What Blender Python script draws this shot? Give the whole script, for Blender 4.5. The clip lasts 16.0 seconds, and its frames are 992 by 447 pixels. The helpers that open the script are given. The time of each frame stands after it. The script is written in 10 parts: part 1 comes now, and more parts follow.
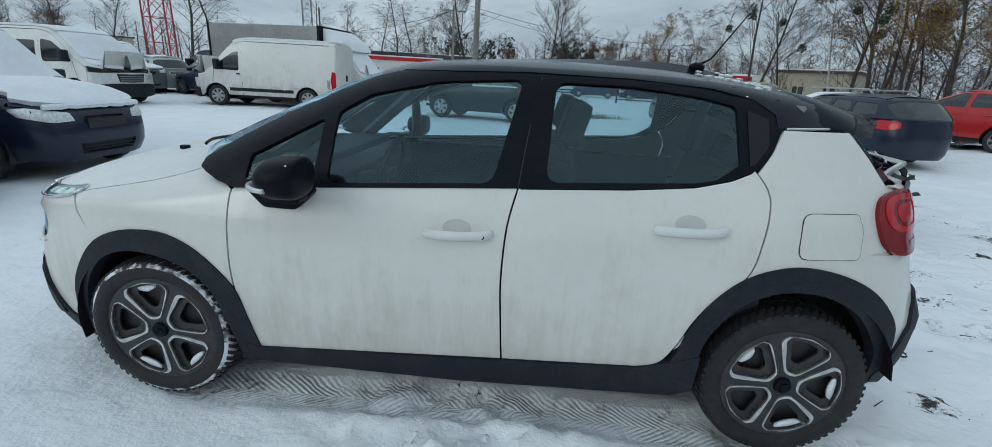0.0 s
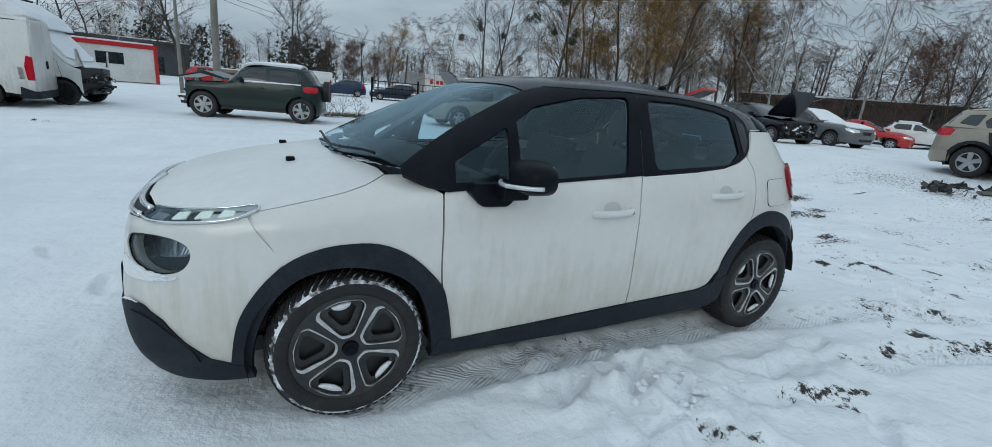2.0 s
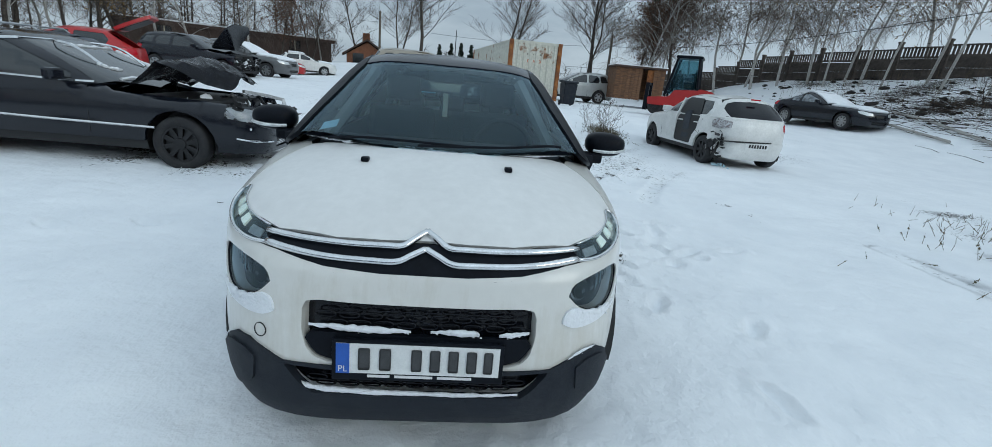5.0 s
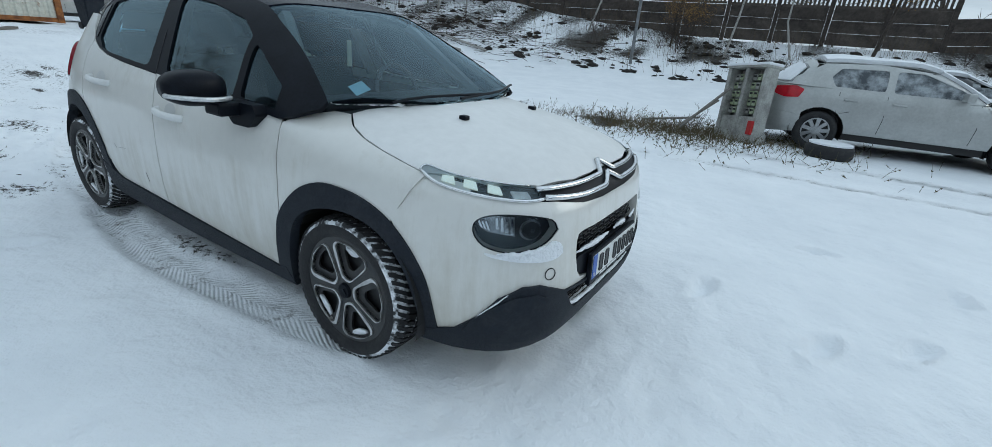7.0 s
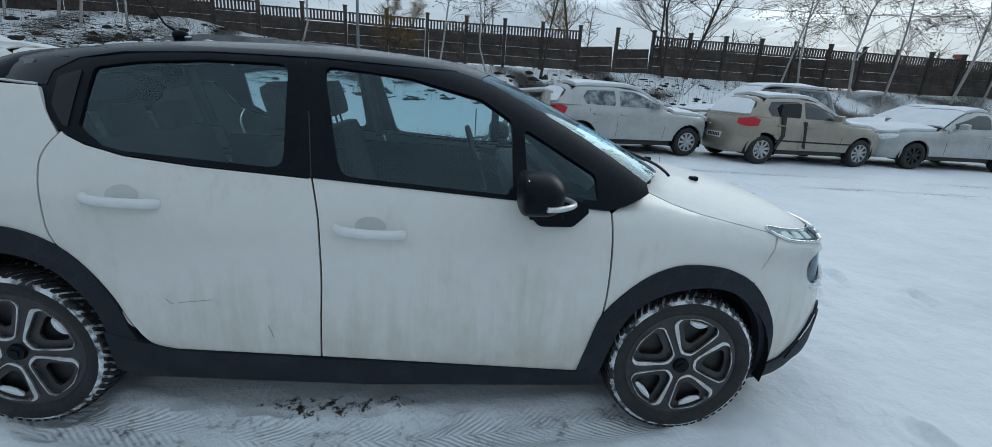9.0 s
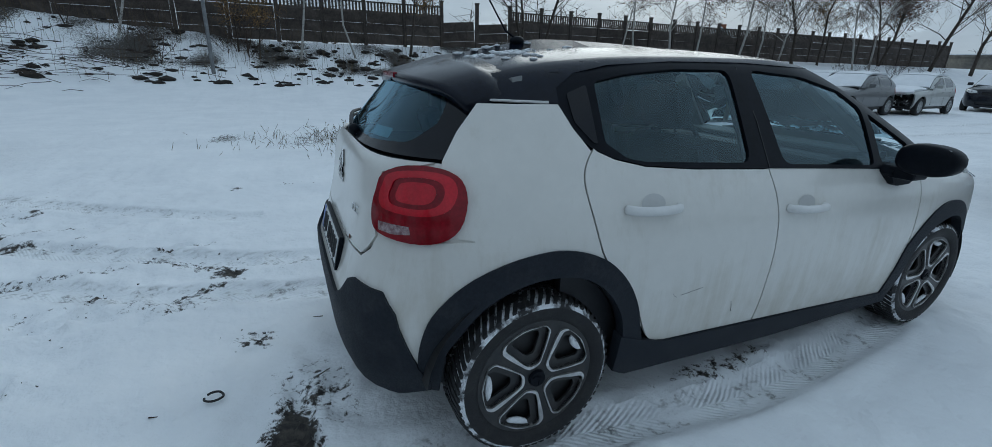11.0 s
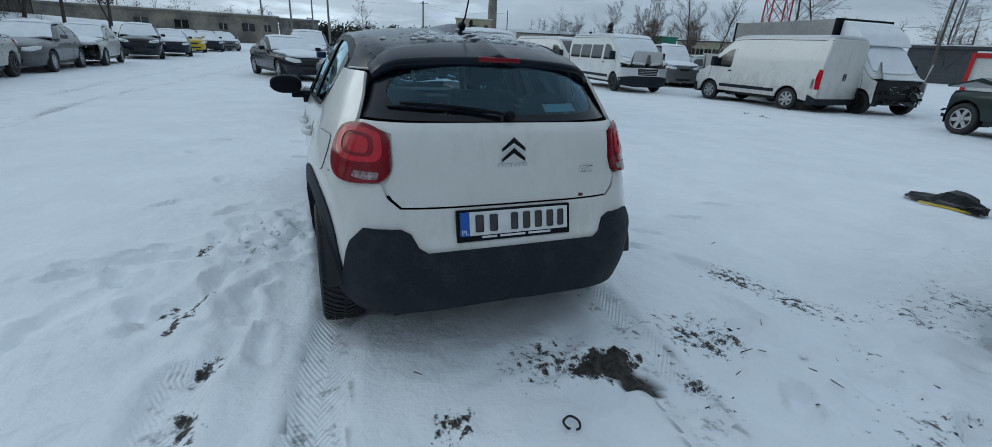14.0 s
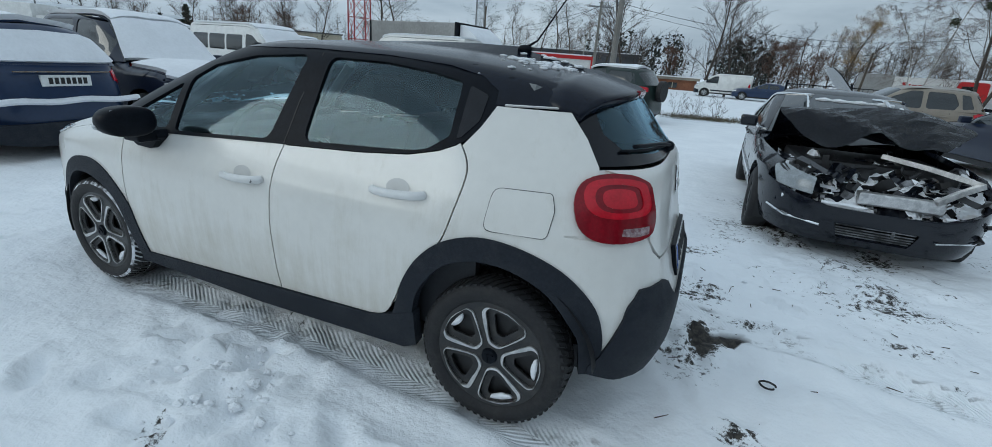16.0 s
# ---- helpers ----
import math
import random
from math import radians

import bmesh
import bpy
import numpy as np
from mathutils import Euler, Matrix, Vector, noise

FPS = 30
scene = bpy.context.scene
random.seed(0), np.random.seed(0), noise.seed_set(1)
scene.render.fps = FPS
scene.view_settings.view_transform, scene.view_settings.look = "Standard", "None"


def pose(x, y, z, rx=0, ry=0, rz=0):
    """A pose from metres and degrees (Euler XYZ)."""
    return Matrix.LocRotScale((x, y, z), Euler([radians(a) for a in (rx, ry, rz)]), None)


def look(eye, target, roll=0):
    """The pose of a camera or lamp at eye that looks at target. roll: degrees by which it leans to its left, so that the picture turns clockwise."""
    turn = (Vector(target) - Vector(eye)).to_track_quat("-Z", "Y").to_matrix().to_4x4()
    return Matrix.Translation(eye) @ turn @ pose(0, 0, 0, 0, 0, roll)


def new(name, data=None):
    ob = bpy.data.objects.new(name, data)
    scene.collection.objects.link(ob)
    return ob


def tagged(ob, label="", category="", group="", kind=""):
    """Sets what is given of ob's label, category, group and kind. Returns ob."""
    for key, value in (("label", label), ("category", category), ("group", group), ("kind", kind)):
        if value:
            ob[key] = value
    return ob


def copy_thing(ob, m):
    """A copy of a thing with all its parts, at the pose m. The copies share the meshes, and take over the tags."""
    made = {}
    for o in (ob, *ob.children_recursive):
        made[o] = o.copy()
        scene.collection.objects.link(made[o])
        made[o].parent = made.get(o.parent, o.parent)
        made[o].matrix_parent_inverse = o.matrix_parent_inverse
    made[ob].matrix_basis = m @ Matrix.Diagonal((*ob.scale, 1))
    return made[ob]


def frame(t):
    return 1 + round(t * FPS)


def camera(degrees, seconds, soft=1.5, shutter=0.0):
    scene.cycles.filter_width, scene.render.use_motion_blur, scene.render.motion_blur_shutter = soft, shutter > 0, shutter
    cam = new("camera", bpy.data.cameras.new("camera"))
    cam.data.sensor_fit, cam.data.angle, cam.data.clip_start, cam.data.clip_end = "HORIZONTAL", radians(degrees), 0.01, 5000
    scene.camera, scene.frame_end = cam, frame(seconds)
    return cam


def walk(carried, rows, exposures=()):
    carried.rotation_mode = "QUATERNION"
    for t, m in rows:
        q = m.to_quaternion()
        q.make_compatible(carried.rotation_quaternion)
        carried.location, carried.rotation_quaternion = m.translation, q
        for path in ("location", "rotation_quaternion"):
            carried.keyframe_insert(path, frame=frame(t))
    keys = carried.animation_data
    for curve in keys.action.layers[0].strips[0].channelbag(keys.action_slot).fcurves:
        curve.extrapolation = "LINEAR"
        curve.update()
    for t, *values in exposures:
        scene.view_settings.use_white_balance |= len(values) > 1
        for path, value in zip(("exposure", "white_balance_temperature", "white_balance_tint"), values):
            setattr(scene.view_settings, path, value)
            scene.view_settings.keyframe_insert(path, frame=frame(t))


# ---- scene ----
cam = camera(93.1, 16.0, soft=0.8)
PATH = [
    (0, (0.229, -2.462, 1.397), (0.106, -0.557, 0.8), 3.1),
    (0.5, (-0.004, -2.683, 1.394), (-0.119, -0.779, 0.792), 3.3),
    (1, (-0.56, -2.696, 1.334), (-0.454, -0.789, 0.74), 4.0),
    (1.5, (-1.043, -2.669, 1.344), (-0.67, -0.793, 0.759), 4.8),
    (2, (-1.58, -2.567, 1.346), (-0.68, -0.861, 0.818), 5.2),
    (2.5, (-2.152, -2.322, 1.41), (-0.824, -0.892, 0.972), 5.5),
    (3, (-2.619, -2.036, 1.402), (-1.024, -0.895, 1.011), 5.6),
    (3.5, (-2.97, -1.588, 1.388), (-1.2, -0.736, 1.012), 5.5),
    (4, (-3.254, -1.133, 1.333), (-1.355, -0.631, 0.957), 5.6),
    (4.5, (-3.368, -0.546, 1.307), (-1.438, -0.374, 0.814), 6.3),
    (5, (-3.401, -0.077, 1.353), (-1.498, -0.261, 0.768), 5.4),
    (5.2, (-3.347, 0.199, 1.284), (-1.481, -0.203, 0.688), 6.0),
    (7.3, (-2.362, 2.129, 1.336), (-1.624, 0.425, 0.594), 4.1),
    (7.5, (-2.119, 2.246, 1.376), (-1.554, 0.475, 0.638), 3.6),
    (8, (-1.537, 2.394, 1.403), (-1.316, 0.526, 0.725), 3.8),
    (8.5, (-0.904, 2.407, 1.374), (-0.931, 0.502, 0.766), 3.6),
    (9, (-0.331, 2.447, 1.377), (-0.491, 0.539, 0.798), 3.8),
    (9.5, (0.355, 2.432, 1.338), (0.152, 0.521, 0.783), 3.2),
    (9.7, (0.59, 2.431, 1.342), (0.361, 0.522, 0.791), 3.1),
    (11.8, (2.838, 1.484, 1.398), (1.477, 0.151, 0.789), 1.9),
    (12, (3.032, 1.307, 1.336), (1.516, 0.124, 0.788), 1.6),
    (12.5, (3.408, 0.907, 1.363), (1.631, 0.197, 0.782), 2.2),
    (13, (3.623, 0.335, 1.367), (1.721, 0.177, 0.769), 2.5),
    (13.5, (3.71, -0.218, 1.382), (1.847, 0.084, 0.719), 2.9),
    (14, (3.651, -0.812, 1.388), (1.915, -0.109, 0.687), 3.0),
    (14.5, (3.388, -1.249, 1.409), (1.865, -0.146, 0.728), 3.5),
    (15, (2.968, -1.636, 1.414), (1.666, -0.264, 0.763), 3.4),
    (15.5, (2.491, -1.97, 1.415), (1.505, -0.349, 0.783), 3.8),
    (16, (1.872, -2.305, 1.415), (1.147, -0.556, 0.77), 4.4),
]
walk(cam, [(t, look(e, g, r)) for t, e, g, r in PATH], exposures=[(0.0, .04, 6200, 1), (2.5, .02, 6200, 2), (5.0, .18, 6180, 2), (7.3, .14, 6130, 2), (9.5, -.10, 5980, 2), (12.0, -.44, 5780, 1), (13.5, -.30, 5870, 2), (15.0, -.12, 5980, 2), (16.0, .02, 6080, 2)])

# ---- sky and sun ----
world = bpy.data.worlds.new("sky")
scene.world = world
world.use_nodes = True
wt = world.node_tree
SUN_FROM = (-0.62, -0.70, 0.36)


def node(tree, kind, **values):
    n = tree.nodes.new(kind)
    for k, v in values.items():
        if k in n.inputs:
            n.inputs[k].default_value = v
    return n


bgn = wt.nodes["Background"]
sky = wt.nodes.new("ShaderNodeTexSky")
sky.sky_type, sky.sun_disc = "NISHITA", False
sky.sun_elevation, sky.sun_rotation = radians(20), radians(221.5)
sky.dust_density, sky.air_density = 2.0, 1.0
coord = wt.nodes.new("ShaderNodeTexCoord")
flat = wt.nodes.new("ShaderNodeMapping")
flat.inputs["Scale"].default_value = (1.3, 1.3, 5.0)
wt.links.new(coord.outputs["Generated"], flat.inputs["Vector"])
cloud = node(wt, "ShaderNodeTexNoise", Scale=2.1, Detail=8.0, Roughness=0.58)
wt.links.new(flat.outputs[0], cloud.inputs["Vector"])
ramp = wt.nodes.new("ShaderNodeValToRGB")
ramp.color_ramp.elements[0].position, ramp.color_ramp.elements[0].color = 0.36, (5.0, 5.8, 6.85, 1)
ramp.color_ramp.elements[1].position, ramp.color_ramp.elements[1].color = 0.66, (7.4, 8.2, 9.2, 1)
wt.links.new(cloud.outputs["Fac"], ramp.inputs[0])
mixc = wt.nodes.new("ShaderNodeMix")
mixc.data_type = "RGBA"
mixc.inputs["Factor"].default_value = 0.95
wt.links.new(sky.outputs[0], mixc.inputs[6])
wt.links.new(ramp.outputs[0], mixc.inputs[7])
sepz = wt.nodes.new("ShaderNodeSeparateXYZ")
wt.links.new(coord.outputs["Generated"], sepz.inputs[0])
lift = wt.nodes.new("ShaderNodeMapRange")
lift.inputs["From Min"].default_value, lift.inputs["From Max"].default_value = 0.0, 0.9
lift.inputs["To Min"].default_value, lift.inputs["To Max"].default_value = 0.95, 1.34
wt.links.new(sepz.outputs[2], lift.inputs["Value"])
over = wt.nodes.new("ShaderNodeMix")
over.data_type, over.blend_type = "RGBA", "MULTIPLY"
over.inputs["Factor"].default_value = 1.0
wt.links.new(mixc.outputs[2], over.inputs[6])
wt.links.new(lift.outputs[0], over.inputs[7])
# the cloud sheet is thinner towards the sun: brighter there, with torn bright gaps
facing = wt.nodes.new("ShaderNodeVectorMath")
facing.operation = "DOT_PRODUCT"
facing.inputs[1].default_value = Vector((-0.88, -0.38, 0.28)).normalized()
wt.links.new(coord.outputs["Generated"], facing.inputs[0])
thin_side = wt.nodes.new("ShaderNodeMapRange")
for i, v in enumerate((-1.0, 1.0, 0.98, 1.36)):
    thin_side.inputs[1 + i].default_value = v
wt.links.new(facing.outputs["Value"], thin_side.inputs["Value"])
streak = wt.nodes.new("ShaderNodeMapping")
streak.inputs["Scale"].default_value = (1.0, 1.6, 9.0)
wt.links.new(coord.outputs["Generated"], streak.inputs["Vector"])
torn = node(wt, "ShaderNodeTexNoise", Scale=2.6, Detail=7.0, Roughness=0.6)
wt.links.new(streak.outputs[0], torn.inputs["Vector"])
gap = wt.nodes.new("ShaderNodeMapRange")
for i, v in enumerate((0.52, 0.72, 0.0, 1.0)):
    gap.inputs[1 + i].default_value = v
wt.links.new(torn.outputs["Fac"], gap.inputs["Value"])
near_sun = wt.nodes.new("ShaderNodeMapRange")
for i, v in enumerate((0.45, 1.0, 0.0, 1.5)):
    near_sun.inputs[1 + i].default_value = v
wt.links.new(facing.outputs["Value"], near_sun.inputs["Value"])
shine = wt.nodes.new("ShaderNodeMath")
shine.operation = "MULTIPLY_ADD"
wt.links.new(gap.outputs[0], shine.inputs[0])
wt.links.new(near_sun.outputs[0], shine.inputs[1])
wt.links.new(thin_side.outputs[0], shine.inputs[2])
lit = wt.nodes.new("ShaderNodeMix")
lit.data_type, lit.blend_type = "RGBA", "MULTIPLY"
lit.inputs["Factor"].default_value = 1.0
wt.links.new(over.outputs[2], lit.inputs[6])
wt.links.new(shine.outputs[0], lit.inputs[7])
wt.links.new(lit.outputs[2], bgn.inputs[0])
bgn.inputs[1].default_value = 0.0645
sun = new("sun", bpy.data.lights.new("sun", "SUN"))
sun.data.energy, sun.data.angle, sun.data.color = 0.5, radians(32), (1.0, 0.95, 0.88)
sun.matrix_world = look(Vector(SUN_FROM) * 60, (0, 0, 0))


# ---- materials ----
def surface(name, col, rough=0.5, metal=0.0, vary=0.12, scale=6.0, bump=0.0, bump_scale=60.0, coat=0.0, col2=None, cut=0.5, soft=0.12, per=False, spec=0.5, stretch=(1, 1, 1)):
    """A painted, plastic, stone or metal surface: two colours mixed by coarse noise, fine grain, relief."""
    m = bpy.data.materials.new(name)
    m.use_nodes = True
    t = m.node_tree
    b = t.nodes["Principled BSDF"]
    b.inputs["Roughness"].default_value, b.inputs["Metallic"].default_value = rough, metal
    b.inputs["Coat Weight"].default_value, b.inputs["Coat Roughness"].default_value = coat, 0.06
    b.inputs["Specular IOR Level"].default_value = spec
    tc = t.nodes.new("ShaderNodeTexCoord")
    mp = t.nodes.new("ShaderNodeMapping")
    mp.inputs["Scale"].default_value = stretch
    t.links.new(tc.outputs["Object"], mp.inputs["Vector"])
    big = node(t, "ShaderNodeTexNoise", Scale=scale, Detail=5.0, Roughness=0.6)
    fine = node(t, "ShaderNodeTexNoise", Scale=scale * 9, Detail=3.0, Roughness=0.6)
    for n in (big, fine):
        t.links.new(mp.outputs[0], n.inputs["Vector"])
    r = t.nodes.new("ShaderNodeValToRGB")
    lo = col2 if col2 else tuple(c * (1 - vary) for c in col)
    r.color_ramp.elements[0].position, r.color_ramp.elements[0].color = cut - soft, (*lo, 1)
    r.color_ramp.elements[1].position, r.color_ramp.elements[1].color = cut + soft, (*col, 1)
    t.links.new(big.outputs["Fac"], r.inputs[0])
    mul = t.nodes.new("ShaderNodeMix")
    mul.data_type, mul.blend_type = "RGBA", "MULTIPLY"
    mul.inputs["Factor"].default_value = min(1.0, vary * 2)
    t.links.new(r.outputs[0], mul.inputs[6])
    gr = t.nodes.new("ShaderNodeMapRange")
    gr.inputs["From Min"].default_value, gr.inputs["From Max"].default_value = 0.3, 0.7
    gr.inputs["To Min"].default_value, gr.inputs["To Max"].default_value = 0.6, 1.15
    t.links.new(fine.outputs["Fac"], gr.inputs["Value"])
    out = gr.outputs[0]
    if per:
        oi = t.nodes.new("ShaderNodeObjectInfo")
        pr = t.nodes.new("ShaderNodeMapRange")
        pr.inputs["To Min"].default_value, pr.inputs["To Max"].default_value = 0.75, 1.15
        t.links.new(oi.outputs["Random"], pr.inputs["Value"])
        mm = t.nodes.new("ShaderNodeMath")
        mm.operation = "MULTIPLY"
        t.links.new(out, mm.inputs[0]), t.links.new(pr.outputs[0], mm.inputs[1])
        out = mm.outputs[0]
    t.links.new(out, mul.inputs[7])
    t.links.new(mul.outputs[2], b.inputs["Base Color"])
    if bump:
        bn = node(t, "ShaderNodeTexNoise", Scale=bump_scale, Detail=4.0, Roughness=0.65)
        t.links.new(mp.outputs[0], bn.inputs["Vector"])
        bu = t.nodes.new("ShaderNodeBump")
        bu.inputs["Strength"].default_value, bu.inputs["Distance"].default_value = min(1.0, bump), 0.02
        t.links.new(bn.outputs["Fac"], bu.inputs["Height"])
        t.links.new(bu.outputs[0], b.inputs["Normal"])
    return m


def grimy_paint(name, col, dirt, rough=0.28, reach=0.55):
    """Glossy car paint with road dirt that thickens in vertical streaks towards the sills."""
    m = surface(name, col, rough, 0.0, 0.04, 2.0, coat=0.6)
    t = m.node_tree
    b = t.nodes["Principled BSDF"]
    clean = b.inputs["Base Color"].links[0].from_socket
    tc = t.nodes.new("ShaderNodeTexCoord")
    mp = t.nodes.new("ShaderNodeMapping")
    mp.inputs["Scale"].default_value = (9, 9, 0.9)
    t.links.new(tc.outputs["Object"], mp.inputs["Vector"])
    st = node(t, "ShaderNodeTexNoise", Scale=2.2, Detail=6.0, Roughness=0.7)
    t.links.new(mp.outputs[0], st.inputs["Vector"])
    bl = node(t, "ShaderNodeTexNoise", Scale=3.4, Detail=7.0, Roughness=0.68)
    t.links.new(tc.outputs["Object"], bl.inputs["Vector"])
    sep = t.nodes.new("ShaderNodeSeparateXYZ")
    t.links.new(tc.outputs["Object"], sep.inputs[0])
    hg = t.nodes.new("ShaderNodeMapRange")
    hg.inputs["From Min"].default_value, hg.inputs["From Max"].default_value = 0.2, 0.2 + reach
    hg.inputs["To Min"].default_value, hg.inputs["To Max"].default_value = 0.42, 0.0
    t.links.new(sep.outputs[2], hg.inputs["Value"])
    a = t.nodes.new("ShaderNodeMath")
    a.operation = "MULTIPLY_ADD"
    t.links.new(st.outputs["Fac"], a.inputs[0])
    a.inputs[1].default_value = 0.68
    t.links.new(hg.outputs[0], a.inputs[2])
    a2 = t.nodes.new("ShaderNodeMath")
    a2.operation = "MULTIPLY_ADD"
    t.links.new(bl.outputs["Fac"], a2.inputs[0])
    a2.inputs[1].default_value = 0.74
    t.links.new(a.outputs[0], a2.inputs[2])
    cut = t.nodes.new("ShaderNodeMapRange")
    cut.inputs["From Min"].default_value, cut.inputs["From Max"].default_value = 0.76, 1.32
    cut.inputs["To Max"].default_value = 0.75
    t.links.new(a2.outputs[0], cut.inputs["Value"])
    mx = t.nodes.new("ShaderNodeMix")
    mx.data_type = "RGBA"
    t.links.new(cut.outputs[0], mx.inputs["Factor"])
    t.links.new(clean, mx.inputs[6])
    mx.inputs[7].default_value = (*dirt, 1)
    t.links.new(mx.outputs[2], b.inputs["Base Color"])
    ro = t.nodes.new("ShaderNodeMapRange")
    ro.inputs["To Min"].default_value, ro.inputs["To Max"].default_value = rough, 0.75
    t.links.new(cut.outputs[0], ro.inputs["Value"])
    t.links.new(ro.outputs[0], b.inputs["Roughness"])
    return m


def glass(name, tint, rough=0.0, ior=1.5, gain=1.0, gloss=(0.66, 0.87, 1.0)):
    """A thin pane: tinted see-through, mirror gloss by angle."""
    m = bpy.data.materials.new(name)
    m.use_nodes = True
    t = m.node_tree
    t.nodes.remove(t.nodes["Principled BSDF"])
    tr = t.nodes.new("ShaderNodeBsdfTransparent")
    tr.inputs[0].default_value = (*tint, 1)
    gl = t.nodes.new("ShaderNodeBsdfGlossy")
    gl.inputs["Roughness"].default_value = rough
    gl.inputs[0].default_value = (*gloss, 1)
    fr = node(t, "ShaderNodeFresnel", IOR=ior)
    ga = t.nodes.new("ShaderNodeMath")
    ga.operation, ga.use_clamp = "MULTIPLY", True
    ga.inputs[1].default_value = gain
    t.links.new(fr.outputs[0], ga.inputs[0])
    mx = t.nodes.new("ShaderNodeMixShader")
    t.links.new(ga.outputs[0], mx.inputs[0])
    t.links.new(tr.outputs[0], mx.inputs[1]), t.links.new(gl.outputs[0], mx.inputs[2])
    t.links.new(mx.outputs[0], t.nodes["Material Output"].inputs[0])
    return m


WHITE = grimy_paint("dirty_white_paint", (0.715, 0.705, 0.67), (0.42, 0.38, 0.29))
WHITE_TOP = surface("white_paint", (0.74, 0.74, 0.73), 0.5, 0, 0.06, 2.5, coat=0.12)
ROOF = surface("dark_roof_paint", (0.008, 0.011, 0.021), 0.20, 0, 0.3, 5, coat=0.0, spec=0.22)
PLASTIC = surface("black_plastic", (0.017, 0.021, 0.029), 0.6, 0, 0.35, 9, 0.25, 240, col2=(0.030, 0.034, 0.041), cut=0.40, spec=0.2)
GLOSSY = surface("gloss_black", (0.007, 0.008, 0.012), 0.14, 0, 0.2, 6, coat=0.0, spec=0.3)
TRIM = surface("satin_black", (0.008, 0.010, 0.015), 0.40, 0, 0.3, 8, spec=0.10)
RUBBER = surface("tyre_rubber", (0.013, 0.013, 0.015), 0.7, 0, 0.4, 12, 0.2, 90, col2=(0.030, 0.029, 0.028), cut=0.40)
CHROME = surface("chrome", (0.78, 0.79, 0.80), 0.12, 1.0, 0.12, 14)
SILVER = surface("machined_silver", (0.74, 0.73, 0.72), 0.36, 0.85, 0.15, 18, col2=(0.5, 0.5, 0.5))
HUBDARK = surface("hubcap_black", (0.018, 0.019, 0.022), 0.35, 0, 0.4, 14, col2=(0.04, 0.038, 0.036))
LAMP_IN = surface("lamp_reflector", (0.80, 0.82, 0.82), 0.30, 0.6, 0.25, 40)
GLASS_F = glass("clear_green_glass", (0.80, 0.93, 0.96), gain=1.05, ior=1.5, gloss=(0.66, 0.86, 0.97))
GLASS_R = glass("tinted_glass", (0.56, 0.70, 0.73), gain=1.3, ior=1.52, gloss=(0.55, 0.82, 1.0))
GLASS_S = glass("coated_side_glass", (0.66, 0.80, 0.83), gain=1.45, ior=1.52, gloss=(0.66, 0.86, 0.95))
LENS = glass("lamp_lens", (0.86, 0.89, 0.90), gain=1.0)
SMOKE = glass("smoked_lens", (0.86, 0.89, 0.91), gain=.9)
LED = surface("white_light_cell", (0.80, 0.82, 0.80), 0.25, 0, 0.08, 30)
LED.node_tree.nodes["Principled BSDF"].inputs["Emission Color"].default_value = (0.88, 1.0, 0.90, 1)
LED.node_tree.nodes["Principled BSDF"].inputs["Emission Strength"].default_value = 0.3
RED = surface("red_lens", (0.54, 0.007, 0.022), 0.12, 0, 0.2, 12, coat=0.2, spec=0.4)
REVERSE = surface("frosted_reversing_lens", (0.46, 0.37, 0.38), 0.25, 0.1, 0.6, 45, coat=0.3, col2=(0.20, 0.10, 0.11))
RED_DK = surface("dark_red_lens", (0.24, 0.003, 0.012), 0.14, 0, 0.3, 12, coat=0.2, spec=0.3)
CLOTH = surface("seat_cloth", (0.055, 0.062, 0.075), 0.9, 0, 0.3, 30, 0.2, 300)
CABIN = surface("cabin_plastic", (0.030, 0.033, 0.040), 0.6, 0, 0.2, 10)
LINER = surface("headliner", (0.22, 0.23, 0.235), 0.9, 0, 0.1, 10)
PLATE_W = surface("plate_white", (0.74, 0.75, 0.74), 0.35, 0, 0.1, 20)
PLATE_B = surface("plate_blue", (0.02, 0.10, 0.45), 0.35, 0, 0.1, 20)
BARINK = surface("worn_plate_print", (0.055, 0.057, 0.06), 0.5, 0, 0.3, 30)
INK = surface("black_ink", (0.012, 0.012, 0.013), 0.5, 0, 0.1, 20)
WHITEINK = surface("white_ink", (0.7, 0.7, 0.7), 0.5, 0, 0.1, 20)
SNOW_ON = surface("clinging_snow", (0.86, 0.88, 0.91), 0.8, 0, 0.05, 12, 0.6, 60)
STICKER = surface("pale_blue_sticker", (0.42, 0.62, 0.70), 0.5, 0, 0.1, 20)
RUST = surface("rust_spot", (0.16, 0.05, 0.02), 0.8, 0, 0.4, 30)


# ---- mesh helpers ----
def obj(name, verts, faces, material, parent=None, label="", smooth=True, mats=None, index=None):
    me = bpy.data.meshes.new(name)
    me.from_pydata([tuple(v) for v in verts], [], [tuple(f) for f in faces])
    for m in (mats or [material]):
        me.materials.append(m)
    if index is not None:
        me.polygons.foreach_set("material_index", index)
    me.polygons.foreach_set("use_smooth", [smooth] * len(me.polygons))
    me.update()
    ob = new(name, me)
    if parent:
        ob.parent = parent
    return tagged(ob, label)


def part(name, bm, material, parent, label="", smooth=False):
    """One bmesh as one mesh object under a thing or a part."""
    bmesh.ops.recalc_face_normals(bm, faces=bm.faces)
    me = bpy.data.meshes.new(name)
    bm.to_mesh(me)
    bm.free()
    me.materials.append(material)
    me.polygons.foreach_set("use_smooth", [smooth] * len(me.polygons))
    ob = new(name, me)
    if parent:
        ob.parent = parent
    return tagged(ob, label)


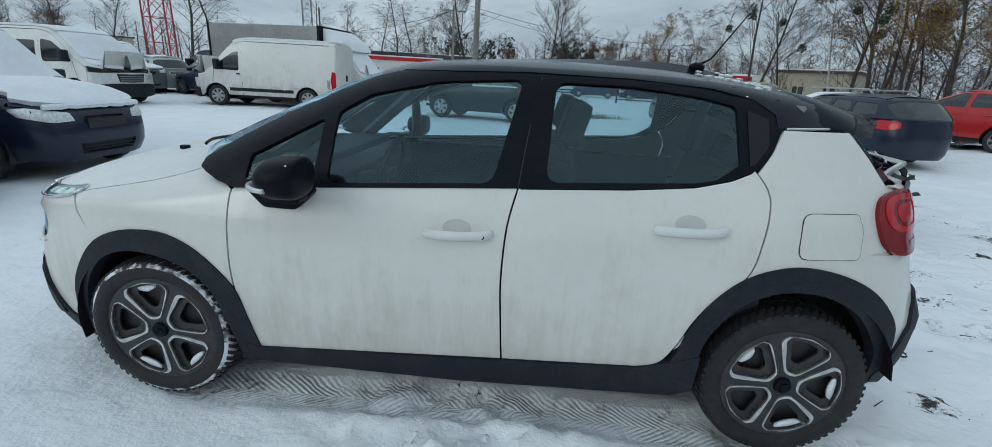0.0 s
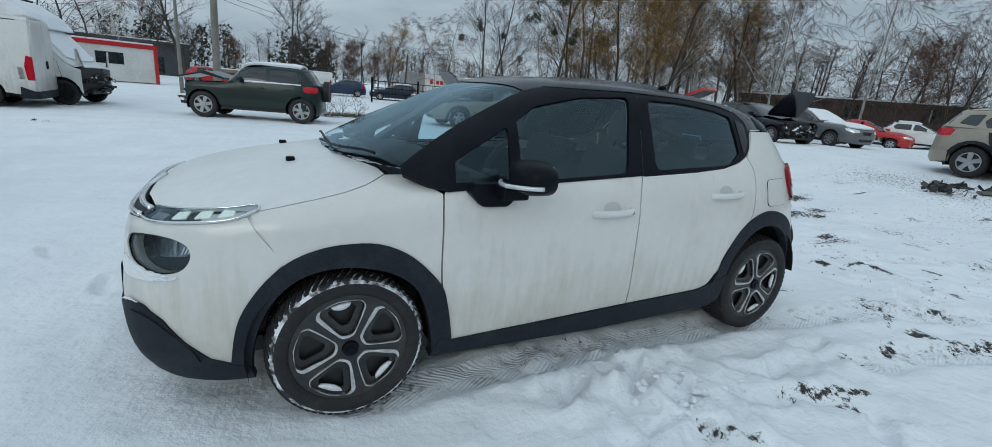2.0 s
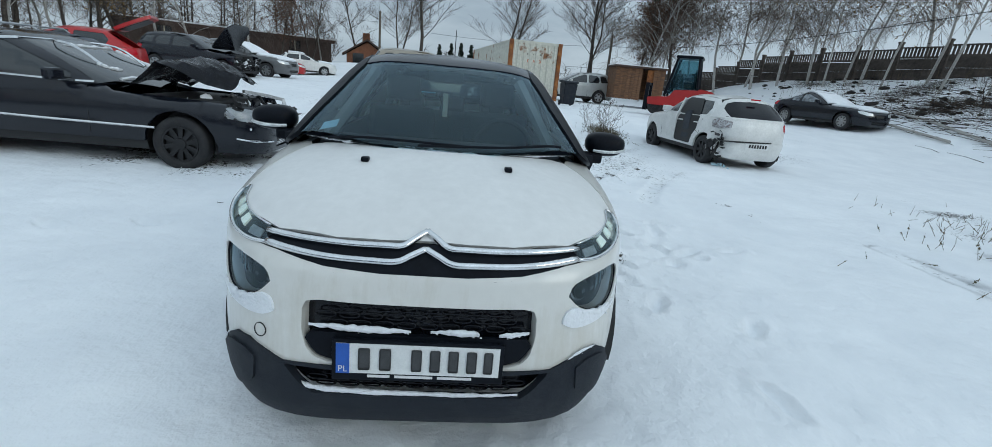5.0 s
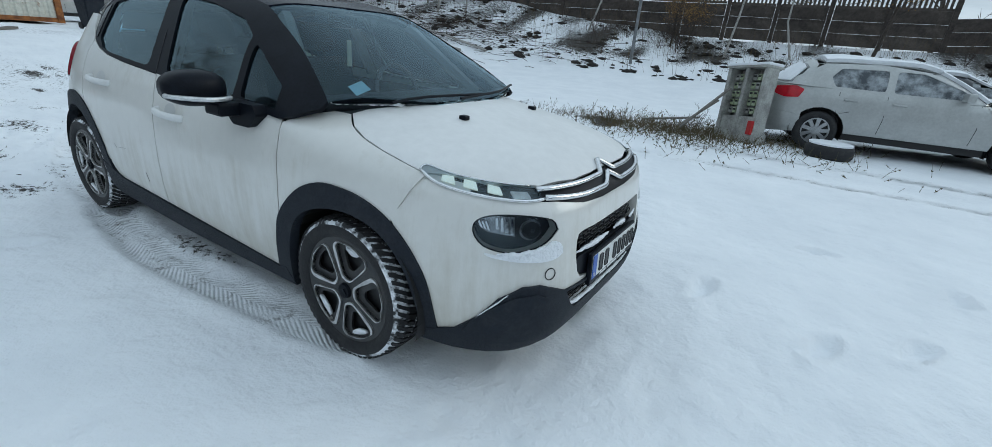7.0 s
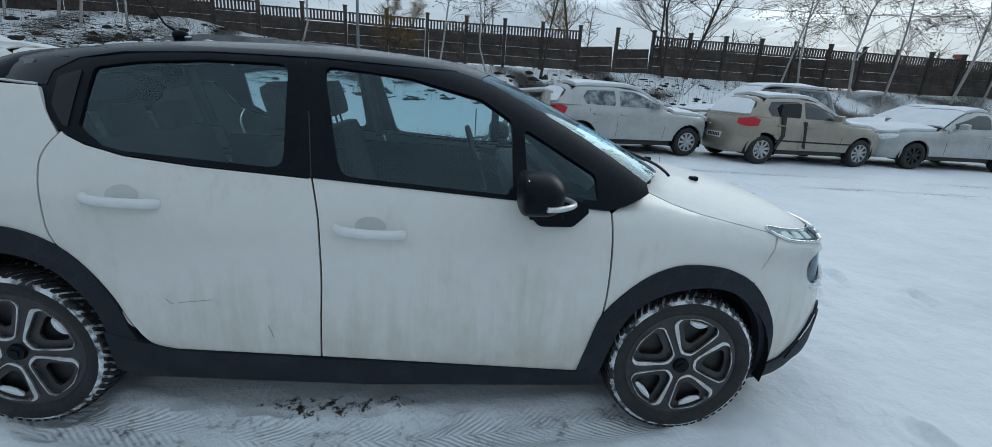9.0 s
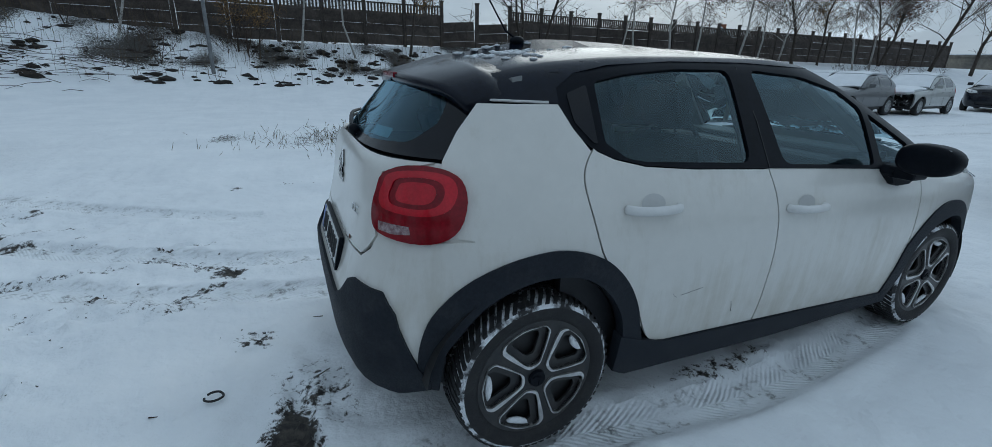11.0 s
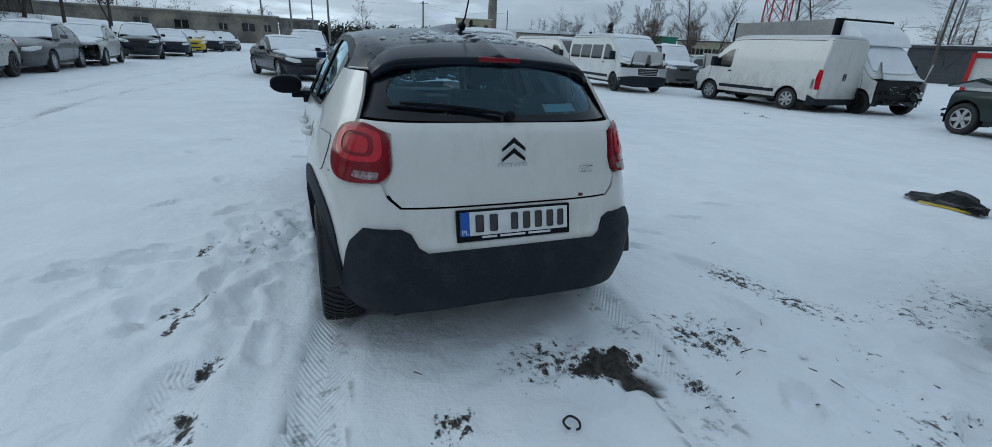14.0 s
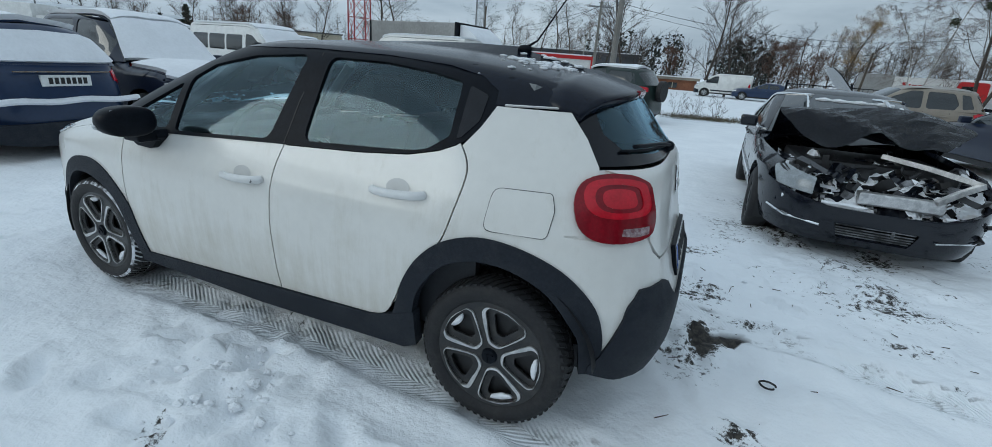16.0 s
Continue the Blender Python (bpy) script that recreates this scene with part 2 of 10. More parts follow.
def thing(name, label, category, group="", kind=""):
    return tagged(new(name), label, category, group, kind)


def add_box(bm, a, b, m=None, bevel=0.0):
    got = bmesh.ops.create_cube(bm, size=1)["verts"]
    for v in got:
        v.co = Vector([(a[i] + b[i]) / 2 + v.co[i] * (b[i] - a[i]) for i in range(3)])
    if bevel:
        es = list({e for v in got for e in v.link_edges})
        r = bmesh.ops.bevel(bm, geom=es, offset=bevel, segments=2, affect="EDGES", profile=0.6)
        got = list({v for f in r["faces"] for v in f.verts} | {v for v in got if v.is_valid})
    if m is not None:
        for v in got:
            v.co = m @ v.co
    return got


def add_prism(bm, poly, y0, y1, m=None, holes=()):
    """A flat outline in (x, z) with holes, drawn out from y0 to y1."""
    fs = []
    tmp = bmesh.new()
    es = []
    for ring in (poly, *holes):
        vs = [tmp.verts.new((p[0], p[1], 0)) for p in ring]
        es += [tmp.edges.new((vs[i], vs[(i + 1) % len(vs)])) for i in range(len(vs))]
    bmesh.ops.triangle_fill(tmp, use_beauty=True, edges=es)
    tmp.verts.index_update()
    co = [v.co.copy() for v in tmp.verts]
    tri = [[v.index for v in f.verts] for f in tmp.faces]
    rim = [[v.index for v in e.verts] for e in tmp.edges if len(e.link_faces) == 1]
    tmp.free()
    mk = lambda y: [bm.verts.new((m @ Vector((c.x, y, c.y))) if m is not None else (c.x, y, c.y)) for c in co]
    A, B = mk(y0), mk(y1)
    for t in tri:
        fs.append(bm.faces.new([A[i] for i in t]))
        fs.append(bm.faces.new([B[i] for i in reversed(t)]))
    for i, j in rim:
        fs.append(bm.faces.new((A[i], A[j], B[j], B[i])))
    return fs


def add_tube(bm, pts, r, n=8, caps=True):
    """A round bar along points; r a number or one for each point."""
    rs = r if isinstance(r, (list, tuple)) else [r] * len(pts)
    pts = [Vector(p) for p in pts]
    rings = []
    side = None
    for i, p in enumerate(pts):
        d = (pts[min(i + 1, len(pts) - 1)] - pts[max(i - 1, 0)]).normalized()
        if side is None:
            side = d.orthogonal().normalized()
        side = (side - d * side.dot(d)).normalized()
        up = d.cross(side)
        rings.append([bm.verts.new(p + (side * math.cos(a) + up * math.sin(a)) * rs[i]) for a in (2 * math.pi * k / n for k in range(n))])
    for a, b in zip(rings, rings[1:]):
        for k in range(n):
            bm.faces.new((a[k], a[(k + 1) % n], b[(k + 1) % n], b[k]))
    if caps:
        bm.faces.new(list(reversed(rings[0])))
        bm.faces.new(rings[-1])


def rounded(pts, r=0.25, n=4):
    """A closed outline with its corners cut round; r is the share of the shorter neighbouring edge, or metres when above 1e-9 and given as a tuple."""
    out = []
    k = len(pts)
    for i in range(k):
        p0, p, p1 = Vector(pts[i - 1]), Vector(pts[i]), Vector(pts[(i + 1) % k])
        l = min((p0 - p).length, (p1 - p).length) * r
        a, b = p + (p0 - p).normalized() * l, p + (p1 - p).normalized() * l
        for j in range(n + 1):
            s = j / n
            out.append(tuple(a * (1 - s) ** 2 + p * 2 * s * (1 - s) + b * s * s))
    return out


def curve(pts, n=5):
    """A smooth open line through points."""
    P = [Vector(p) for p in pts]
    out = []
    for i in range(len(P) - 1):
        a, b, c, d = P[max(i - 1, 0)], P[i], P[i + 1], P[min(i + 2, len(P) - 1)]
        for j in range(n):
            s = j / n
            out.append(tuple(0.5 * (2 * b + (c - a) * s + (2 * a - 5 * b + 4 * c - d) * s * s + (3 * b - a - 3 * c + d) * s ** 3)))
    out.append(tuple(P[-1]))
    return out


# ---- the shape of the small hatchback ----
def spl(pts):
    """Smooth curve through a few (a, b) pairs (monotone cubic)."""
    a = np.array([p[0] for p in pts], float); b = np.array([p[1] for p in pts], float)
    h = np.diff(a); d = np.diff(b) / h
    m = np.zeros(len(a)); m[0], m[-1] = d[0], d[-1]
    for i in range(1, len(a) - 1):
        m[i] = 0 if d[i - 1] * d[i] <= 0 else 2 * d[i - 1] * d[i] / (d[i - 1] + d[i])
    def f(x):
        x = np.asarray(x, float)
        i = np.clip(np.searchsorted(a, x) - 1, 0, len(h) - 1)
        t = (x - a[i]) / h[i]
        inner = ((1 + 2*t)*(1-t)**2*b[i] + t*(1-t)**2*h[i]*m[i] + t*t*(3-2*t)*b[i+1] + t*t*(t-1)*h[i]*m[i+1])
        return np.where(x < a[0], b[0] + m[0]*(x-a[0]), np.where(x > a[-1], b[-1] + m[-1]*(x-a[-1]), inner))
    return f
half = spl([(.15,.785),(.3,.822),(.45,.842),(.62,.848),(.78,.840),(.9,.812),(1.0,.772),(1.13,.712),(1.26,.648),(1.35,.600),(1.40,.563),(1.43,.515),(1.455,.40),(1.472,.24),(1.482,.02),(1.5,-.4)])
nose = spl([(.15,-1.96),(.2,-2.02),(.28,-2.06),(.36,-2.075),(.48,-2.083),(.6,-2.074),(.7,-2.062),(.78,-2.045),(.85,-2.005),(.95,-1.93)])
tail = spl([(.15,1.80),(.28,1.86),(.42,1.90),(.55,1.905),(.62,1.875),(.74,1.84),(.86,1.815),(.95,1.805),(1.05,1.785),(1.10,1.74),(1.25,1.62),(1.40,1.50),(1.45,1.42)])
screen = spl([(.9,-1.44),(1.0,-1.30),(1.13,-1.07),(1.25,-.82),(1.357,-.58),(1.42,-.40),(1.45,-.26),(1.475,.05)])
bonnet = spl([(-2.2,.68),(-2.06,.79),(-2.0,.838),(-1.9,.888),(-1.75,.935),(-1.6,.968),(-1.44,.995),(-1.2,1.030),(-1.0,1.06),(-.8,1.10)])
rooftop = spl([(-.9,1.482),(.3,1.484),(.7,1.475),(1.0,1.452),(1.25,1.418),(1.45,1.380),(1.65,1.335),(2.,1.25)])
def low(x, y, z):
    """Below the windows: negative inside."""
    ay = np.abs(y); w = np.maximum(half(z), .05)
    p = np.where(x < 0, 4.5 + .8*np.clip((.6-z)/.3, 0, 1), 5.0 + 1.0*np.clip((.9-z)/.3, 0, 1))
    tf = np.clip((-1.0 - x) / (-1.0 - nose(z)), 0, None); tr = np.clip((x - 1.0) / (tail(z) - 1.0), 0, None)
    g = ((ay / w)**p + np.maximum(tf, tr)**2.0)**(1/p)
    return (g - 1) * .8
def hood(x, y, z):
    return z - (bonnet(x) - .066*(np.abs(y)/.62)**2.6)


def smax(a, b, k):
    h = np.clip(.5 + .5*(a-b)/k, 0, 1)
    return b + (a-b)*h + k*h*(1-h)
def body(x, y, z):
    return np.where(x < -.75, smax(low(x,y,z), hood(x,y,z), .05), low(x,y,z))
def cabin(x, y, z):
    """Windows and roof."""
    ay = np.abs(y)
    zz = np.where(z > .95, .95 + (z-.95)*.532/(rooftop(x)-.95), z)
    w = half(zz)
    wn = np.maximum(w, .02)
    s = screen(zz); r = tail(z)
    x0, x1 = s + .5, r - .75
    tf = np.clip((x0-x)/(x0-s), 0, None); tr = np.clip((x-x1)/(r-x1), 0, None)
    p = 3.6
    g = ((ay/wn)**p + np.maximum(tf, tr)**2.4)**(1/p)
    return (g-1)*np.maximum(w, .1) + np.maximum(zz-1.482, 0)
def meet(F, eye, way, a=0.0, b=6.0, n=600):
    """First crossing from outside along each ray."""
    eye = np.atleast_2d(eye); way = np.atleast_2d(way)
    eye, way = np.broadcast_arrays(eye, way)
    s = np.linspace(a, b, n)
    P = eye[:,None,:] + s[None,:,None]*way[:,None,:]
    v = F(P[...,0], P[...,1], P[...,2])
    ins = v < 0
    hit = ins.any(1); k = np.argmax(ins, 1); k = np.clip(k, 1, None)
    lo, hi = s[k-1].copy(), s[k].copy()
    for _ in range(25):
        m = (lo+hi)/2; Q = eye + m[:,None]*way
        i = F(Q[:,0],Q[:,1],Q[:,2]) < 0
        hi = np.where(i, m, hi); lo = np.where(i, lo, m)
    Q = eye + hi[:,None]*way; Q[~hit] = np.nan
    return Q
# ---- the white hatchback ----
BOWL = surface("silvered_bowl", (.55, .57, .59), .22, .8, .4, 16, col2=(.16, .17, .18))
LAMP_DK = surface("lamp_bowl", (.045, .05, .056), .3, .3, .3, 12)

def slope(F, P, e=0.002):
    """Outward normals of F at points."""
    g = np.stack([F(*(P + d).T) - F(*(P - d).T) for d in np.eye(3) * e], 1)
    return g / np.maximum(np.linalg.norm(g, axis=1, keepdims=True), 1e-9)


KIT = dict(front=-1.2, rear=1.1, ring=1.4, top=2.0, side=1.6)


def onto(how, uv, F, off=0.0):
    """Points of a flat outline laid onto the body: seen from the side (x, z), from above (x, y), round the nose or the tail (degrees, z)."""
    u, v = uv[:, 0], uv[:, 1]
    o = np.zeros_like(u)
    if how == "side":
        eye, way = np.stack([u, o - KIT["side"], v], 1), np.stack([o, o + 1, o], 1)
    elif how == "top":
        eye, way = np.stack([u, v, o + KIT["top"]], 1), np.stack([o, o, o - 1], 1)
    else:
        a = np.radians(u)
        s, x0 = (-1, KIT["front"]) if how == "front" else (1, KIT["rear"])
        R = KIT["ring"]
        eye, way = np.stack([x0 + s * R * np.cos(a), R * np.sin(a), v], 1), np.stack([-s * np.cos(a), -np.sin(a), o], 1)
    P = meet(F, eye, way, 0.0, 1.7, 340 if KIT["ring"] < 1.5 else 170)
    bad = np.isnan(P[:, 0])
    if bad.any():
        P[bad] = (eye + 1.2 * way)[bad]
    N = slope(F, P)
    return P + N * off, N


def panel(name, poly, how, F, material, parent, off=0.0, rim=0.014, cell=None, holes=(), label="", flip=False, deep=None):
    """A sheet of the body with turned-in edges."""
    cu, cv = cell or ((5.0, 0.05) if how in ("front", "rear") else (0.06, 0.05))
    bm = bmesh.new()
    es = []
    for ring in (poly, *holes):
        vs = [bm.verts.new((p[0] / cu, p[1] / cv, 0)) for p in ring]
        es += [bm.edges.new((vs[i], vs[(i + 1) % len(vs)])) for i in range(len(vs))]
    bmesh.ops.triangle_fill(bm, use_beauty=True, edges=es)
    co = np.array([v.co for v in bm.verts])
    for ax in (0, 1):
        for k in range(math.ceil(co[:, ax].min() + 0.02), math.floor(co[:, ax].max() - 0.02) + 1):
            n = Vector((1, 0, 0)) if ax == 0 else Vector((0, 1, 0))
            bmesh.ops.bisect_plane(bm, geom=bm.verts[:] + bm.edges[:] + bm.faces[:], dist=1e-4, plane_co=n * k, plane_no=n)
    bm.verts.index_update()
    uv = np.array([(v.co.x * cu, v.co.y * cv) for v in bm.verts])
    P, N = onto(how, uv, F, off)
    faces = [[v.index for v in f.verts] for f in bm.faces]
    edge = [[v.index for v in e.verts] for e in bm.edges if len(e.link_faces) == 1]
    bm.free()
    if flip:
        P, N = P * (1, -1, 1), N * (1, -1, 1)
    fixed = []
    for f in faces:
        a, b, c = P[f[0]], P[f[1]], P[f[2]]
        fixed.append(f if np.dot(np.cross(b - a, c - a), N[f].mean(0)) > 0 else f[::-1])
    verts = [*P]
    normals = [*N]
    if rim:
        used = {}
        for i, j in edge:
            for k in (i, j):
                if k not in used:
                    used[k] = len(verts)
                    verts += [P[k], P[k] - N[k] * rim]
                    normals += [np.zeros(3), np.zeros(3)]
        mid = P.mean(0)
        for i, j in edge:
            fixed.append((used[i], used[j], used[j] + 1, used[i] + 1))
    ob = obj(name, verts, fixed, material, parent, label)
    ob.data.normals_split_custom_set_from_vertices([tuple(n) for n in normals])
    return ob


def pair(name, poly, F, material, parent, **kw):
    return [panel(name, poly, "side", F, material, parent, flip=f, **kw) for f in (False, True)]


def mirrored(pts):
    """Half an outline, from the middle line outwards, made whole."""
    return [*pts, *[(-a, b) for a, b in reversed(pts) if abs(a) > 1e-6]]


def across(pts):
    """The same for outlines seen from above."""
    return [*pts, *[(a, -b) for a, b in reversed(pts) if abs(b) > 1e-6]]


def strip(bm, pts, how, F, off, r, n=6):
    """A thin bar that follows the body."""
    P, _ = onto(how, np.array(pts, float), F, off)
    add_tube(bm, P, r, n)


car = thing("hatchback", "dirty white hatchback with dark roof and black cladding, parked on snow", "car")
car_s = lambda x, y: float(onto("top", np.array([(x, y)], float), cabin)[0][0][2])

F_OUT = [(-.828, .25), (-.867, .44), (-.908, .559), (-1.03, .686), (-1.16, .748), (-1.30, .752), (-1.418, .725), (-1.52, .665), (-1.61, .56), (-1.67, .435), (-1.70, .23)]
F_IN = [(-.914, .20), (-.953, .404), (-1.008, .542), (-1.105, .622), (-1.24, .66), (-1.37, .655), (-1.48, .605), (-1.568, .498), (-1.617, .35), (-1.63, .20)]
R_OUT = [(.79, .30), (.838, .427), (.87, .54), (.93, .65), (1.02, .74), (1.13, .79), (1.25, .803), (1.40, .772), (1.535, .705), (1.64, .60), (1.677, .50), (1.683, .40), (1.668, .31)]
R_IN = [(.90, .24), (.925, .44), (.96, .545), (1.045, .65), (1.165, .705), (1.32, .70), (1.47, .628), (1.575, .50), (1.603, .43), (1.612, .30)]
F_MID = [(-.88, .22), (-.925, .42), (-.975, .545), (-1.08, .64), (-1.22, .69), (-1.36, .685), (-1.47, .645), (-1.58, .52), (-1.635, .38), (-1.655, .21)]
R_MID = [(.86, .27), (.90, .44), (.935, .56), (1.025, .68), (1.15, .74), (1.32, .735), (1.49, .655), (1.60, .53), (1.655, .38), (1.67, .26)]
BELT = [(-.956, .962), (-.882, .943), (-.5, .966), (.192, 1.007), (.611, 1.030), (.837, 1.053), (.971, 1.085), (1.05, 1.121), (1.122, 1.178), (1.158, 1.258)]
FGAP = [(-.898, .935), (-.905, .83), (-.906, .609), (-.88, .414), (-.836, .272)]
BGAP = [(.194, 1.01), (.163, .869), (.153, .677), (.160, .518), (.172, .322)]
RGAP = [(1.045, 1.118), (1.086, 1.061), (1.098, .998), (1.077, .88), (1.037, .753), (.941, .659), (.879, .562), (.838, .462), (.784, .372), (.70, .345)]
G = .0035

# hood, from the screen's foot to the badge line
lip = onto("front", np.array([(a, z) for a, z in ((0, .838), (10, .834), (20, .832), (33, .834), (45, .844), (56, .862), (61, .872))], float), body)[0]
edge = [(-1.60, .722), (-1.52, .727), (-1.40, .724), (-1.28, .705), (-1.18, .668), (-1.10, .605), (-1.115, .54), (-1.20, .38), (-1.262, .2), (-1.275, 0)]
hood_poly = across([(p[0] + .004, p[1]) for p in lip[:-1]] + edge)
hd = panel("hood", hood_poly, "top", body, WHITE_TOP, car, cell=(.06, .06))
# fenders
seam = [(x, float(onto("top", np.array([(x, y)]), body)[0][0][2])) for x, y in edge[:6]]
fender = [(-.900 - G, .935), (-.960, .965), (-1.03, .985), *[(x, z - .002) for x, z in reversed(curve(seam, 3))], (-1.605, .85), (-1.51, .682), *list(reversed(curve(F_MID, 3)))[8:], *[(x - G, z) for x, z in reversed(curve(FGAP, 4)[:-1])]]
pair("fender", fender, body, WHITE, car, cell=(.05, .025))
# doors
fd = [*[(x + G, z) for x, z in curve(FGAP, 4)], *[(x - G, z) for x, z in reversed(curve(BGAP, 4))], (.19, 1.02), (-.5, .98), (-.87, .958)]
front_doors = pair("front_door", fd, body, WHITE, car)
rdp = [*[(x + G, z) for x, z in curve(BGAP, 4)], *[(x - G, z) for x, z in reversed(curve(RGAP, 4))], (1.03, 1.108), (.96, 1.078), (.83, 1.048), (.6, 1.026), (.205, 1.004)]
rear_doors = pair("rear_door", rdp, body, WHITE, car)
# rear quarters
rq = [(1.05 + G, 1.11), *[(x + G, z) for x, z in curve(RGAP, 4)[1:30]], *curve(R_MID, 3)[6:20], (1.50, .66), (1.535, .712), (1.495, .85), (1.62, .86), (1.64, 1.0), (1.57, 1.055), (1.56, 1.085), (1.498, 1.175), (1.42, 1.262), (1.15, 1.262), (1.11, 1.185)]
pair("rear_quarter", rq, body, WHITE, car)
pair("quarter_corner", [(1.44, .76), (1.44, 1.06), (1.60, 1.06), (1.70, .95), (1.70, .78), (1.60, .70)], body, WHITE, car, off=-.006, rim=0)
bmf = rounded([(1.203, .832), (1.218, .985), (1.428, .987), (1.447, .93), (1.437, .832)], .22, 4)
panel("fuel_flap", bmf, "side", body, WHITE, car, off=.0035, rim=.004, label="white fuel filler flap")
bm = bmesh.new()
strip(bm, [*bmf, bmf[0]], "side", body, .001, .0028, 5)
part("flap_joint", bm, INK, car)
# front bumper skin with openings
GRILLE = rounded(mirrored([(0, .655), (12, .656), (20.5, .66), (22.6, .652), (23.2, .625), (23.1, .56), (22.2, .50), (20.6, .468), (18, .454), (0, .450)]), .4, 4)
LOWGR = rounded(mirrored([(0, .425), (16, .43), (26.3, .438), (23.6, .37), (21.5, .335), (0, .332)]), .2, 3)
FOG = [(29.8, .695), (31.5, .735), (37.8, .757), (44.5, .758), (48.5, .735), (49.3, .69), (47, .64), (42, .618), (36.8, .627), (32.6, .652)]
fogs = [curve([*FOG, FOG[0]], 3)[:-1], [(-a, b) for a, b in curve([*FOG, FOG[0]], 3)[:-1]]]
skin = mirrored([(0, .752), (9, .752), (20, .763), (30, .79), (40, .802), (54, .820), (60.5, .845), (69.0, .69), (66, .61), (61.5, .5), (59, .4), (57.5, .26), (45, .30), (33, .425), (27, .437), (0, .437)])
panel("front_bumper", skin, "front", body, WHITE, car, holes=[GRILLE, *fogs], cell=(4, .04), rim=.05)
for s in (1, -1):
    panel("wing_corner", [(s * a, z) for a, z in ((50, .66), (50, .845), (58, .862), (66, .875), (72, .86), (73, .70), (66, .62))], "front", body, WHITE, car, off=-.008, rim=0, cell=(3, .03))
# dark band between the badges, headlamps
band = mirrored([(0, .834), (10, .831), (20, .829), (33, .829), (34.5, .805), (32.5, .783), (26, .768), (18, .748), (8, .738), (0, .738)])
bandp = panel("badge_band", band, "front", body, TRIM, car, off=-.002, rim=.02, cell=(3, .02))
for s in (1, -1):
    bm = bmesh.new()
    upper = [(s * 34.6, .826), (s * 26, .823), (s * 17, .821), (s * 9, .822), (s * 5.2, .824), (s * 2.6, .843), (0, .860)]
    lower = [(s * 33, .803), (s * 26, .794), (s * 19, .787), (s * 11, .785), (s * 6, .786), (s * 3, .803), (0, .820)]
    for line in (upper, lower):
        strip(bm, curve(line, 4), "front", body, .006, .0115, 8)
    part("chrome_strip", bm, CHROME, bandp, smooth=True)
    tip = [(s * a, z) for a, z in ((33.5, .800), (35.5, .838), (46, .851), (55, .866), (61.0, .880), (62.2, .868), (57, .836), (47, .813), (38, .800))]
    tip = [tuple(p) for p in curve([*tip, tip[0]], 3)[:-1]]
    lamp = panel("headlamp", tip, "front", body, LAMP_DK, car, off=-.012, rim=.02, cell=(3, .02), label="slim headlamp with chrome edge and white daytime lights")
    bm = bmesh.new()
    strip(bm, curve([(s * a, z) for a, z in ((33.2, .801), (38, .799), (47, .811), (57, .834), (62.2, .866))], 4), "front", body, .005, .0065, 6)
    part("chrome_edge", bm, CHROME, lamp, smooth=True)
    bm = bmesh.new()
    strip(bm, curve([(s * a, z) for a, z in ((35.5, .838), (46, .852), (55, .867), (61.0, .881), (62.4, .868))], 4), "front", body, .003, .0036, 6)
    part("lamp_edge", bm, CHROME, lamp, smooth=True)
    panel("lens", tip, "front", body, LENS, lamp, off=.004, rim=0, cell=(3, .02))
    for k, a in enumerate((44.5, 50, 55.2)):
        z = .829 + k * .0105
        q = [(s * (a - 1.7), z - .010), (s * (a - 1.3), z + .012), (s * (a + 1.5), z + .018), (s * (a + 1.7), z - .002)]
        panel("light_cell", rounded(q, .25, 2), "front", body, LED, lamp, off=-.004, rim=.006, cell=(3, .02))
    panel("reflector", rounded([(s * 36, .808), (s * 36.6, .828), (s * 41, .832), (s * 40.4, .812)], .3, 2), "front", body, LAMP_IN, lamp, off=-.008, rim=.006, cell=(3, .02))
    fog = [(s * a, z) for a, z in curve([*FOG, FOG[0]], 3)[:-1]]
    fl = panel("main_lamp", fog, "front", body, LAMP_DK, car, off=-.052, rim=.01, cell=(3, .03), label="smoked round-cornered lamp set low in the bumper")
    for w, mt, off in ((3.1, BOWL, -.046), (2.5, LAMP_DK, -.040), (0.6, CHROME, -.031)):
        ring = [(s * (35.6 + w * math.cos(t)), .692 + w * .0130 * math.sin(t)) for t in np.linspace(0, 2 * math.pi, 19)[:-1]]
        panel("projector", ring, "front", body, mt, fl, off=off, rim=.008, cell=(2, .02))
    bowl = [(s * 39.6, .668), (s * 39.9, .742), (s * 44.5, .744), (s * 47.6, .730), (s * 48.4, .705), (s * 46.5, .682)]
    panel("reflector", rounded(bowl, .25, 3), "front", body, BOWL, fl, off=-.046, rim=.006, cell=(2, .03))
    for k in range(4):
        a = 40.2 + k * 1.15
        q = [(s * a, .676 + .006 * k), (s * (a + .35), .739), (s * (a + .85), .739), (s * (a + .75), .680 + .006 * k)]
        panel("facet", rounded(q, .15, 2), "front", body, CHROME, fl, off=-.032 - .004 * (k % 2), rim=.006, cell=(2, .03))
    for k in range(3):
        a = 45.6 + k * .8
        q = [(s * a, .690 + .004 * k), (s * (a + .9), .726), (s * (a + 1.2), .720), (s * (a + .45), .690 + .004 * k)]
        panel("facet", q, "front", body, CHROME, fl, off=-.034, rim=.005, cell=(2, .03))
    panel("lens", fog, "front", body, SMOKE, fl, off=-.012, rim=0, cell=(3, .03))
    bm = bmesh.new()
    strip(bm, [*fog, fog[0]], "front", body, -.008, .0035, 6)
    part("lamp_seal", bm, TRIM, fl)
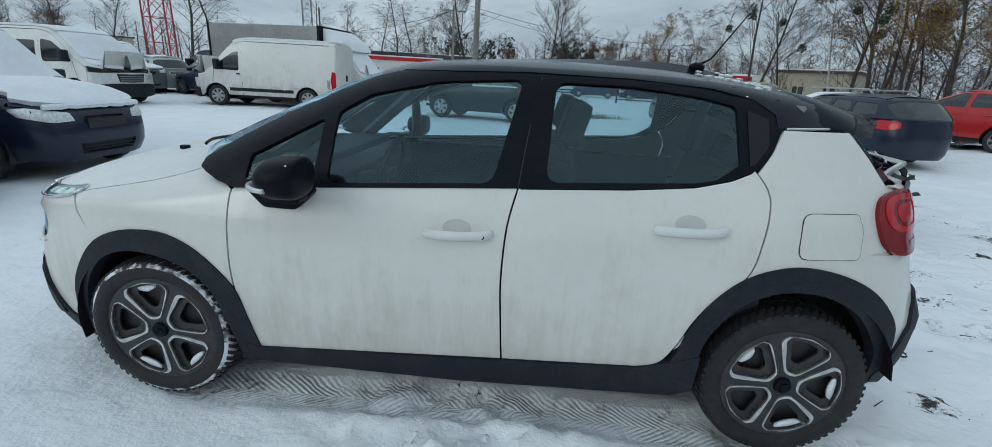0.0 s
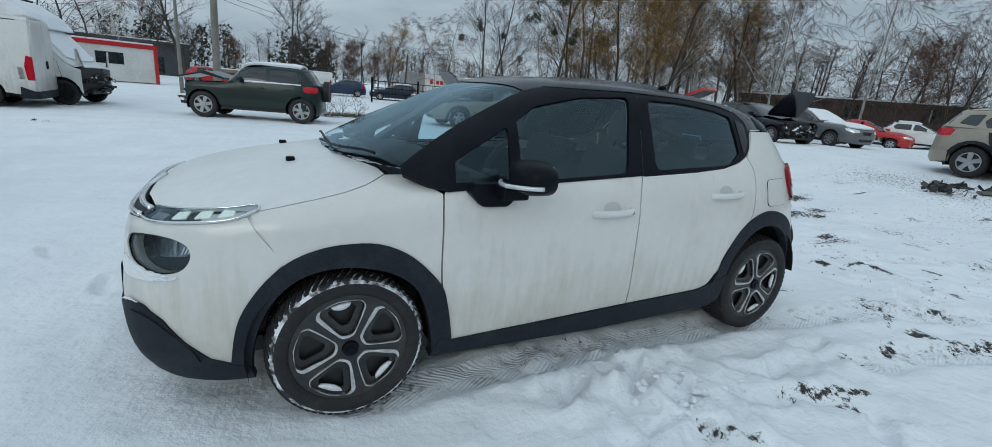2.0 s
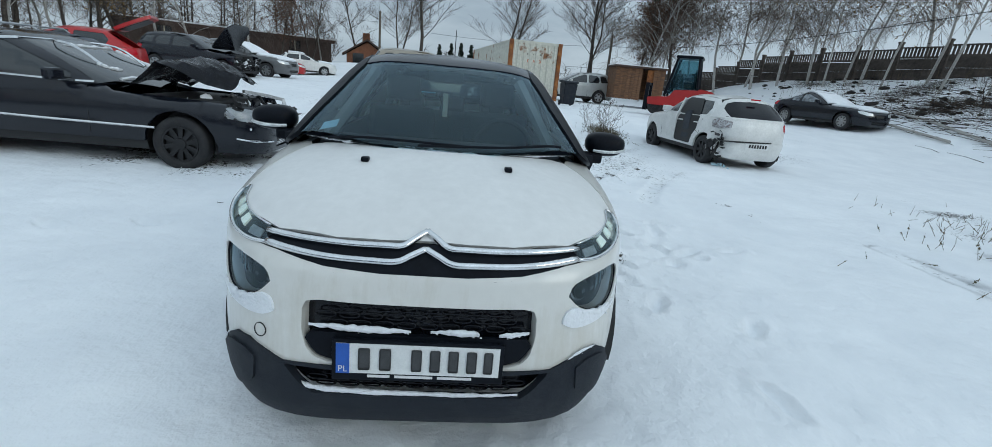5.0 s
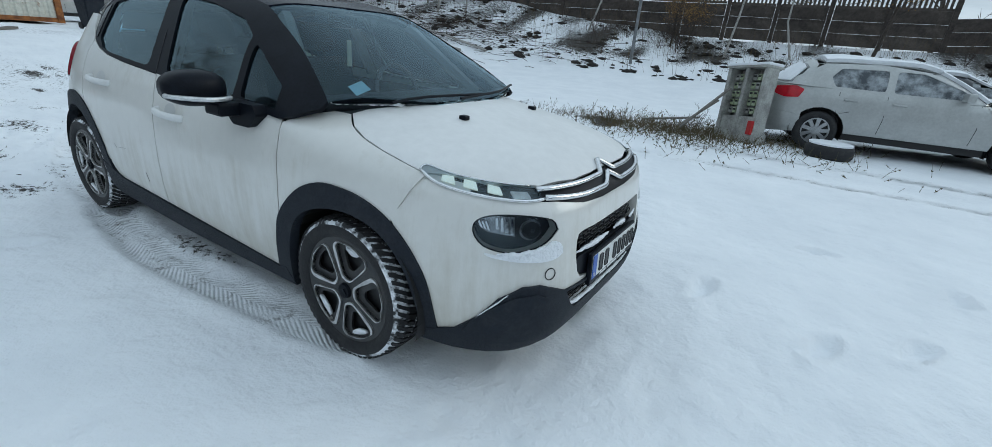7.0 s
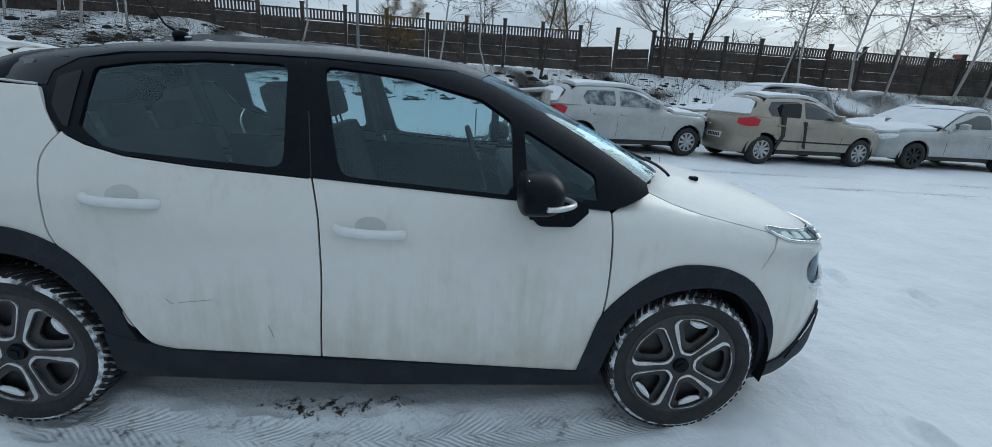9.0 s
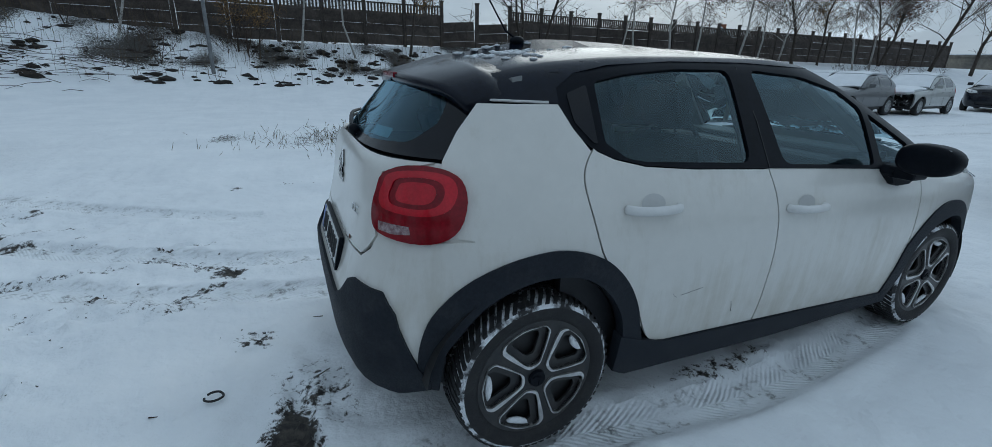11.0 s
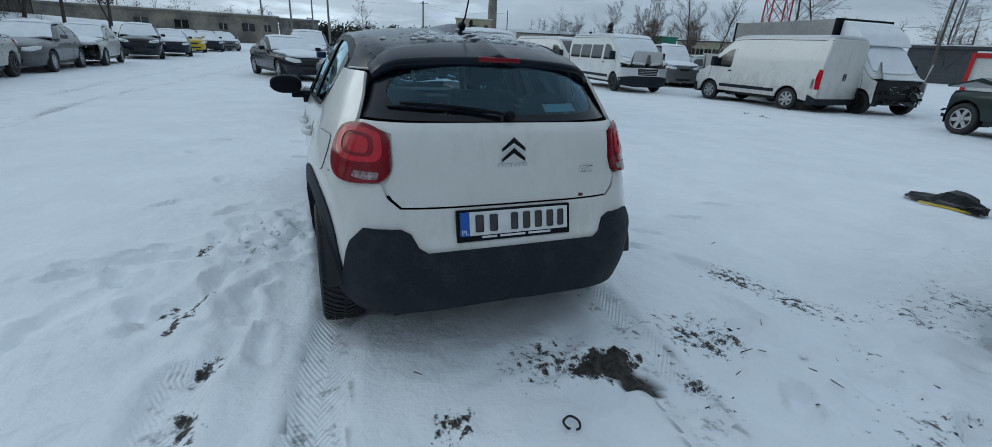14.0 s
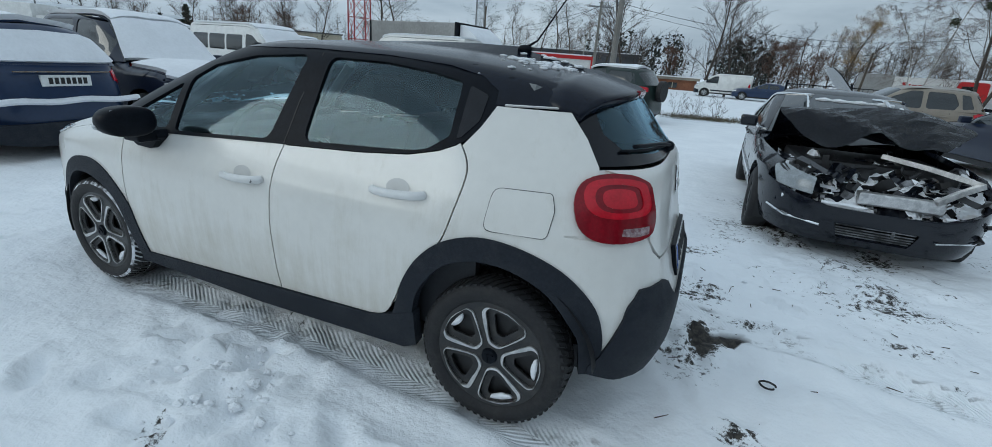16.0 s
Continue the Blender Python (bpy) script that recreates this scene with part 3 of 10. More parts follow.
# black lower bumper
blk = mirrored([(0, .440), (16, .442), (26.5, .445), (30, .47), (34, .495), (38, .492), (43, .445), (47, .365), (52, .292), (57, .268), (60, .262), (60.5, .20), (52, .185), (38, .178), (20, .18), (0, .18)])
lb = panel("lower_bumper", blk, "front", body, PLASTIC, car, off=.010, rim=.03, holes=[LOWGR], cell=(4, .04), label="black plastic lower bumper")
for s in (1, -1):
    bl = [(s * a, z) for a, z in ((32, .44), (35, .462), (40, .455), (45, .40), (49, .33), (50, .285), (45, .27), (38, .29), (33, .35))]
    panel("bumper_pad", rounded(bl, .3, 3), "front", body, PLASTIC, lb, off=.016, rim=.008, cell=(4, .04))
gp = panel("grille", [(a * 1.05, z) for a, z in GRILLE], "front", body, GLOSSY, car, off=-.05, rim=0, cell=(4, .04), label="black grille of rounded slots with packed snow")
panel("plate_holder", rounded(mirrored([(0, .552), (21.5, .555), (22.6, .53), (20.3, .476), (16.3, .455), (0, .452)]), .3, 3), "front", body, TRIM, gp, off=-.006, rim=.02, cell=(4, .03))
lg = panel("lower_grille", [(a * 1.06, .38 + (z - .38) * 1.1) for a, z in LOWGR], "front", body, GLOSSY, car, off=-.045, rim=0, cell=(4, .04), label="black lower grille mesh with a line of snow")
for host, rows in ((gp, ((.632, 0), (.605, 1), (.578, 0))), (lg, ((.415, 0), (.392, 1), (.369, 0), (.347, 1)))):
    bm = bmesh.new()
    for z, odd in rows:
        lim = 22 if host is gp else 24 - (.415 - z) * 30
        a = -lim + (2.3 if odd else 0)
        while a < lim - 3.5:
            c, w, hh = a + 2.1, 1.9, .0095
            ring = [(c + w * (abs(math.cos(t)) ** .5) * (1 if math.cos(t) > 0 else -1), z + hh * math.sin(t)) for t in np.linspace(0, 2 * math.pi, 15)]
            strip(bm, ring, "front", body, -.03, .0035, 4)
            a += 4.6
    part("grille_mesh", bm, GLOSSY, host, smooth=True)
# snow stuck in the grille, under the lamps and on the bumper lip
def snow_line(parent, pts, how, F, off, r, seed, flat=.75):
    """A ridge of caught snow, thick and thin by turns, with a few crumbs."""
    rnd = random.Random(seed)
    bm = bmesh.new()
    P, N = onto(how, np.array(curve(pts, 14), float), F, off)
    n = len(P)
    for lap in range(2):
        rs = [r * (.75 + .45 * noise.noise(Vector((k * .22, seed * 3.1, lap * 7))) + .25 * noise.noise(Vector((k * .7, seed, lap)))) * min(1, .15 + .08 * min(k, n - 1 - k)) for k in range(n)]
        add_tube(bm, [Vector(p) + Vector((0, 0, rnd.uniform(-.12, .12) * r + lap * r * .4)) for p in P], [max(q, r * .2) for q in rs], 9)
    for v in bm.verts:
        v.co += Vector((1, 0, .6)) * (.22 * r * noise.noise(v.co * 70))
    for _ in range(max(3, n // 6)):
        p = Vector(P[rnd.randrange(n)]) + Vector((0, rnd.uniform(-2, 2), rnd.uniform(-1.2, .2))) * r
        ret = bmesh.ops.create_icosphere(bm, subdivisions=1, radius=r * rnd.uniform(.2, .4))["verts"]
        for v in ret:
            v.co += p
    tagged(part("snow_crust", bm, SNOW_ON, parent, smooth=True), "clinging snow", kind="stuff")
snow_line(gp, [(22, .572), (12, .567), (2, .564)], "front", body, -.010, .012, 1)
snow_line(gp, [(-2, .566), (-10, .566), (-12, .562)], "front", body, -.010, .012, 2)
snow_line(gp, [(-16, .562), (-22, .572)], "front", body, -.010, .013, 3)
snow_line(lg, [(24, .365), (21, .346), (10, .336), (-6, .334), (-21, .340)], "front", body, -.002, .0095, 4)
for s in (1, -1):
    drift = curve([(s * a, z) for a, z in ((28.5, .606), (29.2, .642), (31.5, .655), (34.5, .633), (38.5, .617), (43, .609), (46.5, .618), (45, .604), (40, .590), (34, .583), (30.5, .588), (28.5, .606))], 3)[:-1]
    dr = panel("snow_drift", drift, "front", body, SNOW_ON, car, off=.008, rim=.012, cell=(1.5, .02), label="snow caught under the lamp")
    snow_line(dr, [(s * 30.5, .645), (s * 35, .622), (s * 40, .610), (s * 44, .610)], "front", body, .000, .012, 6 + s)
snow_line(lb, [(41, .466), (47, .37)], "front", body, .012, .005, 11)
snow_line(lb, [(-30, .478), (-33, .497), (-37, .5)], "front", body, .012, .005, 12)
pcap = [(42 + 1.35 * math.cos(t), .565 + .022 * math.sin(t)) for t in np.linspace(0, 2 * math.pi, 17)[:-1]]
bm = bmesh.new()
strip(bm, [(a - 10.5, z - .035) for a, z in [*pcap, pcap[0]]], "front", body, .0005, .002, 4)
part("tow_eye_cap", bm, INK, car)


def number_plate(parent, m, tilt=0):
    """A framed plate, its characters as bars, a blue strip with the country's letters."""
    pl = part("number_plate", (lambda b: (add_box(b, (-.270, -.005, -.072), (.270, .014, .066), m, .004), b)[1])(bmesh.new()), TRIM, parent, "white number plate in a black holder")
    b = bmesh.new()
    add_box(b, (-.256, -.007, -.046), (.256, -.003, .056), m)
    part("plate_face", b, PLATE_W, pl)
    b = bmesh.new()
    add_box(b, (-.256, -.009, -.046), (-.215, -.0065, .056), m)
    part("country_band", b, PLATE_B, pl)
    for x0, w in ((-.195, .05), (-.130, .05), (-.03, .045), (.028, .045), (.086, .045), (.144, .045), (.20, .04)):
        b = bmesh.new()
        add_box(b, (x0 + w * .14, -.0095, -.032), (x0 + w * .86, -.0065, .042), m, .006)
        part("plate_bar", b, BARINK, pl)
    b = bmesh.new()
    for x0, w in ((-.16, .07), (-.075, .12), (.06, .11)):
        add_box(b, (x0, -.0062, -.060), (x0 + w, -.0035, -.051), m)
    part("holder_line", b, WHITEINK, pl)
    cu = bpy.data.curves.new("country_letters", "FONT")
    cu.body, cu.size, cu.align_x = "PL", .03, "CENTER"
    tmp = new("country_letters", cu)
    dg = bpy.context.evaluated_depsgraph_get()
    me = bpy.data.meshes.new_from_object(tmp.evaluated_get(dg))
    bpy.data.objects.remove(tmp)
    for v in me.vertices:
        v.co = m @ Vector((-.2355 + v.co.x, -.0095, -.040 + v.co.y))
    me.materials.append(WHITEINK)
    new("country_letters", me).parent = pl


number_plate(car, Matrix.Translation((-2.094, 0, .478)) @ Euler((radians(-3), 0, radians(-90))).to_matrix().to_4x4())
number_plate(car, Matrix.Translation((1.872, 0, .672)) @ Euler((radians(-13), 0, radians(90))).to_matrix().to_4x4())

# tail
gate = mirrored([(0, 1.086), (28, 1.085), (52, 1.080), (46, 1.062), (39, 1.04), (37.4, .92), (38.4, .865), (39.3, .83), (37, .785), (34.3, .753), (20, .750), (0, .749)])
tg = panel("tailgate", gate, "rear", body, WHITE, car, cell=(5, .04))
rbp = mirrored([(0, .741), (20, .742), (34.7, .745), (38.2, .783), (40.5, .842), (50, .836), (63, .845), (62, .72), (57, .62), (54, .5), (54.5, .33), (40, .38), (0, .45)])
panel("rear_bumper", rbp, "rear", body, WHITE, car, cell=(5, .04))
rbk = mirrored([(0, .571), (20, .572), (26.5, .571), (29, .592), (31.4, .648), (34, .667), (43.5, .663), (47, .60), (49.3, .49), (51.5, .40), (53.5, .35), (53.5, .31), (46, .275), (30, .28), (0, .285)])
rb = panel("rear_lower_bumper", rbk, "rear", body, PLASTIC, car, off=.012, rim=.04, cell=(4, .04), label="black plastic rear bumper with a split")
bm = bmesh.new()
strip(bm, [(-20, .565), (-20.3, .29)], "rear", body, .0125, .0025, 4)
part("bumper_split", bm, INK, rb)
for s in (1, -1):
    panel("lamp_recess", [(s * a, z) for a, z in ((36.6, .80), (36.6, 1.07), (50, 1.085), (64, 1.07), (67, .95), (66, .80), (50, .79))], "rear", body, WHITE, car, off=-.010, rim=0, cell=(4, .04))
    TL = [(39.0, .985), (40.2, 1.035), (46, 1.062), (54, 1.060), (58.8, 1.03), (60.5, .965), (59.3, .885), (55.5, .842), (49, .832), (41, .848), (38.6, .88), (38.2, .93)]
    tl = [(s * a, z) for a, z in curve([*TL, TL[0]], 3)[:-1]]
    lampr = panel("tail_lamp", tl, "rear", body, RED_DK, car, off=.016, rim=.035, cell=(3, .03), label="large red tail lamp with rounded corners")
    inner = lambda k, dz=0: [(s * (49 + (abs(a) - 49) * k), .985 + dz + (z - .95) * k * .72) for a, z in tl]
    panel("light_frame", inner(.80), "rear", body, RED, lampr, off=.019, rim=.006, cell=(3, .03), holes=[inner(.56)])
    panel("light_centre", inner(.40), "rear", body, RED, lampr, off=.018, rim=.006, cell=(3, .03))
    rvl = [(s * a, z) for a, z in ((41.2, .858), (40.8, .886), (44, .884), (48.5, .882), (49, .858), (45, .852))]
    panel("reversing_light", rounded(rvl, .25, 3), "rear", body, REVERSE, lampr, off=.018, rim=.005, cell=(3, .03))
# rear screen, spoiler
RG = mirrored([(0, 1.090), (28, 1.089), (53, 1.084), (58, 1.17), (61, 1.25), (57, 1.32), (40, 1.362), (22, 1.372), (0, 1.376)])
RGi = rounded(mirrored([(0, 1.115), (26, 1.114), (42, 1.125), (49, 1.19), (50, 1.26), (45, 1.31), (32, 1.335), (0, 1.345)]), .3, 3)
panel("rear_window_surround", RG, "rear", cabin, GLOSSY, car, off=.002, rim=.02, holes=[RGi], cell=(4, .03))
panel("rear_window", RGi, "rear", cabin, GLASS_R, car, off=.000, rim=0, cell=(4, .03), label="tinted rear window with a pale sticker")
st = [(17, 1.128), (17, 1.16), (32, 1.162), (32, 1.13)]
panel("sticker", st, "rear", cabin, STICKER, car, off=-.006, rim=0, cell=(4, .03), label="pale blue paper sticker")
ys = np.linspace(-.545, .545, 25)
vs, fs = [], []
for y in ys:
    k = 1 - (abs(y) / .56) ** 3
    zt = float(onto("top", np.array([(1.30, y)]), cabin)[0][0][2])
    xr = 1.44 + .15 * k
    dz = (xr - 1.30) * .22
    sec = [(1.28, zt + .004), (1.38, zt - .012 + .006), (xr - .02, zt - dz + .004), (xr, zt - dz - .006), (xr - .012, zt - dz - .040), (1.42, zt - dz - .055), (1.28, zt - .05)]
    vs += [(x, y, z) for x, z in sec]
m = 7
for i in range(len(ys) - 1):
    for j in range(m):
        a, b = i * m + j, i * m + (j + 1) % m
        fs.append((a, b, b + m, a + m))
fs += [tuple(range(m))[::-1], tuple(range(len(vs) - m, len(vs)))]
sp = obj("roof_spoiler", vs, fs, ROOF, car, "dark glossy roof spoiler")
bm = bmesh.new()
sz = float(onto("top", np.array([(1.30, 0.0)]), cabin)[0][0][2]) - .29 * .22
add_box(bm, (1.575, -.10, sz - .035), (1.593, .10, sz - .012), None, .006)
part("brake_light", bm, RED_DK, sp)
# wiper, badge shapes on the tail
bm = bmesh.new()
strip(bm, curve([(-3, 1.108), (-14, 1.125), (-27, 1.137), (-40, 1.138)], 4), "rear", cabin, .022, .008, 6)
strip(bm, curve([(-10, 1.118), (-24, 1.128), (-45, 1.13)], 4), "rear", cabin, .010, .006, 6)
P, _ = onto("rear", np.array([(0.0, 1.105)]), cabin, .012)
bmesh.ops.create_icosphere(bm, subdivisions=2, radius=.025, matrix=Matrix.Translation(P[0]))
part("rear_wiper", bm, TRIM, car, smooth=True)
for k in (0, 1):
    z0 = 1.030 - k * .043
    q = [(0, z0), (4.4, z0 - .045), (4.4, z0 - .062), (0, z0 - .026)]
    panel("badge_chevron", mirrored(q), "rear", body, GLOSSY, tg, off=.006, rim=.008, cell=(3, .03), label="chrome-edged badge shape")
    bm = bmesh.new()
    strip(bm, [*mirrored(q), q[0]], "rear", body, .006, .002, 4)
    part("badge_edge", bm, CHROME, tg)
bm = bmesh.new()
for a in np.arange(-5.6, 5.0, 1.62):
    strip(bm, [(a, .905), (a, .920), (a + 1.1, .920), (a + 1.1, .905)], "rear", body, .003, .0022, 4)
part("badge_lettering", bm, CHROME, tg, "thin chrome bars")
bm = bmesh.new()
for a in (25.6, 28.2):
    strip(bm, [(a + 2, .892), (a, .892), (a, .868), (a + 2, .868)], "rear", body, .004, .003, 4)
part("badge_lettering", bm, CHROME, tg)
panel("rust_chip", rounded([(24, .757), (24.6, .772), (26, .768), (25.8, .756)], .2, 2), "rear", body, RUST, tg, off=.002, rim=0)

# cladding round the wheels, sills
for o, i in ((F_OUT, F_IN), (R_OUT, R_IN)):
    for q in pair("wheel_arch", [*curve(o, 4), *reversed(curve(i, 4))], body, PLASTIC, car, off=.008, rim=.045, cell=(.05, .04)):
        tagged(q, "black plastic wheel arch trim")
sill = [(-.93, .20), (-.885, .29), (-.828, .272), (.172, .316), (.70, .342), (.79, .37), (.93, .42), (.93, .25), (.86, .215), (0, .185)]
pair("sill", sill, body, PLASTIC, car, off=.010, rim=.05, label="black plastic sill")
# inside of the arches and the floor
bm = bmesh.new()
for cx, r in ((-1.27, .375), (1.27, .40)):
    for s in (1, -1):
        n = 20
        ring = [[bm.verts.new((cx + r * math.cos(a) * 1.02, s * y, .308 + r * math.sin(a) * (.97 if cx < 0 else 1.0))) for a in np.linspace(-.25 if cx < 0 else .12, math.pi + .25, n)] for y in (.50, .80)]
        for k in range(n - 1):
            bm.faces.new((ring[0][k], ring[0][k + 1], ring[1][k + 1], ring[1][k]))
        bm.faces.new(ring[0])
add_box(bm, (-1.75, -.52, .19), (1.72, .52, .26))
add_box(bm, (-.88, -.77, .20), (.86, .77, .30))
add_box(bm, (-1.9, -.45, .3), (-1.2, .45, .80))
add_box(bm, (1.55, -.48, .3), (1.72, .48, .72))
part("underbody", bm, INK, car)

# roof, pillars, windows
wedge = [(-1.055, .690), (-.96, .652), (-.75, .578), (-.55, .530), (-.40, .495)]
ROOFY = [(-.40, .495), (-.2, .505), (.1, .515), (.5, .517), (.9, .500), (1.15, .482), (1.30, .468)]
roofp = [(-.455, 0), (-.45, .25), *ROOFY, (1.40, .25), (1.42, 0)]
panel("roof", across(roofp), "top", cabin, ROOF, car, cell=(.08, .06), label="dark glossy painted roof")
ws = across([(-1.285, 0), (-1.265, .25), (-1.18, .48), (-1.09, .64), *wedge, (-.452, .25), (-.457, 0)])
panel("windscreen", ws, "top", cabin, GLASS_F, car, off=-.004, rim=0, cell=(.07, .06), label="clear windscreen with sensor and wipers")
TOP = [(x, car_s(x, y)) for x, y in curve([*wedge[:-1], *ROOFY], 3)]
FRAME = [*BELT, (1.394, 1.262), (1.385, 1.30), (1.34, 1.345), *reversed(TOP), (-1.055, 1.0)]
Q1 = rounded([(-.845, .975), (-.835, 1.062), (-.562, 1.212), (-.582, .988)], .12, 3)
Q2 = rounded([(-.528, .980), (-.515, 1.236), (-.40, 1.306), (-.13, 1.366), (.186, 1.390), (.097, 1.018)], .12, 3)
Q3 = rounded([(.293, 1.033), (.312, 1.386), (.597, 1.384), (.833, 1.362), (.982, 1.334), (.990, 1.135), (.904, 1.078), (.83, 1.064)], .14, 3)
Q4 = rounded([(1.022, 1.13), (1.018, 1.322), (1.10, 1.292), (1.095, 1.20), (1.04, 1.135)], .14, 3)
pair("window_frame", FRAME, cabin, TRIM, car, off=.004, rim=.02, holes=[Q1, Q2, Q3], cell=(.06, .04), label="black window frame and roof rail")
CP = [(1.135, 1.262), (1.392, 1.264), (1.383, 1.302), (1.34, 1.347), *[p for p in reversed(TOP) if p[0] > -.3], (-.3, 1.40), (-.1, 1.405), (.2, 1.415), (.6, 1.41), (.9, 1.39), (1.05, 1.36), (1.13, 1.31)]
pair("roof_rail", CP, cabin, ROOF, car, off=.006, rim=.004, cell=(.06, .03), label="dark glossy roof edge")
for fl in (1, -1):
    bm2 = bmesh.new()
    P, _ = onto("side", np.array([(1.17, 1.262), (1.28, 1.264), (1.392, 1.266)]), cabin, .007)
    add_tube(bm2, P * (1, fl, 1), .005, 6)
    part("white_line", bm2, WHITEINK, car)
for q, nm, mt in ((Q1, "quarter_window", GLASS_F), (Q2, "front_window", GLASS_S), (Q3, "rear_side_window", GLASS_S)):
    pair(nm, q, cabin, mt, car, off=-.004, rim=0, cell=(.06, .05))
pair("quarter_blank", Q4, cabin, GLOSSY, car, off=.008, rim=.006)
for fl in (1, -1):
    bm = bmesh.new()
    for ln in ([(.256, 1.40), (.217, 1.191), (.194, 1.01)],):
        P, _ = onto("side", np.array(ln), cabin, .0045)
        add_tube(bm, P * (1, fl, 1), .0028, 4)
    part("door_joint", bm, INK, car)
# pillar trim strip of pale metal inside the doors' frames is left dark; handles
for s in (1, -1):
    for x, z, door in ((-.02, .836, front_doors), (.82, .906, rear_doors)):
        d = door[0 if s < 0 else 1]
        y = abs(float(onto("side", np.array([(x, z)]), body)[0][0][1]))
        bm = bmesh.new()
        pts = [(x - .118, y - .004, z - .006), (x - .10, y + .022, z - .002), (x - .03, y + .036, z), (x + .05, y + .036, z + .003), (x + .105, y + .022, z + .006), (x + .122, y - .004, z + .006)]
        add_tube(bm, [(a, s * b, c) for a, b, c in curve(pts, 3)], .0155, 8)
        for v in bm.verts:
            v.co.z = z + (v.co.z - z) * 1.15
        h = part("handle", bm, WHITE_TOP, d, smooth=True)
        # no hollow is modelled: a flat grey patch paints the shade behind the handle
        cup = [(x + .055 * math.cos(t) + .0, z + .018 + .034 * math.sin(t)) for t in np.linspace(0, 2 * math.pi, 20)[:-1]]
        panel("handle_cup", cup, "side", body, surface("cup_shade", (.55, .55, .54), .35, 0, .05, 3) if "cup_shade" not in bpy.data.materials else bpy.data.materials["cup_shade"], d, off=.0015, rim=0, flip=s > 0)
        if x < 0 and s < 0:
            bm = bmesh.new()
            bmesh.ops.create_cone(bm, cap_ends=True, segments=14, radius1=.009, radius2=.009, depth=.004, matrix=Matrix.Translation((x + .097, s * (y + .037), z + .004)) @ Matrix.Rotation(radians(90), 4, "X"))
            part("lock", bm, INK, d)
    # door mirrors
    bm = bmesh.new()
    got = bmesh.ops.create_uvsphere(bm, u_segments=20, v_segments=12, radius=1)["verts"]
    for v in got:
        x, y, z = v.co
        fl = -abs(x) ** .75 if x < 0 else abs(x) ** .25 * .75
        v.co = (-.585 + fl * .085, s * (.965 + .118 * math.copysign(abs(y) ** .8, y)), 1.035 + .074 * math.copysign(abs(z) ** .8, z) * (1 - .12 * (y + 1) * .5))
    mi = part("door_mirror", bm, TRIM, car, "gloss black door mirror with clear indicator strip", smooth=True)
    bm = bmesh.new()
    add_tube(bm, curve([(-.60, s * 1.082, 1.012), (-.655, s * 1.055, 1.010), (-.707, s * .985, 1.006), (-.704, s * .915, 1.004), (-.68, s * .872, 1.004)], 4), .0095, 6)
    part("indicator_strip", bm, LAMP_IN, mi, smooth=True)
    bm = bmesh.new()
    add_prism(bm, rounded([(-.80, .946), (-.745, .888), (-.62, .886), (-.56, .95), (-.58, .985), (-.78, .985)], .2, 3), s * .79, s * .845)
    add_box(bm, (-.69, min(s * .82, s * .93), .93), (-.57, max(s * .82, s * .93), .985), None, .012)
    part("mirror_foot", bm, TRIM, mi)
    bm = bmesh.new()
    add_prism(bm, rounded([(.88, .985), (.88, 1.085), (1.05, 1.095), (1.065, 1.0)], .25, 3), -.545, -.541, Matrix(((0, 1, 0, 0), (s, 0, 0, 0), (0, 0, 1, 0), (0, 0, 0, 1))))
    part("mirror_glass", bm, CHROME, mi)

# scrapes low on one rear door
bm = bmesh.new()
for q in ([(.66, .545), (.60, .552), (.54, .56)], [(.355, .46), (.345, .43), (.340, .405)], [(.70, .56), (.69, .548), (.675, .538)]):
    P, _ = onto("side", np.array(curve(q, 4)), body, .001)
    add_tube(bm, P * (1, -1, 1), [.0004, *[.0011] * (len(P) - 2), .0004], 4)
part("scrape", bm, surface("scraped_paint", (.40, .39, .37), .7, 0, .4, 60), rear_doors[1], "grey scrape marks")
# washer jets, wipers, antenna, cowl
for s in (1, -1):
    bm = bmesh.new()
    add_box(bm, (-1.462, s * .297 - .016, .982), (-1.425, s * .297 + .016, 1.002), None, .006)
    part("washer_jet", bm, TRIM, hd)
bm = bmesh.new()
cow = [(-1.28, .0), (-1.265, .2), (-1.21, .38), (-1.13, .54), (-1.10, .62), (-1.05, .67), (-1.02, .63), (-1.05, .5), (-1.12, .35), (-1.17, .2), (-1.185, 0)]
P, _ = onto("top", np.array(across(cow), float), cabin, .004)
bm.faces.new([bm.verts.new((p[0], p[1], p[2] * .25 + .75 * 1.012)) for p in P])
part("cowl", bm, TRIM, car)
bm = bmesh.new()
for a, b, c in (((-1.205, .50), (-1.225, .2), (-1.235, -.12)), ((-1.25, .10), (-1.215, -.3), (-1.115, -.57))):
    P, _ = onto("top", np.array(curve([a, b, c], 5)), cabin, .016)
    add_tube(bm, P - np.array((.012, 0, .006)), .0065, 6)
part("windscreen_wiper", bm, TRIM, car)
bm = bmesh.new()
bmesh.ops.create_uvsphere(bm, u_segments=12, v_segments=8, radius=.03, matrix=Matrix.Translation((1.0, 0, car_s(1.0, 0) + .004)) @ Matrix.Diagonal((1.3, .7, .7, 1)))
add_tube(bm, [(1.0, 0, car_s(1.0, 0) + .01), (1.06, 0, 1.53), (1.20, 0, 1.74)], [.007, .0045, .003], 6)
part("antenna", bm, TRIM, car, smooth=True)
bm = bmesh.new()
rnd = random.Random(5)
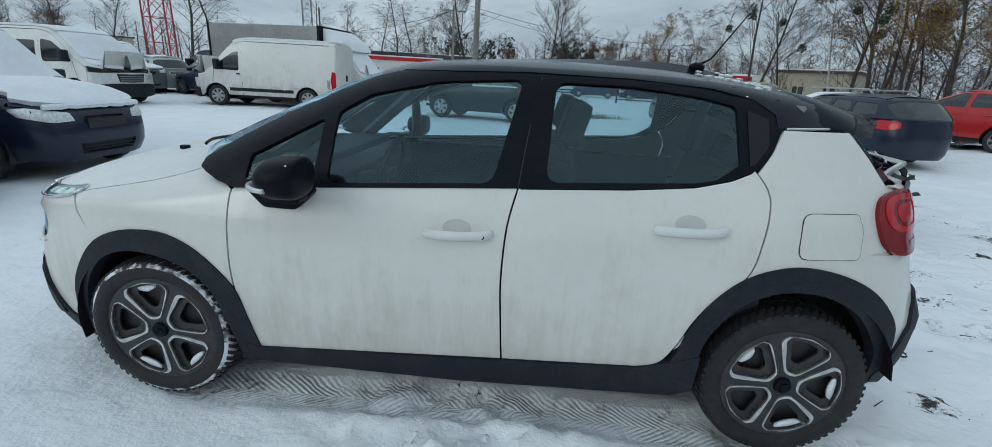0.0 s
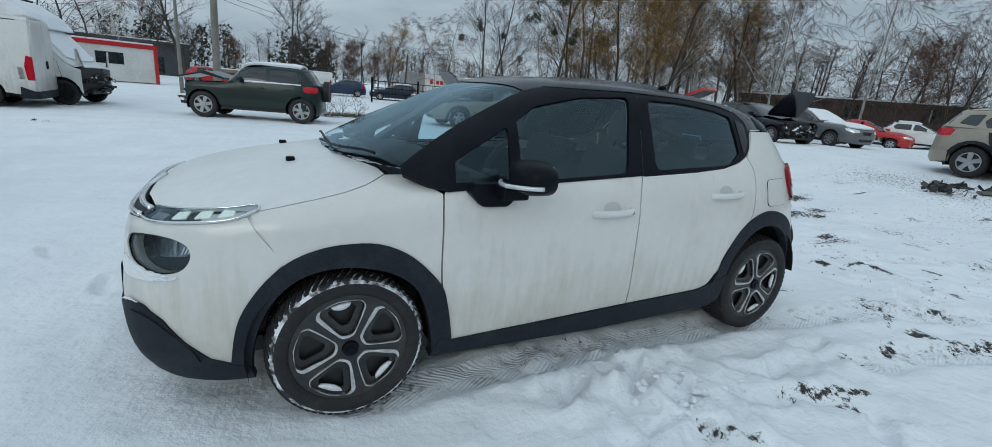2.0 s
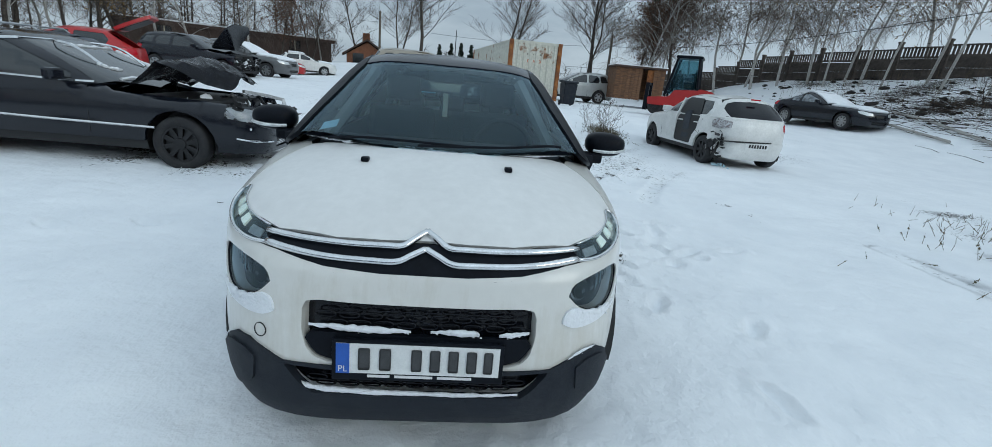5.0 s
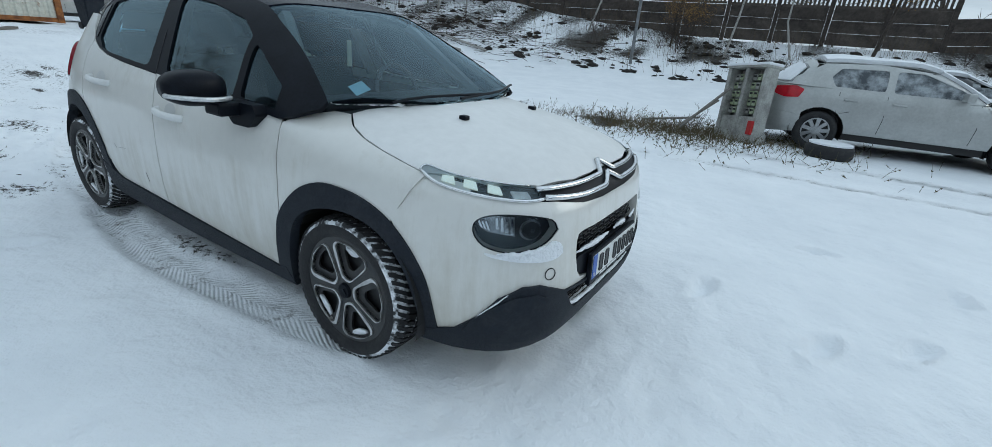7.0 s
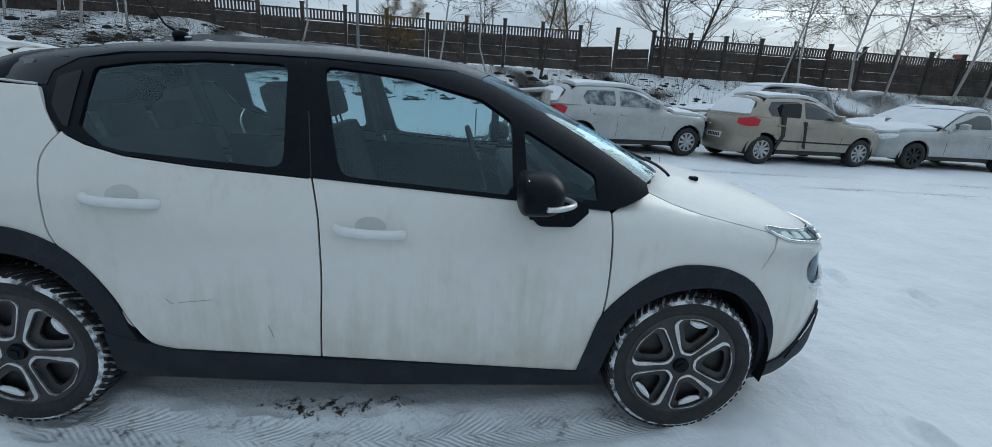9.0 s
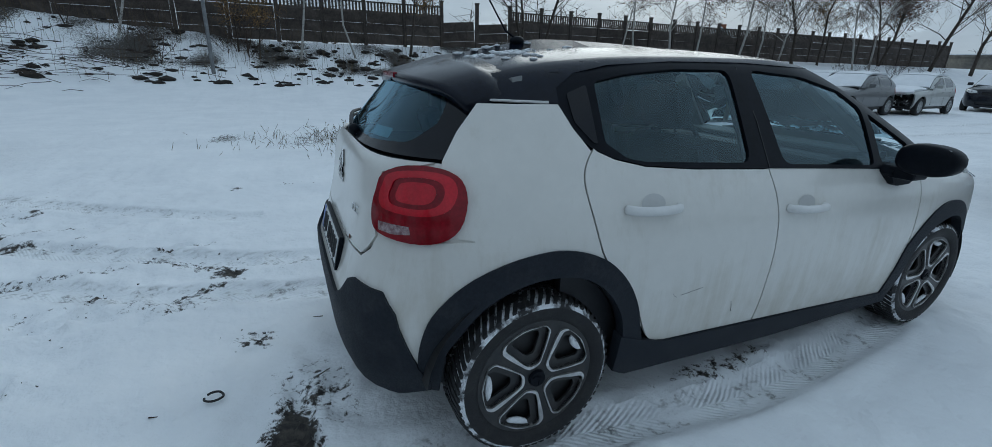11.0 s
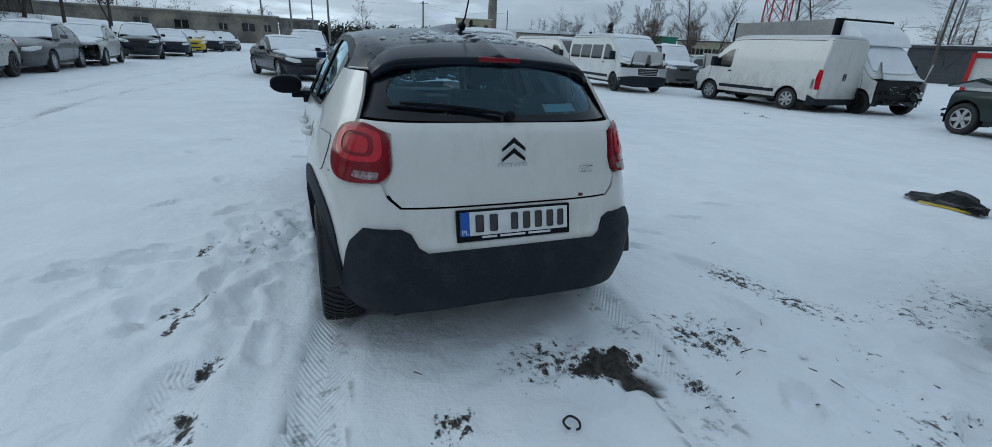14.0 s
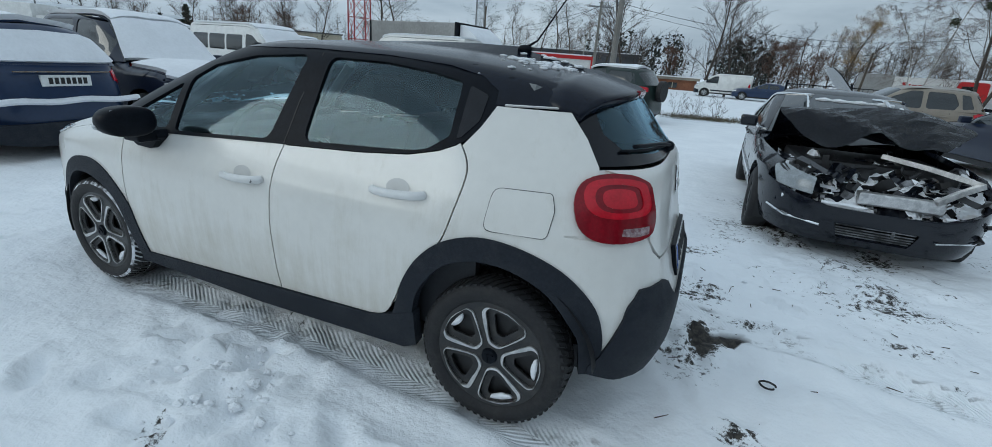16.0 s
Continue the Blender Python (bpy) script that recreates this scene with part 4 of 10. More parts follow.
for _ in range(190):
    x, y = rnd.gauss(1.14, .09), rnd.gauss(-.05, .16)
    ret = bmesh.ops.create_icosphere(bm, subdivisions=1, radius=rnd.uniform(.006, .022))["verts"]
    z = car_s(x, y)
    for v in ret:
        v.co = Vector((v.co.x * 1.3 + x, v.co.y * 1.4 + y, v.co.z * .45 + z))
tagged(part("roof_snow", bm, SNOW_ON, car, smooth=True), "thin crust of snow", kind="stuff")
bm = bmesh.new()
for _ in range(300):
    t = rnd.uniform(-1, 1)
    x, y = -1.255 + .20 * abs(t) ** 2.4 + rnd.uniform(0, .06), t * .64
    q = Vector((rnd.uniform(0, 40), y * 9, 3))
    r = rnd.uniform(.004, .014) * (1 + .6 * noise.noise(Vector((y * 6, 2, 5))))
    for v in bmesh.ops.create_icosphere(bm, subdivisions=1, radius=1)["verts"]:
        k = r * (1 + .5 * noise.noise(v.co * 1.7 + q))
        v.co = Vector((v.co.x * k * 1.3 + x, v.co.y * k * 1.9 + y, v.co.z * k * .4 + 1.016))
tagged(part("cowl_snow", bm, SNOW_ON, car, smooth=True), "snow along the wipers", kind="stuff")

# cabin
bm = bmesh.new()
add_box(bm, (-1.05, -.66, .82), (-.55, .66, .965), None, .05)
add_box(bm, (-.95, -.62, .95), (-.70, .62, 1.0), None, .02)
add_box(bm, (-.56, -.10, .45), (.2, .10, .62), None, .03)
part("dashboard", bm, CABIN, car)
bm = bmesh.new()
ring = [(-.42 + .06 * math.cos(t), -.36 + .185 * math.sin(t), .93 + .175 * math.cos(t)) for t in np.linspace(0, 2 * math.pi, 25)]
add_tube(bm, ring, .016, 8, False)
add_tube(bm, [(-.62, -.36, .87), (-.43, -.36, .92)], .05, 10)
add_box(bm, (-.45, -.52, .905), (-.42, -.20, .945), None, .01)
part("steering_wheel", bm, CABIN, car, smooth=True)
def seat(x, y, w, top=1.12, rest=True):
    bm = bmesh.new()
    add_box(bm, (x - .28, y - w / 2, .40), (x + .22, y + w / 2, .56), None, .05)
    lean = Matrix.Translation((x + .22, y, .5)) @ Matrix.Rotation(radians(16), 4, "Y")
    add_box(bm, (-.06, -w / 2, 0), (.07, w / 2, top - .5), lean, .05)
    s_ = part("seat", bm, CLOTH, car, "dark cloth seat", smooth=False)
    if rest:
        bm = bmesh.new()
        add_box(bm, (-.05, -.13, top - .46), (.05, .13, top - .27), lean, .04)
        for q in (-.05, .05):
            add_tube(bm, [lean @ Vector((0, q, top - .55)), lean @ Vector((0, q, top - .42))], .007, 6)
        part("headrest", bm, CLOTH, s_)
seat(-.02, -.36, .50)
seat(-.02, .36, .50)
bm = bmesh.new()
add_box(bm, (.62, -.62, .40), (1.1, .62, .56), None, .05)
lean = Matrix.Translation((1.08, 0, .5)) @ Matrix.Rotation(radians(20), 4, "Y")
add_box(bm, (-.06, -.62, 0), (.07, .62, .55), lean, .05)
rs = part("rear_bench", bm, CLOTH, car, "dark cloth rear bench")
for y in (-.38, 0, .38):
    bm = bmesh.new()
    add_box(bm, (-.045, y - .12, .53), (.05, y + .12, .70), lean, .04)
    part("headrest", bm, CLOTH, rs)
bm = bmesh.new()
add_box(bm, (1.30, -.58, .99), (1.66, .58, 1.02), None, .01)
add_box(bm, (-.9, -.74, .32), (1.15, -.70, .95))
add_box(bm, (-.9, .70, .32), (1.15, .74, .95))
add_box(bm, (-.9, -.7, .30), (1.6, .7, .40))
part("cabin_lining", bm, CABIN, car)
panel("headlining", across([(-.36, 0), (-.33, .42), (.5, .44), (1.2, .40), (1.25, 0)]), "top", cabin, LINER, car, off=-.045, rim=0, cell=(.15, .15))
for s in (1, -1):
    for ln in ([(.20, .70, 1.0), (.25, .53, 1.39)], [(-.86, .600, .985), (-.43, .425, 1.335)], [(1.2, .60, 1.02), (1.25, .50, 1.34)]):
        bm = bmesh.new()
        add_tube(bm, [(a, s * b, c) for a, b, c in ln], .035, 6)
        part("pillar_lining", bm, LINER, car)
bm = bmesh.new()
add_box(bm, (-.42, -.09, 1.30), (-.36, .13, 1.37), None, .02)
part("rear_view_mirror", bm, TRIM, car)
bm = bmesh.new()
add_box(bm, (-.40, .0, 1.10), (-.395, .03, 1.24), None, .002)
part("air_freshener", bm, surface("pale_card", (.6, .58, .45), .7), car, "pale hanging card")
bm = bmesh.new()
P, _ = onto("top", np.array([(-1.10, .50), (-1.10, .58), (-1.04, .575), (-1.04, .50)], float), cabin, -.012)
bm.faces.new([bm.verts.new(p) for p in P])
part("sticker", bm, STICKER, car, "pale green service sticker")


# wheels
def wheel_mesh():
    hub = new("wheel_template")
    prof = [(.165, .225), (.178, .229), (.196, .240), (.205, .262), (.203, .285), (.192, .300), (.165, .307), (.10, .3085), (.035, .307), (.008, .300), (-.003, .285), (-.005, .262), (.002, .242), (.010, .231), (.03, .225)]
    n = 64
    vs = [(r * math.sin(2 * math.pi * k / n), y, r * math.cos(2 * math.pi * k / n)) for k in range(n) for y, r in prof]
    m = len(prof)
    fs = [(k * m + j, k * m + j + 1, ((k + 1) % n) * m + j + 1, ((k + 1) % n) * m + j) for k in range(n) for j in range(m - 1)]
    sn = surface("snowy_tread_groove", (.80, .82, .85), .8, 0, .1, 14, col2=(.03, .03, .032), cut=.50, soft=.06)
    idx = [1 if 6 <= j <= 8 or j in (5, 9) else 0 for k in range(n) for j in range(m - 1)]
    tyre = obj("tyre", vs, fs, RUBBER, hub, "black winter tyre with snow in its tread", mats=[RUBBER, sn], index=idx)
    bm = bmesh.new()
    N = 60
    for k in range(N):
        for s, lag in ((0, 0), (1, .5)):
            for y0, y1, w in ((.006, .047, .55), (.052, .094, .62)):
                q = []
                for y, e in ((y0, 0), (y0, 1), (y1, 1), (y1, 0)):
                    a = (k + lag + e * w + (y / .1) ** .7 * 1.9) * 2 * math.pi / N
                    yy = y if s == 0 else .20 - y
                    r = .3155 - .012 * (max(0, .035 - y) / .035) ** 1.5
                    q.append((r, a, yy))
                top = [bm.verts.new((r * math.sin(a), y, r * math.cos(a))) for r, a, y in q]
                bot = [bm.verts.new(((r - .011) * math.sin(a), y, (r - .011) * math.cos(a))) for r, a, y in q]
                bm.faces.new(top)
                for i in range(4):
                    bm.faces.new((top[i], top[(i + 1) % 4], bot[(i + 1) % 4], bot[i]))
    part("tread", bm, RUBBER, tyre)
    # hub cap with five silver-edged pockets; outer face at y = 0
    base = [(.232 * math.cos(t), .232 * math.sin(t)) for t in np.linspace(0, 2 * math.pi, 61)[:-1]]
    pockets, inner = [], []
    for k in range(5):
        c = math.pi / 2 + k * 2 * math.pi / 5

        def ring(thin, wide, out, foot):
            pts = []
            for r, a in ((.056, -.42), (.100, -.50), (.150, -.535), (.196, -.53), (.214, -.42), (.221, 0), (.214, .42), (.196, .53), (.150, .535), (.100, .50), (.056, .42)):
                edge = (wide if a > 0 else thin) * (1 if r > .14 else .55) if wide else 0
                rr = min(max(r, .056 + foot), .221 - out - (.221 - r) * .2)
                pts.append((rr, a - math.copysign(edge / rr, a) if a else 0))
            line = [(r * math.cos(c + a), r * math.sin(c + a)) for r, a in pts]
            return rounded([p[:2] for p in line], .35, 2)
        pockets.append(ring(0, 0, 0, 0))
        inner.append(ring(.0058, .0165, .0055, .009))
    bm = bmesh.new()
    add_prism(bm, base, .010, .03, holes=inner)
    cap = part("hub_cap", bm, HUBDARK, hub, "black five-spoke hub cap with silver pocket edges")
    bm = bmesh.new()
    add_prism(bm, base, .048, .055)
    part("wheel_disc", bm, INK, cap)
    for a, b in zip(pockets, inner):
        bm = bmesh.new()
        add_prism(bm, a, .003, .040, holes=[b])
        part("silver_edge", bm, SILVER, cap)
        bm = bmesh.new()
        cx, cz = sum(p[0] for p in b) / len(b), sum(p[1] for p in b) / len(b)
        small = [(cx + (x - cx) * .62 + cx * .06, cz + (z - cz) * .62 + cz * .06) for x, z in b]
        add_prism(bm, b, .022, .032, holes=[small])
        part("pocket_floor", bm, HUBDARK, cap)
    bm = bmesh.new()
    bmesh.ops.create_cone(bm, cap_ends=True, segments=24, radius1=.034, radius2=.030, depth=.012, matrix=Matrix.Translation((0, .004, 0)) @ Matrix.Rotation(radians(90), 4, "X"))
    add_prism(bm, [(-.02, -.004), (0, .014), (.02, -.004), (.02, -.012), (0, .006), (-.02, -.012)], -.006, 0)
    part("hub_centre", bm, TRIM, cap)
    bm = bmesh.new()
    rnd = random.Random(3)
    for k in (0, 2, 3):
        c = math.pi / 2 + k * 2 * math.pi / 5 + rnd.uniform(-.05, .1)
        a0, a1 = c - rnd.uniform(.05, .34), c + rnd.uniform(.12, .30)
        sliver = [(rnd.uniform(.197, .201) * math.cos(a), .199 * math.sin(a)) for a in np.linspace(a0, a1, 7)]
        sliver += [((.186 - .012 * math.sin(math.pi * i / 5) + rnd.uniform(-.003, .003)) * math.cos(a), (.186 - .012 * math.sin(math.pi * i / 5)) * math.sin(a)) for i, a in enumerate(np.linspace(a1 - .03, a0 + .03, 6))]
        add_prism(bm, sliver, .012, .024)
    tagged(part("hub_snow", bm, SNOW_ON, cap, smooth=True), kind="stuff")
    return hub


def hang(copy, parent, m):
    copy.parent = parent
    copy.matrix_basis = m
    return copy


wt0 = wheel_mesh()
wt0.name = "wheel"
first = True
for x, z, turn in ((-1.27, .305, 12), (1.27, .310, 55)):
    for s in (-1, 1):
        m = Matrix.Translation((x, s * .825, z)) @ Matrix.Rotation(0 if s < 0 else math.pi, 4, "Z") @ Matrix.Rotation(radians(turn * s), 4, "Y")
        w = wt0 if first else copy_thing(wt0, m)
        first = False
        hang(w, car, m)
        if x > 0 and s < 0:
            # this tyre is worn clean of snow
            ty = [ch for ch in w.children if ch.name.startswith("tyre")][0]
            ty.data = ty.data.copy()
            ty.data.materials[1] = RUBBER
            tagged(ty, "dark worn tyre with clean tread")
# ---- ground: one snow sheet ----
def sst(a, b, v):
    t = np.clip((np.asarray(v, float) - a) / (b - a), 0, 1)
    return t * t * (3 - 2 * t)


def land(x, y):
    """The lay of the yard: flat round the hatchback, rising behind it, a bank below the wall."""
    z = .55 * sst(7.5, 15, x) * sst(17, 8, y)
    z = z + 1.1 * sst(31, 40, x) * sst(22, 10, y)
    foot = -24.6 + np.where(np.asarray(x) < 14, .10 * np.maximum(0, x), 1.4 + .22 * (np.asarray(x) - 14))
    z = z + .45 * sst(-13.5, -19, y) * sst(30, 12, x) + (1.75 + .6 * sst(2, 10, x)) * np.clip((foot + 7.0 - y) / 6.4, 0, 1) ** 1.3 * sst(40, 26, x)
    return z


def vnoise(x, y, s, seed=0):
    """Smooth value noise with cells of 1/s metres, from -1 to 1."""
    g = np.random.RandomState(seed).uniform(-1, 1, (256, 256))
    u, v = x * s, y * s
    i, j = np.floor(u).astype(int), np.floor(v).astype(int)
    a, b = u - i, v - j
    a, b = a * a * (3 - 2 * a), b * b * (3 - 2 * b)
    q = lambda m, n: g[(i + m) % 256, (j + n) % 256]
    return (q(0, 0) * (1 - a) + q(1, 0) * a) * (1 - b) + (q(0, 1) * (1 - a) + q(1, 1) * a) * b


def along(line, X, Y):
    """Distance to a line of points, with the length along it and the side."""
    best = np.full(X.shape, 1e9)
    S, D = np.zeros(X.shape), np.zeros(X.shape)
    s0 = 0.0
    for (ax, ay), (bx, by) in zip(line, line[1:]):
        L = math.hypot(bx - ax, by - ay)
        ux, uy = (bx - ax) / L, (by - ay) / L
        t = np.clip((X - ax) * ux + (Y - ay) * uy, 0, L)
        dx, dy = X - ax - t * ux, Y - ay - t * uy
        d = np.hypot(dx, dy)
        m = d < best
        best, S, D = np.where(m, d, best), np.where(m, s0 + t, S), np.where(m, ux * dy - uy * dx, D)
        s0 += L
    return best, S, D


TRACKS = [curve(l, 5) for l in (
    [(1.2, -.73), (1.84, -.85), (2.3, -.93), (3.2, -1.25), (4.6, -2.0), (7, -3.6), (10, -6)],
    [(1.2, .73), (2.1, .67), (3.0, .45), (4.5, -.2), (7, -1.7), (10, -4)],
    [(1.65, -1.40), (2.35, -1.52), (3.3, -1.95), (5, -3.0), (7.5, -4.8)],
    [(-1.2, -.73), (0, -.72), (1.25, -.73)],
    [(-1.2, .73), (-.5, .84), (.3, .90), (1.2, .80)],
    [(2.4, -2.6), (3.6, -3.2), (5.2, -4.4)],
    [(-24, -3.4), (-14, -4.2), (-9, -4.8), (-4, -4.9), (1, -4.6)], [(-24, -5.0), (-14, -5.7), (-9, -6.0), (-4, -6.2), (1, -5.9)])]
STEPS = [(-2.41, -.89, 80), (-3.03, -.66, 70), (-3.45, -.95, 60), (-3.85, -.55, 75), (-3.8, -1.95, 85), (-3.0, -2.2, 20), (-2.45, .9, 100), (-2.9, 1.6, 120), (.91, 1.38, 60), (.68, 1.75, 50), (.45, 2.4, 70), (.24, 3.0, 60), (1.3, 1.7, 30), (1.9, 1.5, 10), (.11, -1.48, 15), (.75, -1.42, 10), (.98, -1.22, 20), (-.27, -1.02, 30), (.6, -2.7, 100), (.45, -2.2, 120), (.15, -1.9, 110), (1.15, -1.2, 5), (1.5, -1.12, 0), (1.0, -1.75, 30), (.55, -1.95, 20), (2.9, -1.9, 30), (3.3, -.3, 90), (-.6, -1.5, 150), (-.9, -2.0, 140), (-1.6, -1.7, 10), (2.6, 1.1, 140), (3.0, 1.6, 130), (1.35, -2.3, 60), (-4.6, .4, 90), (-4.9, 1.1, 100), (-5.2, -1.0, 80)]
MUD = [(0.0, -.92, .42, .26, .42), (-.25, -1.05, .25, .2, .35), (.25, -1.5, .25, .1, .6), (2.2, .46, .26, .17, .45), (1.95, .12, .30, .40, .66), (2.25, 1.3, .6, .35, .66), (3.05, 1.7, .45, .3, .75), (2.6, 2.4, .7, .3, .7), (3.2, .9, .4, .15, .7), (3.5, .5, .5, .12, .6), (4.6, -2.2, 1.1, .16, .72), (4.2, -2.7, .9, .14, .68), (3.2, -.9, .9, .25, .8), (5.4, -1.6, 1.2, .25, .8), (6.5, -2.8, 1.5, .3, .7), (4.5, 1.5, 1.5, .8, .45), (6.5, .5, 2.5, 1.5, .45), (8, -2, 3, 1.2, .45), (10.5, .6, 1.2, .8, .8), (-.2, -.62, .9, .10, .6), (-.1, .72, .8, .12, .7), (1.7, -1.35, .3, .05, .8), (2.2, -1.5, .3, .06, .8), (3.2, 3.3, 1.4, 1.8, .75), (5.2, 3.0, 1.5, .9, .7), (5.8, 1.6, 1.6, .4, .75), (4.4, .4, 1.0, .22, .8), (7.4, 2.4, 1.4, .6, .7), (6.2, -.8, 1.4, .25, .8), (8.6, -.9, 1.6, .3, .8), (3.9, 1.9, .5, .2, .9), (2.9, 2.9, .4, .15, .9), (3.6, -1.6, .6, .12, .8), (11.5, -3.2, 1.5, .4, .7), (9.5, 3.4, 1.5, .8, .7), (-5.6, 10.4, .4, .15, .7), (9.6, -4.1, .9, .5, .8), (-1.6, -7.6, 1.3, .8, .75), (.6, -7.0, 2.2, 1.1, .8), (2.6, -7.6, 1.6, .8, .7), (1.2, 16.6, 1.6, .8, .85), (-1.6, 14.8, 1.8, .6, .8), (13, -9, 5, 2, .45), (14.5, -19.5, 6, 2.2, .8), (-11.7, -1.0, 1.0, .6, 1.1)]


def axis(lo, hi, step, far):
    """Grid lines: even inside, ever wider outside."""
    v = list(np.arange(lo, hi + 1e-6, step))
    a, s = v[-1], step
    while a < far:
        s *= 1.08
        a += s
        v.append(a)
    a, s = v[0], step
    while a > -far:
        s *= 1.08
        a -= s
        v.insert(0, a)
    return np.array(v)


gx, gy = axis(-3.6, 5.0, .034, 1200), axis(-3.2, 3.2, .034, 1200)
GX, GY = np.meshgrid(gx, gy)
near = sst(60, 20, np.hypot(GX, GY))
Hh = .018 * vnoise(GX, GY, .9, 1) + .009 * vnoise(GX, GY, 3.1, 2) + .0075 * vnoise(GX, GY, 7.0, 3) + .004 * vnoise(GX, GY, 19.0, 4)
TS, TD, TM = np.zeros(GX.shape), np.zeros(GX.shape), np.zeros(GX.shape)
for line in TRACKS:
    d, s_, side = along(line, GX, GY)
    inside = sst(.14, .075, d)
    fade = 1 - sst(5, 14, np.hypot(GX, GY)) * .5
    Hh = Hh * (1 - .7 * inside) + (-.022 * inside + .012 * np.exp(-((d - .16) / .055) ** 2)) * fade
    m = inside > TM
    TS, TD, TM = np.where(m, s_, TS), np.where(m, side, TD), np.maximum(TM, inside)
for x, y, a in STEPS:
    c, s_ = math.cos(radians(a)), math.sin(radians(a))
    u, v = (GX - x) * c + (GY - y) * s_, -(GX - x) * s_ + (GY - y) * c
    r = np.hypot(u / .15, v / (.055 - .012 * np.clip(u / .15, -1, 1)))
    Hh = Hh - .042 * sst(1.15, .7, r) + .016 * np.exp(-((r - 1.35) / .25) ** 2)
# dragged feet: torn shallow furrows with pushed-up lips
FURROWS = [[(.33, -2.3), (.34, -1.88), (.30, -1.62), (.38, -1.30), (.30, -1.1)], [(.50, -1.22), (.60, -1.38), (.90, -1.46), (1.06, -1.58), (1.18, -1.72)], [(.76, -1.14), (.90, -1.24), (1.17, -1.28), (1.38, -1.23), (1.62, -1.30)], [(-.30, -1.42), (-.12, -1.30), (.06, -1.12), (.28, -1.02), (.40, -.90)], [(-.34, -.98), (-.10, -.92), (.16, -.94)], [(.60, -1.9), (.9, -2.1), (1.3, -2.2)]]
FURROW_DIRT = np.zeros(GX.shape)
for line in FURROWS:
    d = along(curve(line, 4), GX, GY)[0] * (1 + .45 * vnoise(GX, GY, 8, 31) + .3 * vnoise(GX, GY, 17, 34))
    cut_ = sst(.075, .02, d)
    Hh = Hh - .040 * cut_ * (.6 + .5 * vnoise(GX, GY, 12, 32)) + .022 * np.exp(-((d - .095) / .035) ** 2) * (.6 + .7 * vnoise(GX, GY, 9, 33))
    FURROW_DIRT = np.maximum(FURROW_DIRT, cut_ * (.20 + .60 * vnoise(GX, GY, 5, 35)))
patch = random.Random(29)
SMALL = []
for _ in range(130):
    px_, py_ = patch.uniform(2.0, 9.5), patch.uniform(-4.2, 4.8)
    la, lb_ = patch.uniform(.10, .40), patch.uniform(.05, .13)
    SMALL.append((px_, py_, *((la, lb_) if patch.random() < .5 else (lb_, la)), patch.uniform(.55, .95)))
dirt = FURROW_DIRT
for x, y, a, b, k in MUD + SMALL:
    q = np.exp(-(((GX - x) / a) ** 2 + ((GY - y) / b) ** 2))
    dirt = np.maximum(dirt, k * q * (.78 + .5 * vnoise(GX, GY, 2.3, 16)))
    if a < 1:
        Hh = Hh + q * (.022 * vnoise(GX, GY, 12, 7) + .014 * vnoise(GX, GY, 24, 8))
PIT = sst(1.06, .88, np.hypot((GX - 2.21) / .175, (GY - .49 - .25 * (GX - 2.21)) / .088) * (1 + .12 * vnoise(GX, GY, 9, 36)))
Hh = Hh - .03 * PIT
tr = np.exp(-(((GX - .08) / .55) ** 2 + ((GY + 1.10) / .42) ** 2))
Hh = Hh + tr * (.018 * (1 - 2.6 * np.abs(vnoise(GX, GY, 5, 9))) + .026 * (1 - 2.6 * np.abs(vnoise(GX, GY, 11, 10))) + .016 * vnoise(GX, GY, 23, 11))
for wx in (-1.27, 1.27):
    for wy in (-.73, .73):
        Hh = Hh - .012 * np.exp(-(((GX - wx) / .16) ** 2 + ((GY - wy) / .14) ** 2))
rough = sst(1.9, 2.8, GX) * sst(14, 8, GX) * sst(7, 4.5, np.abs(GY))
Hh = Hh + rough * (.016 * vnoise(GX, GY, 4.5, 17) + .011 * vnoise(GX, GY, 10.5, 18))
bank = sst(-17.5, -20, GY) * sst(-26, -24, GY) * sst(40, 30, np.abs(GX))
Z = land(GX, GY) + Hh * near + bank * (.12 * vnoise(GX, GY, .8, 12) + .07 * vnoise(GX, GY, 2.5, 13))
dirt = np.maximum(dirt, bank * (.55 + .40 * vnoise(GX, GY, .9, 14)))
for px, py, pr, pk in ((6.2, -3.7, 1.2, .62), (9.3, -6.7, 1.3, .74), (7.6, -2.2, 1.0, .60), (5.0, -1.6, .8, .56), (3.1, 1.8, 1.0, .62), (2.0, 1.1, .42, .62), (2.05, 1.95, .5, .60), (1.6, 1.75, .4, .58), (2.6, 2.9, .8, .64), (4.6, 1.2, .9, .64), (10.5, -9.0, 1.6, .7)):
    dirt = np.maximum(dirt, pk * np.exp(-((GX - px) ** 2 + (GY - py) ** 2) / pr ** 2) * (.75 + .5 * vnoise(GX, GY, 2.7, 18)))
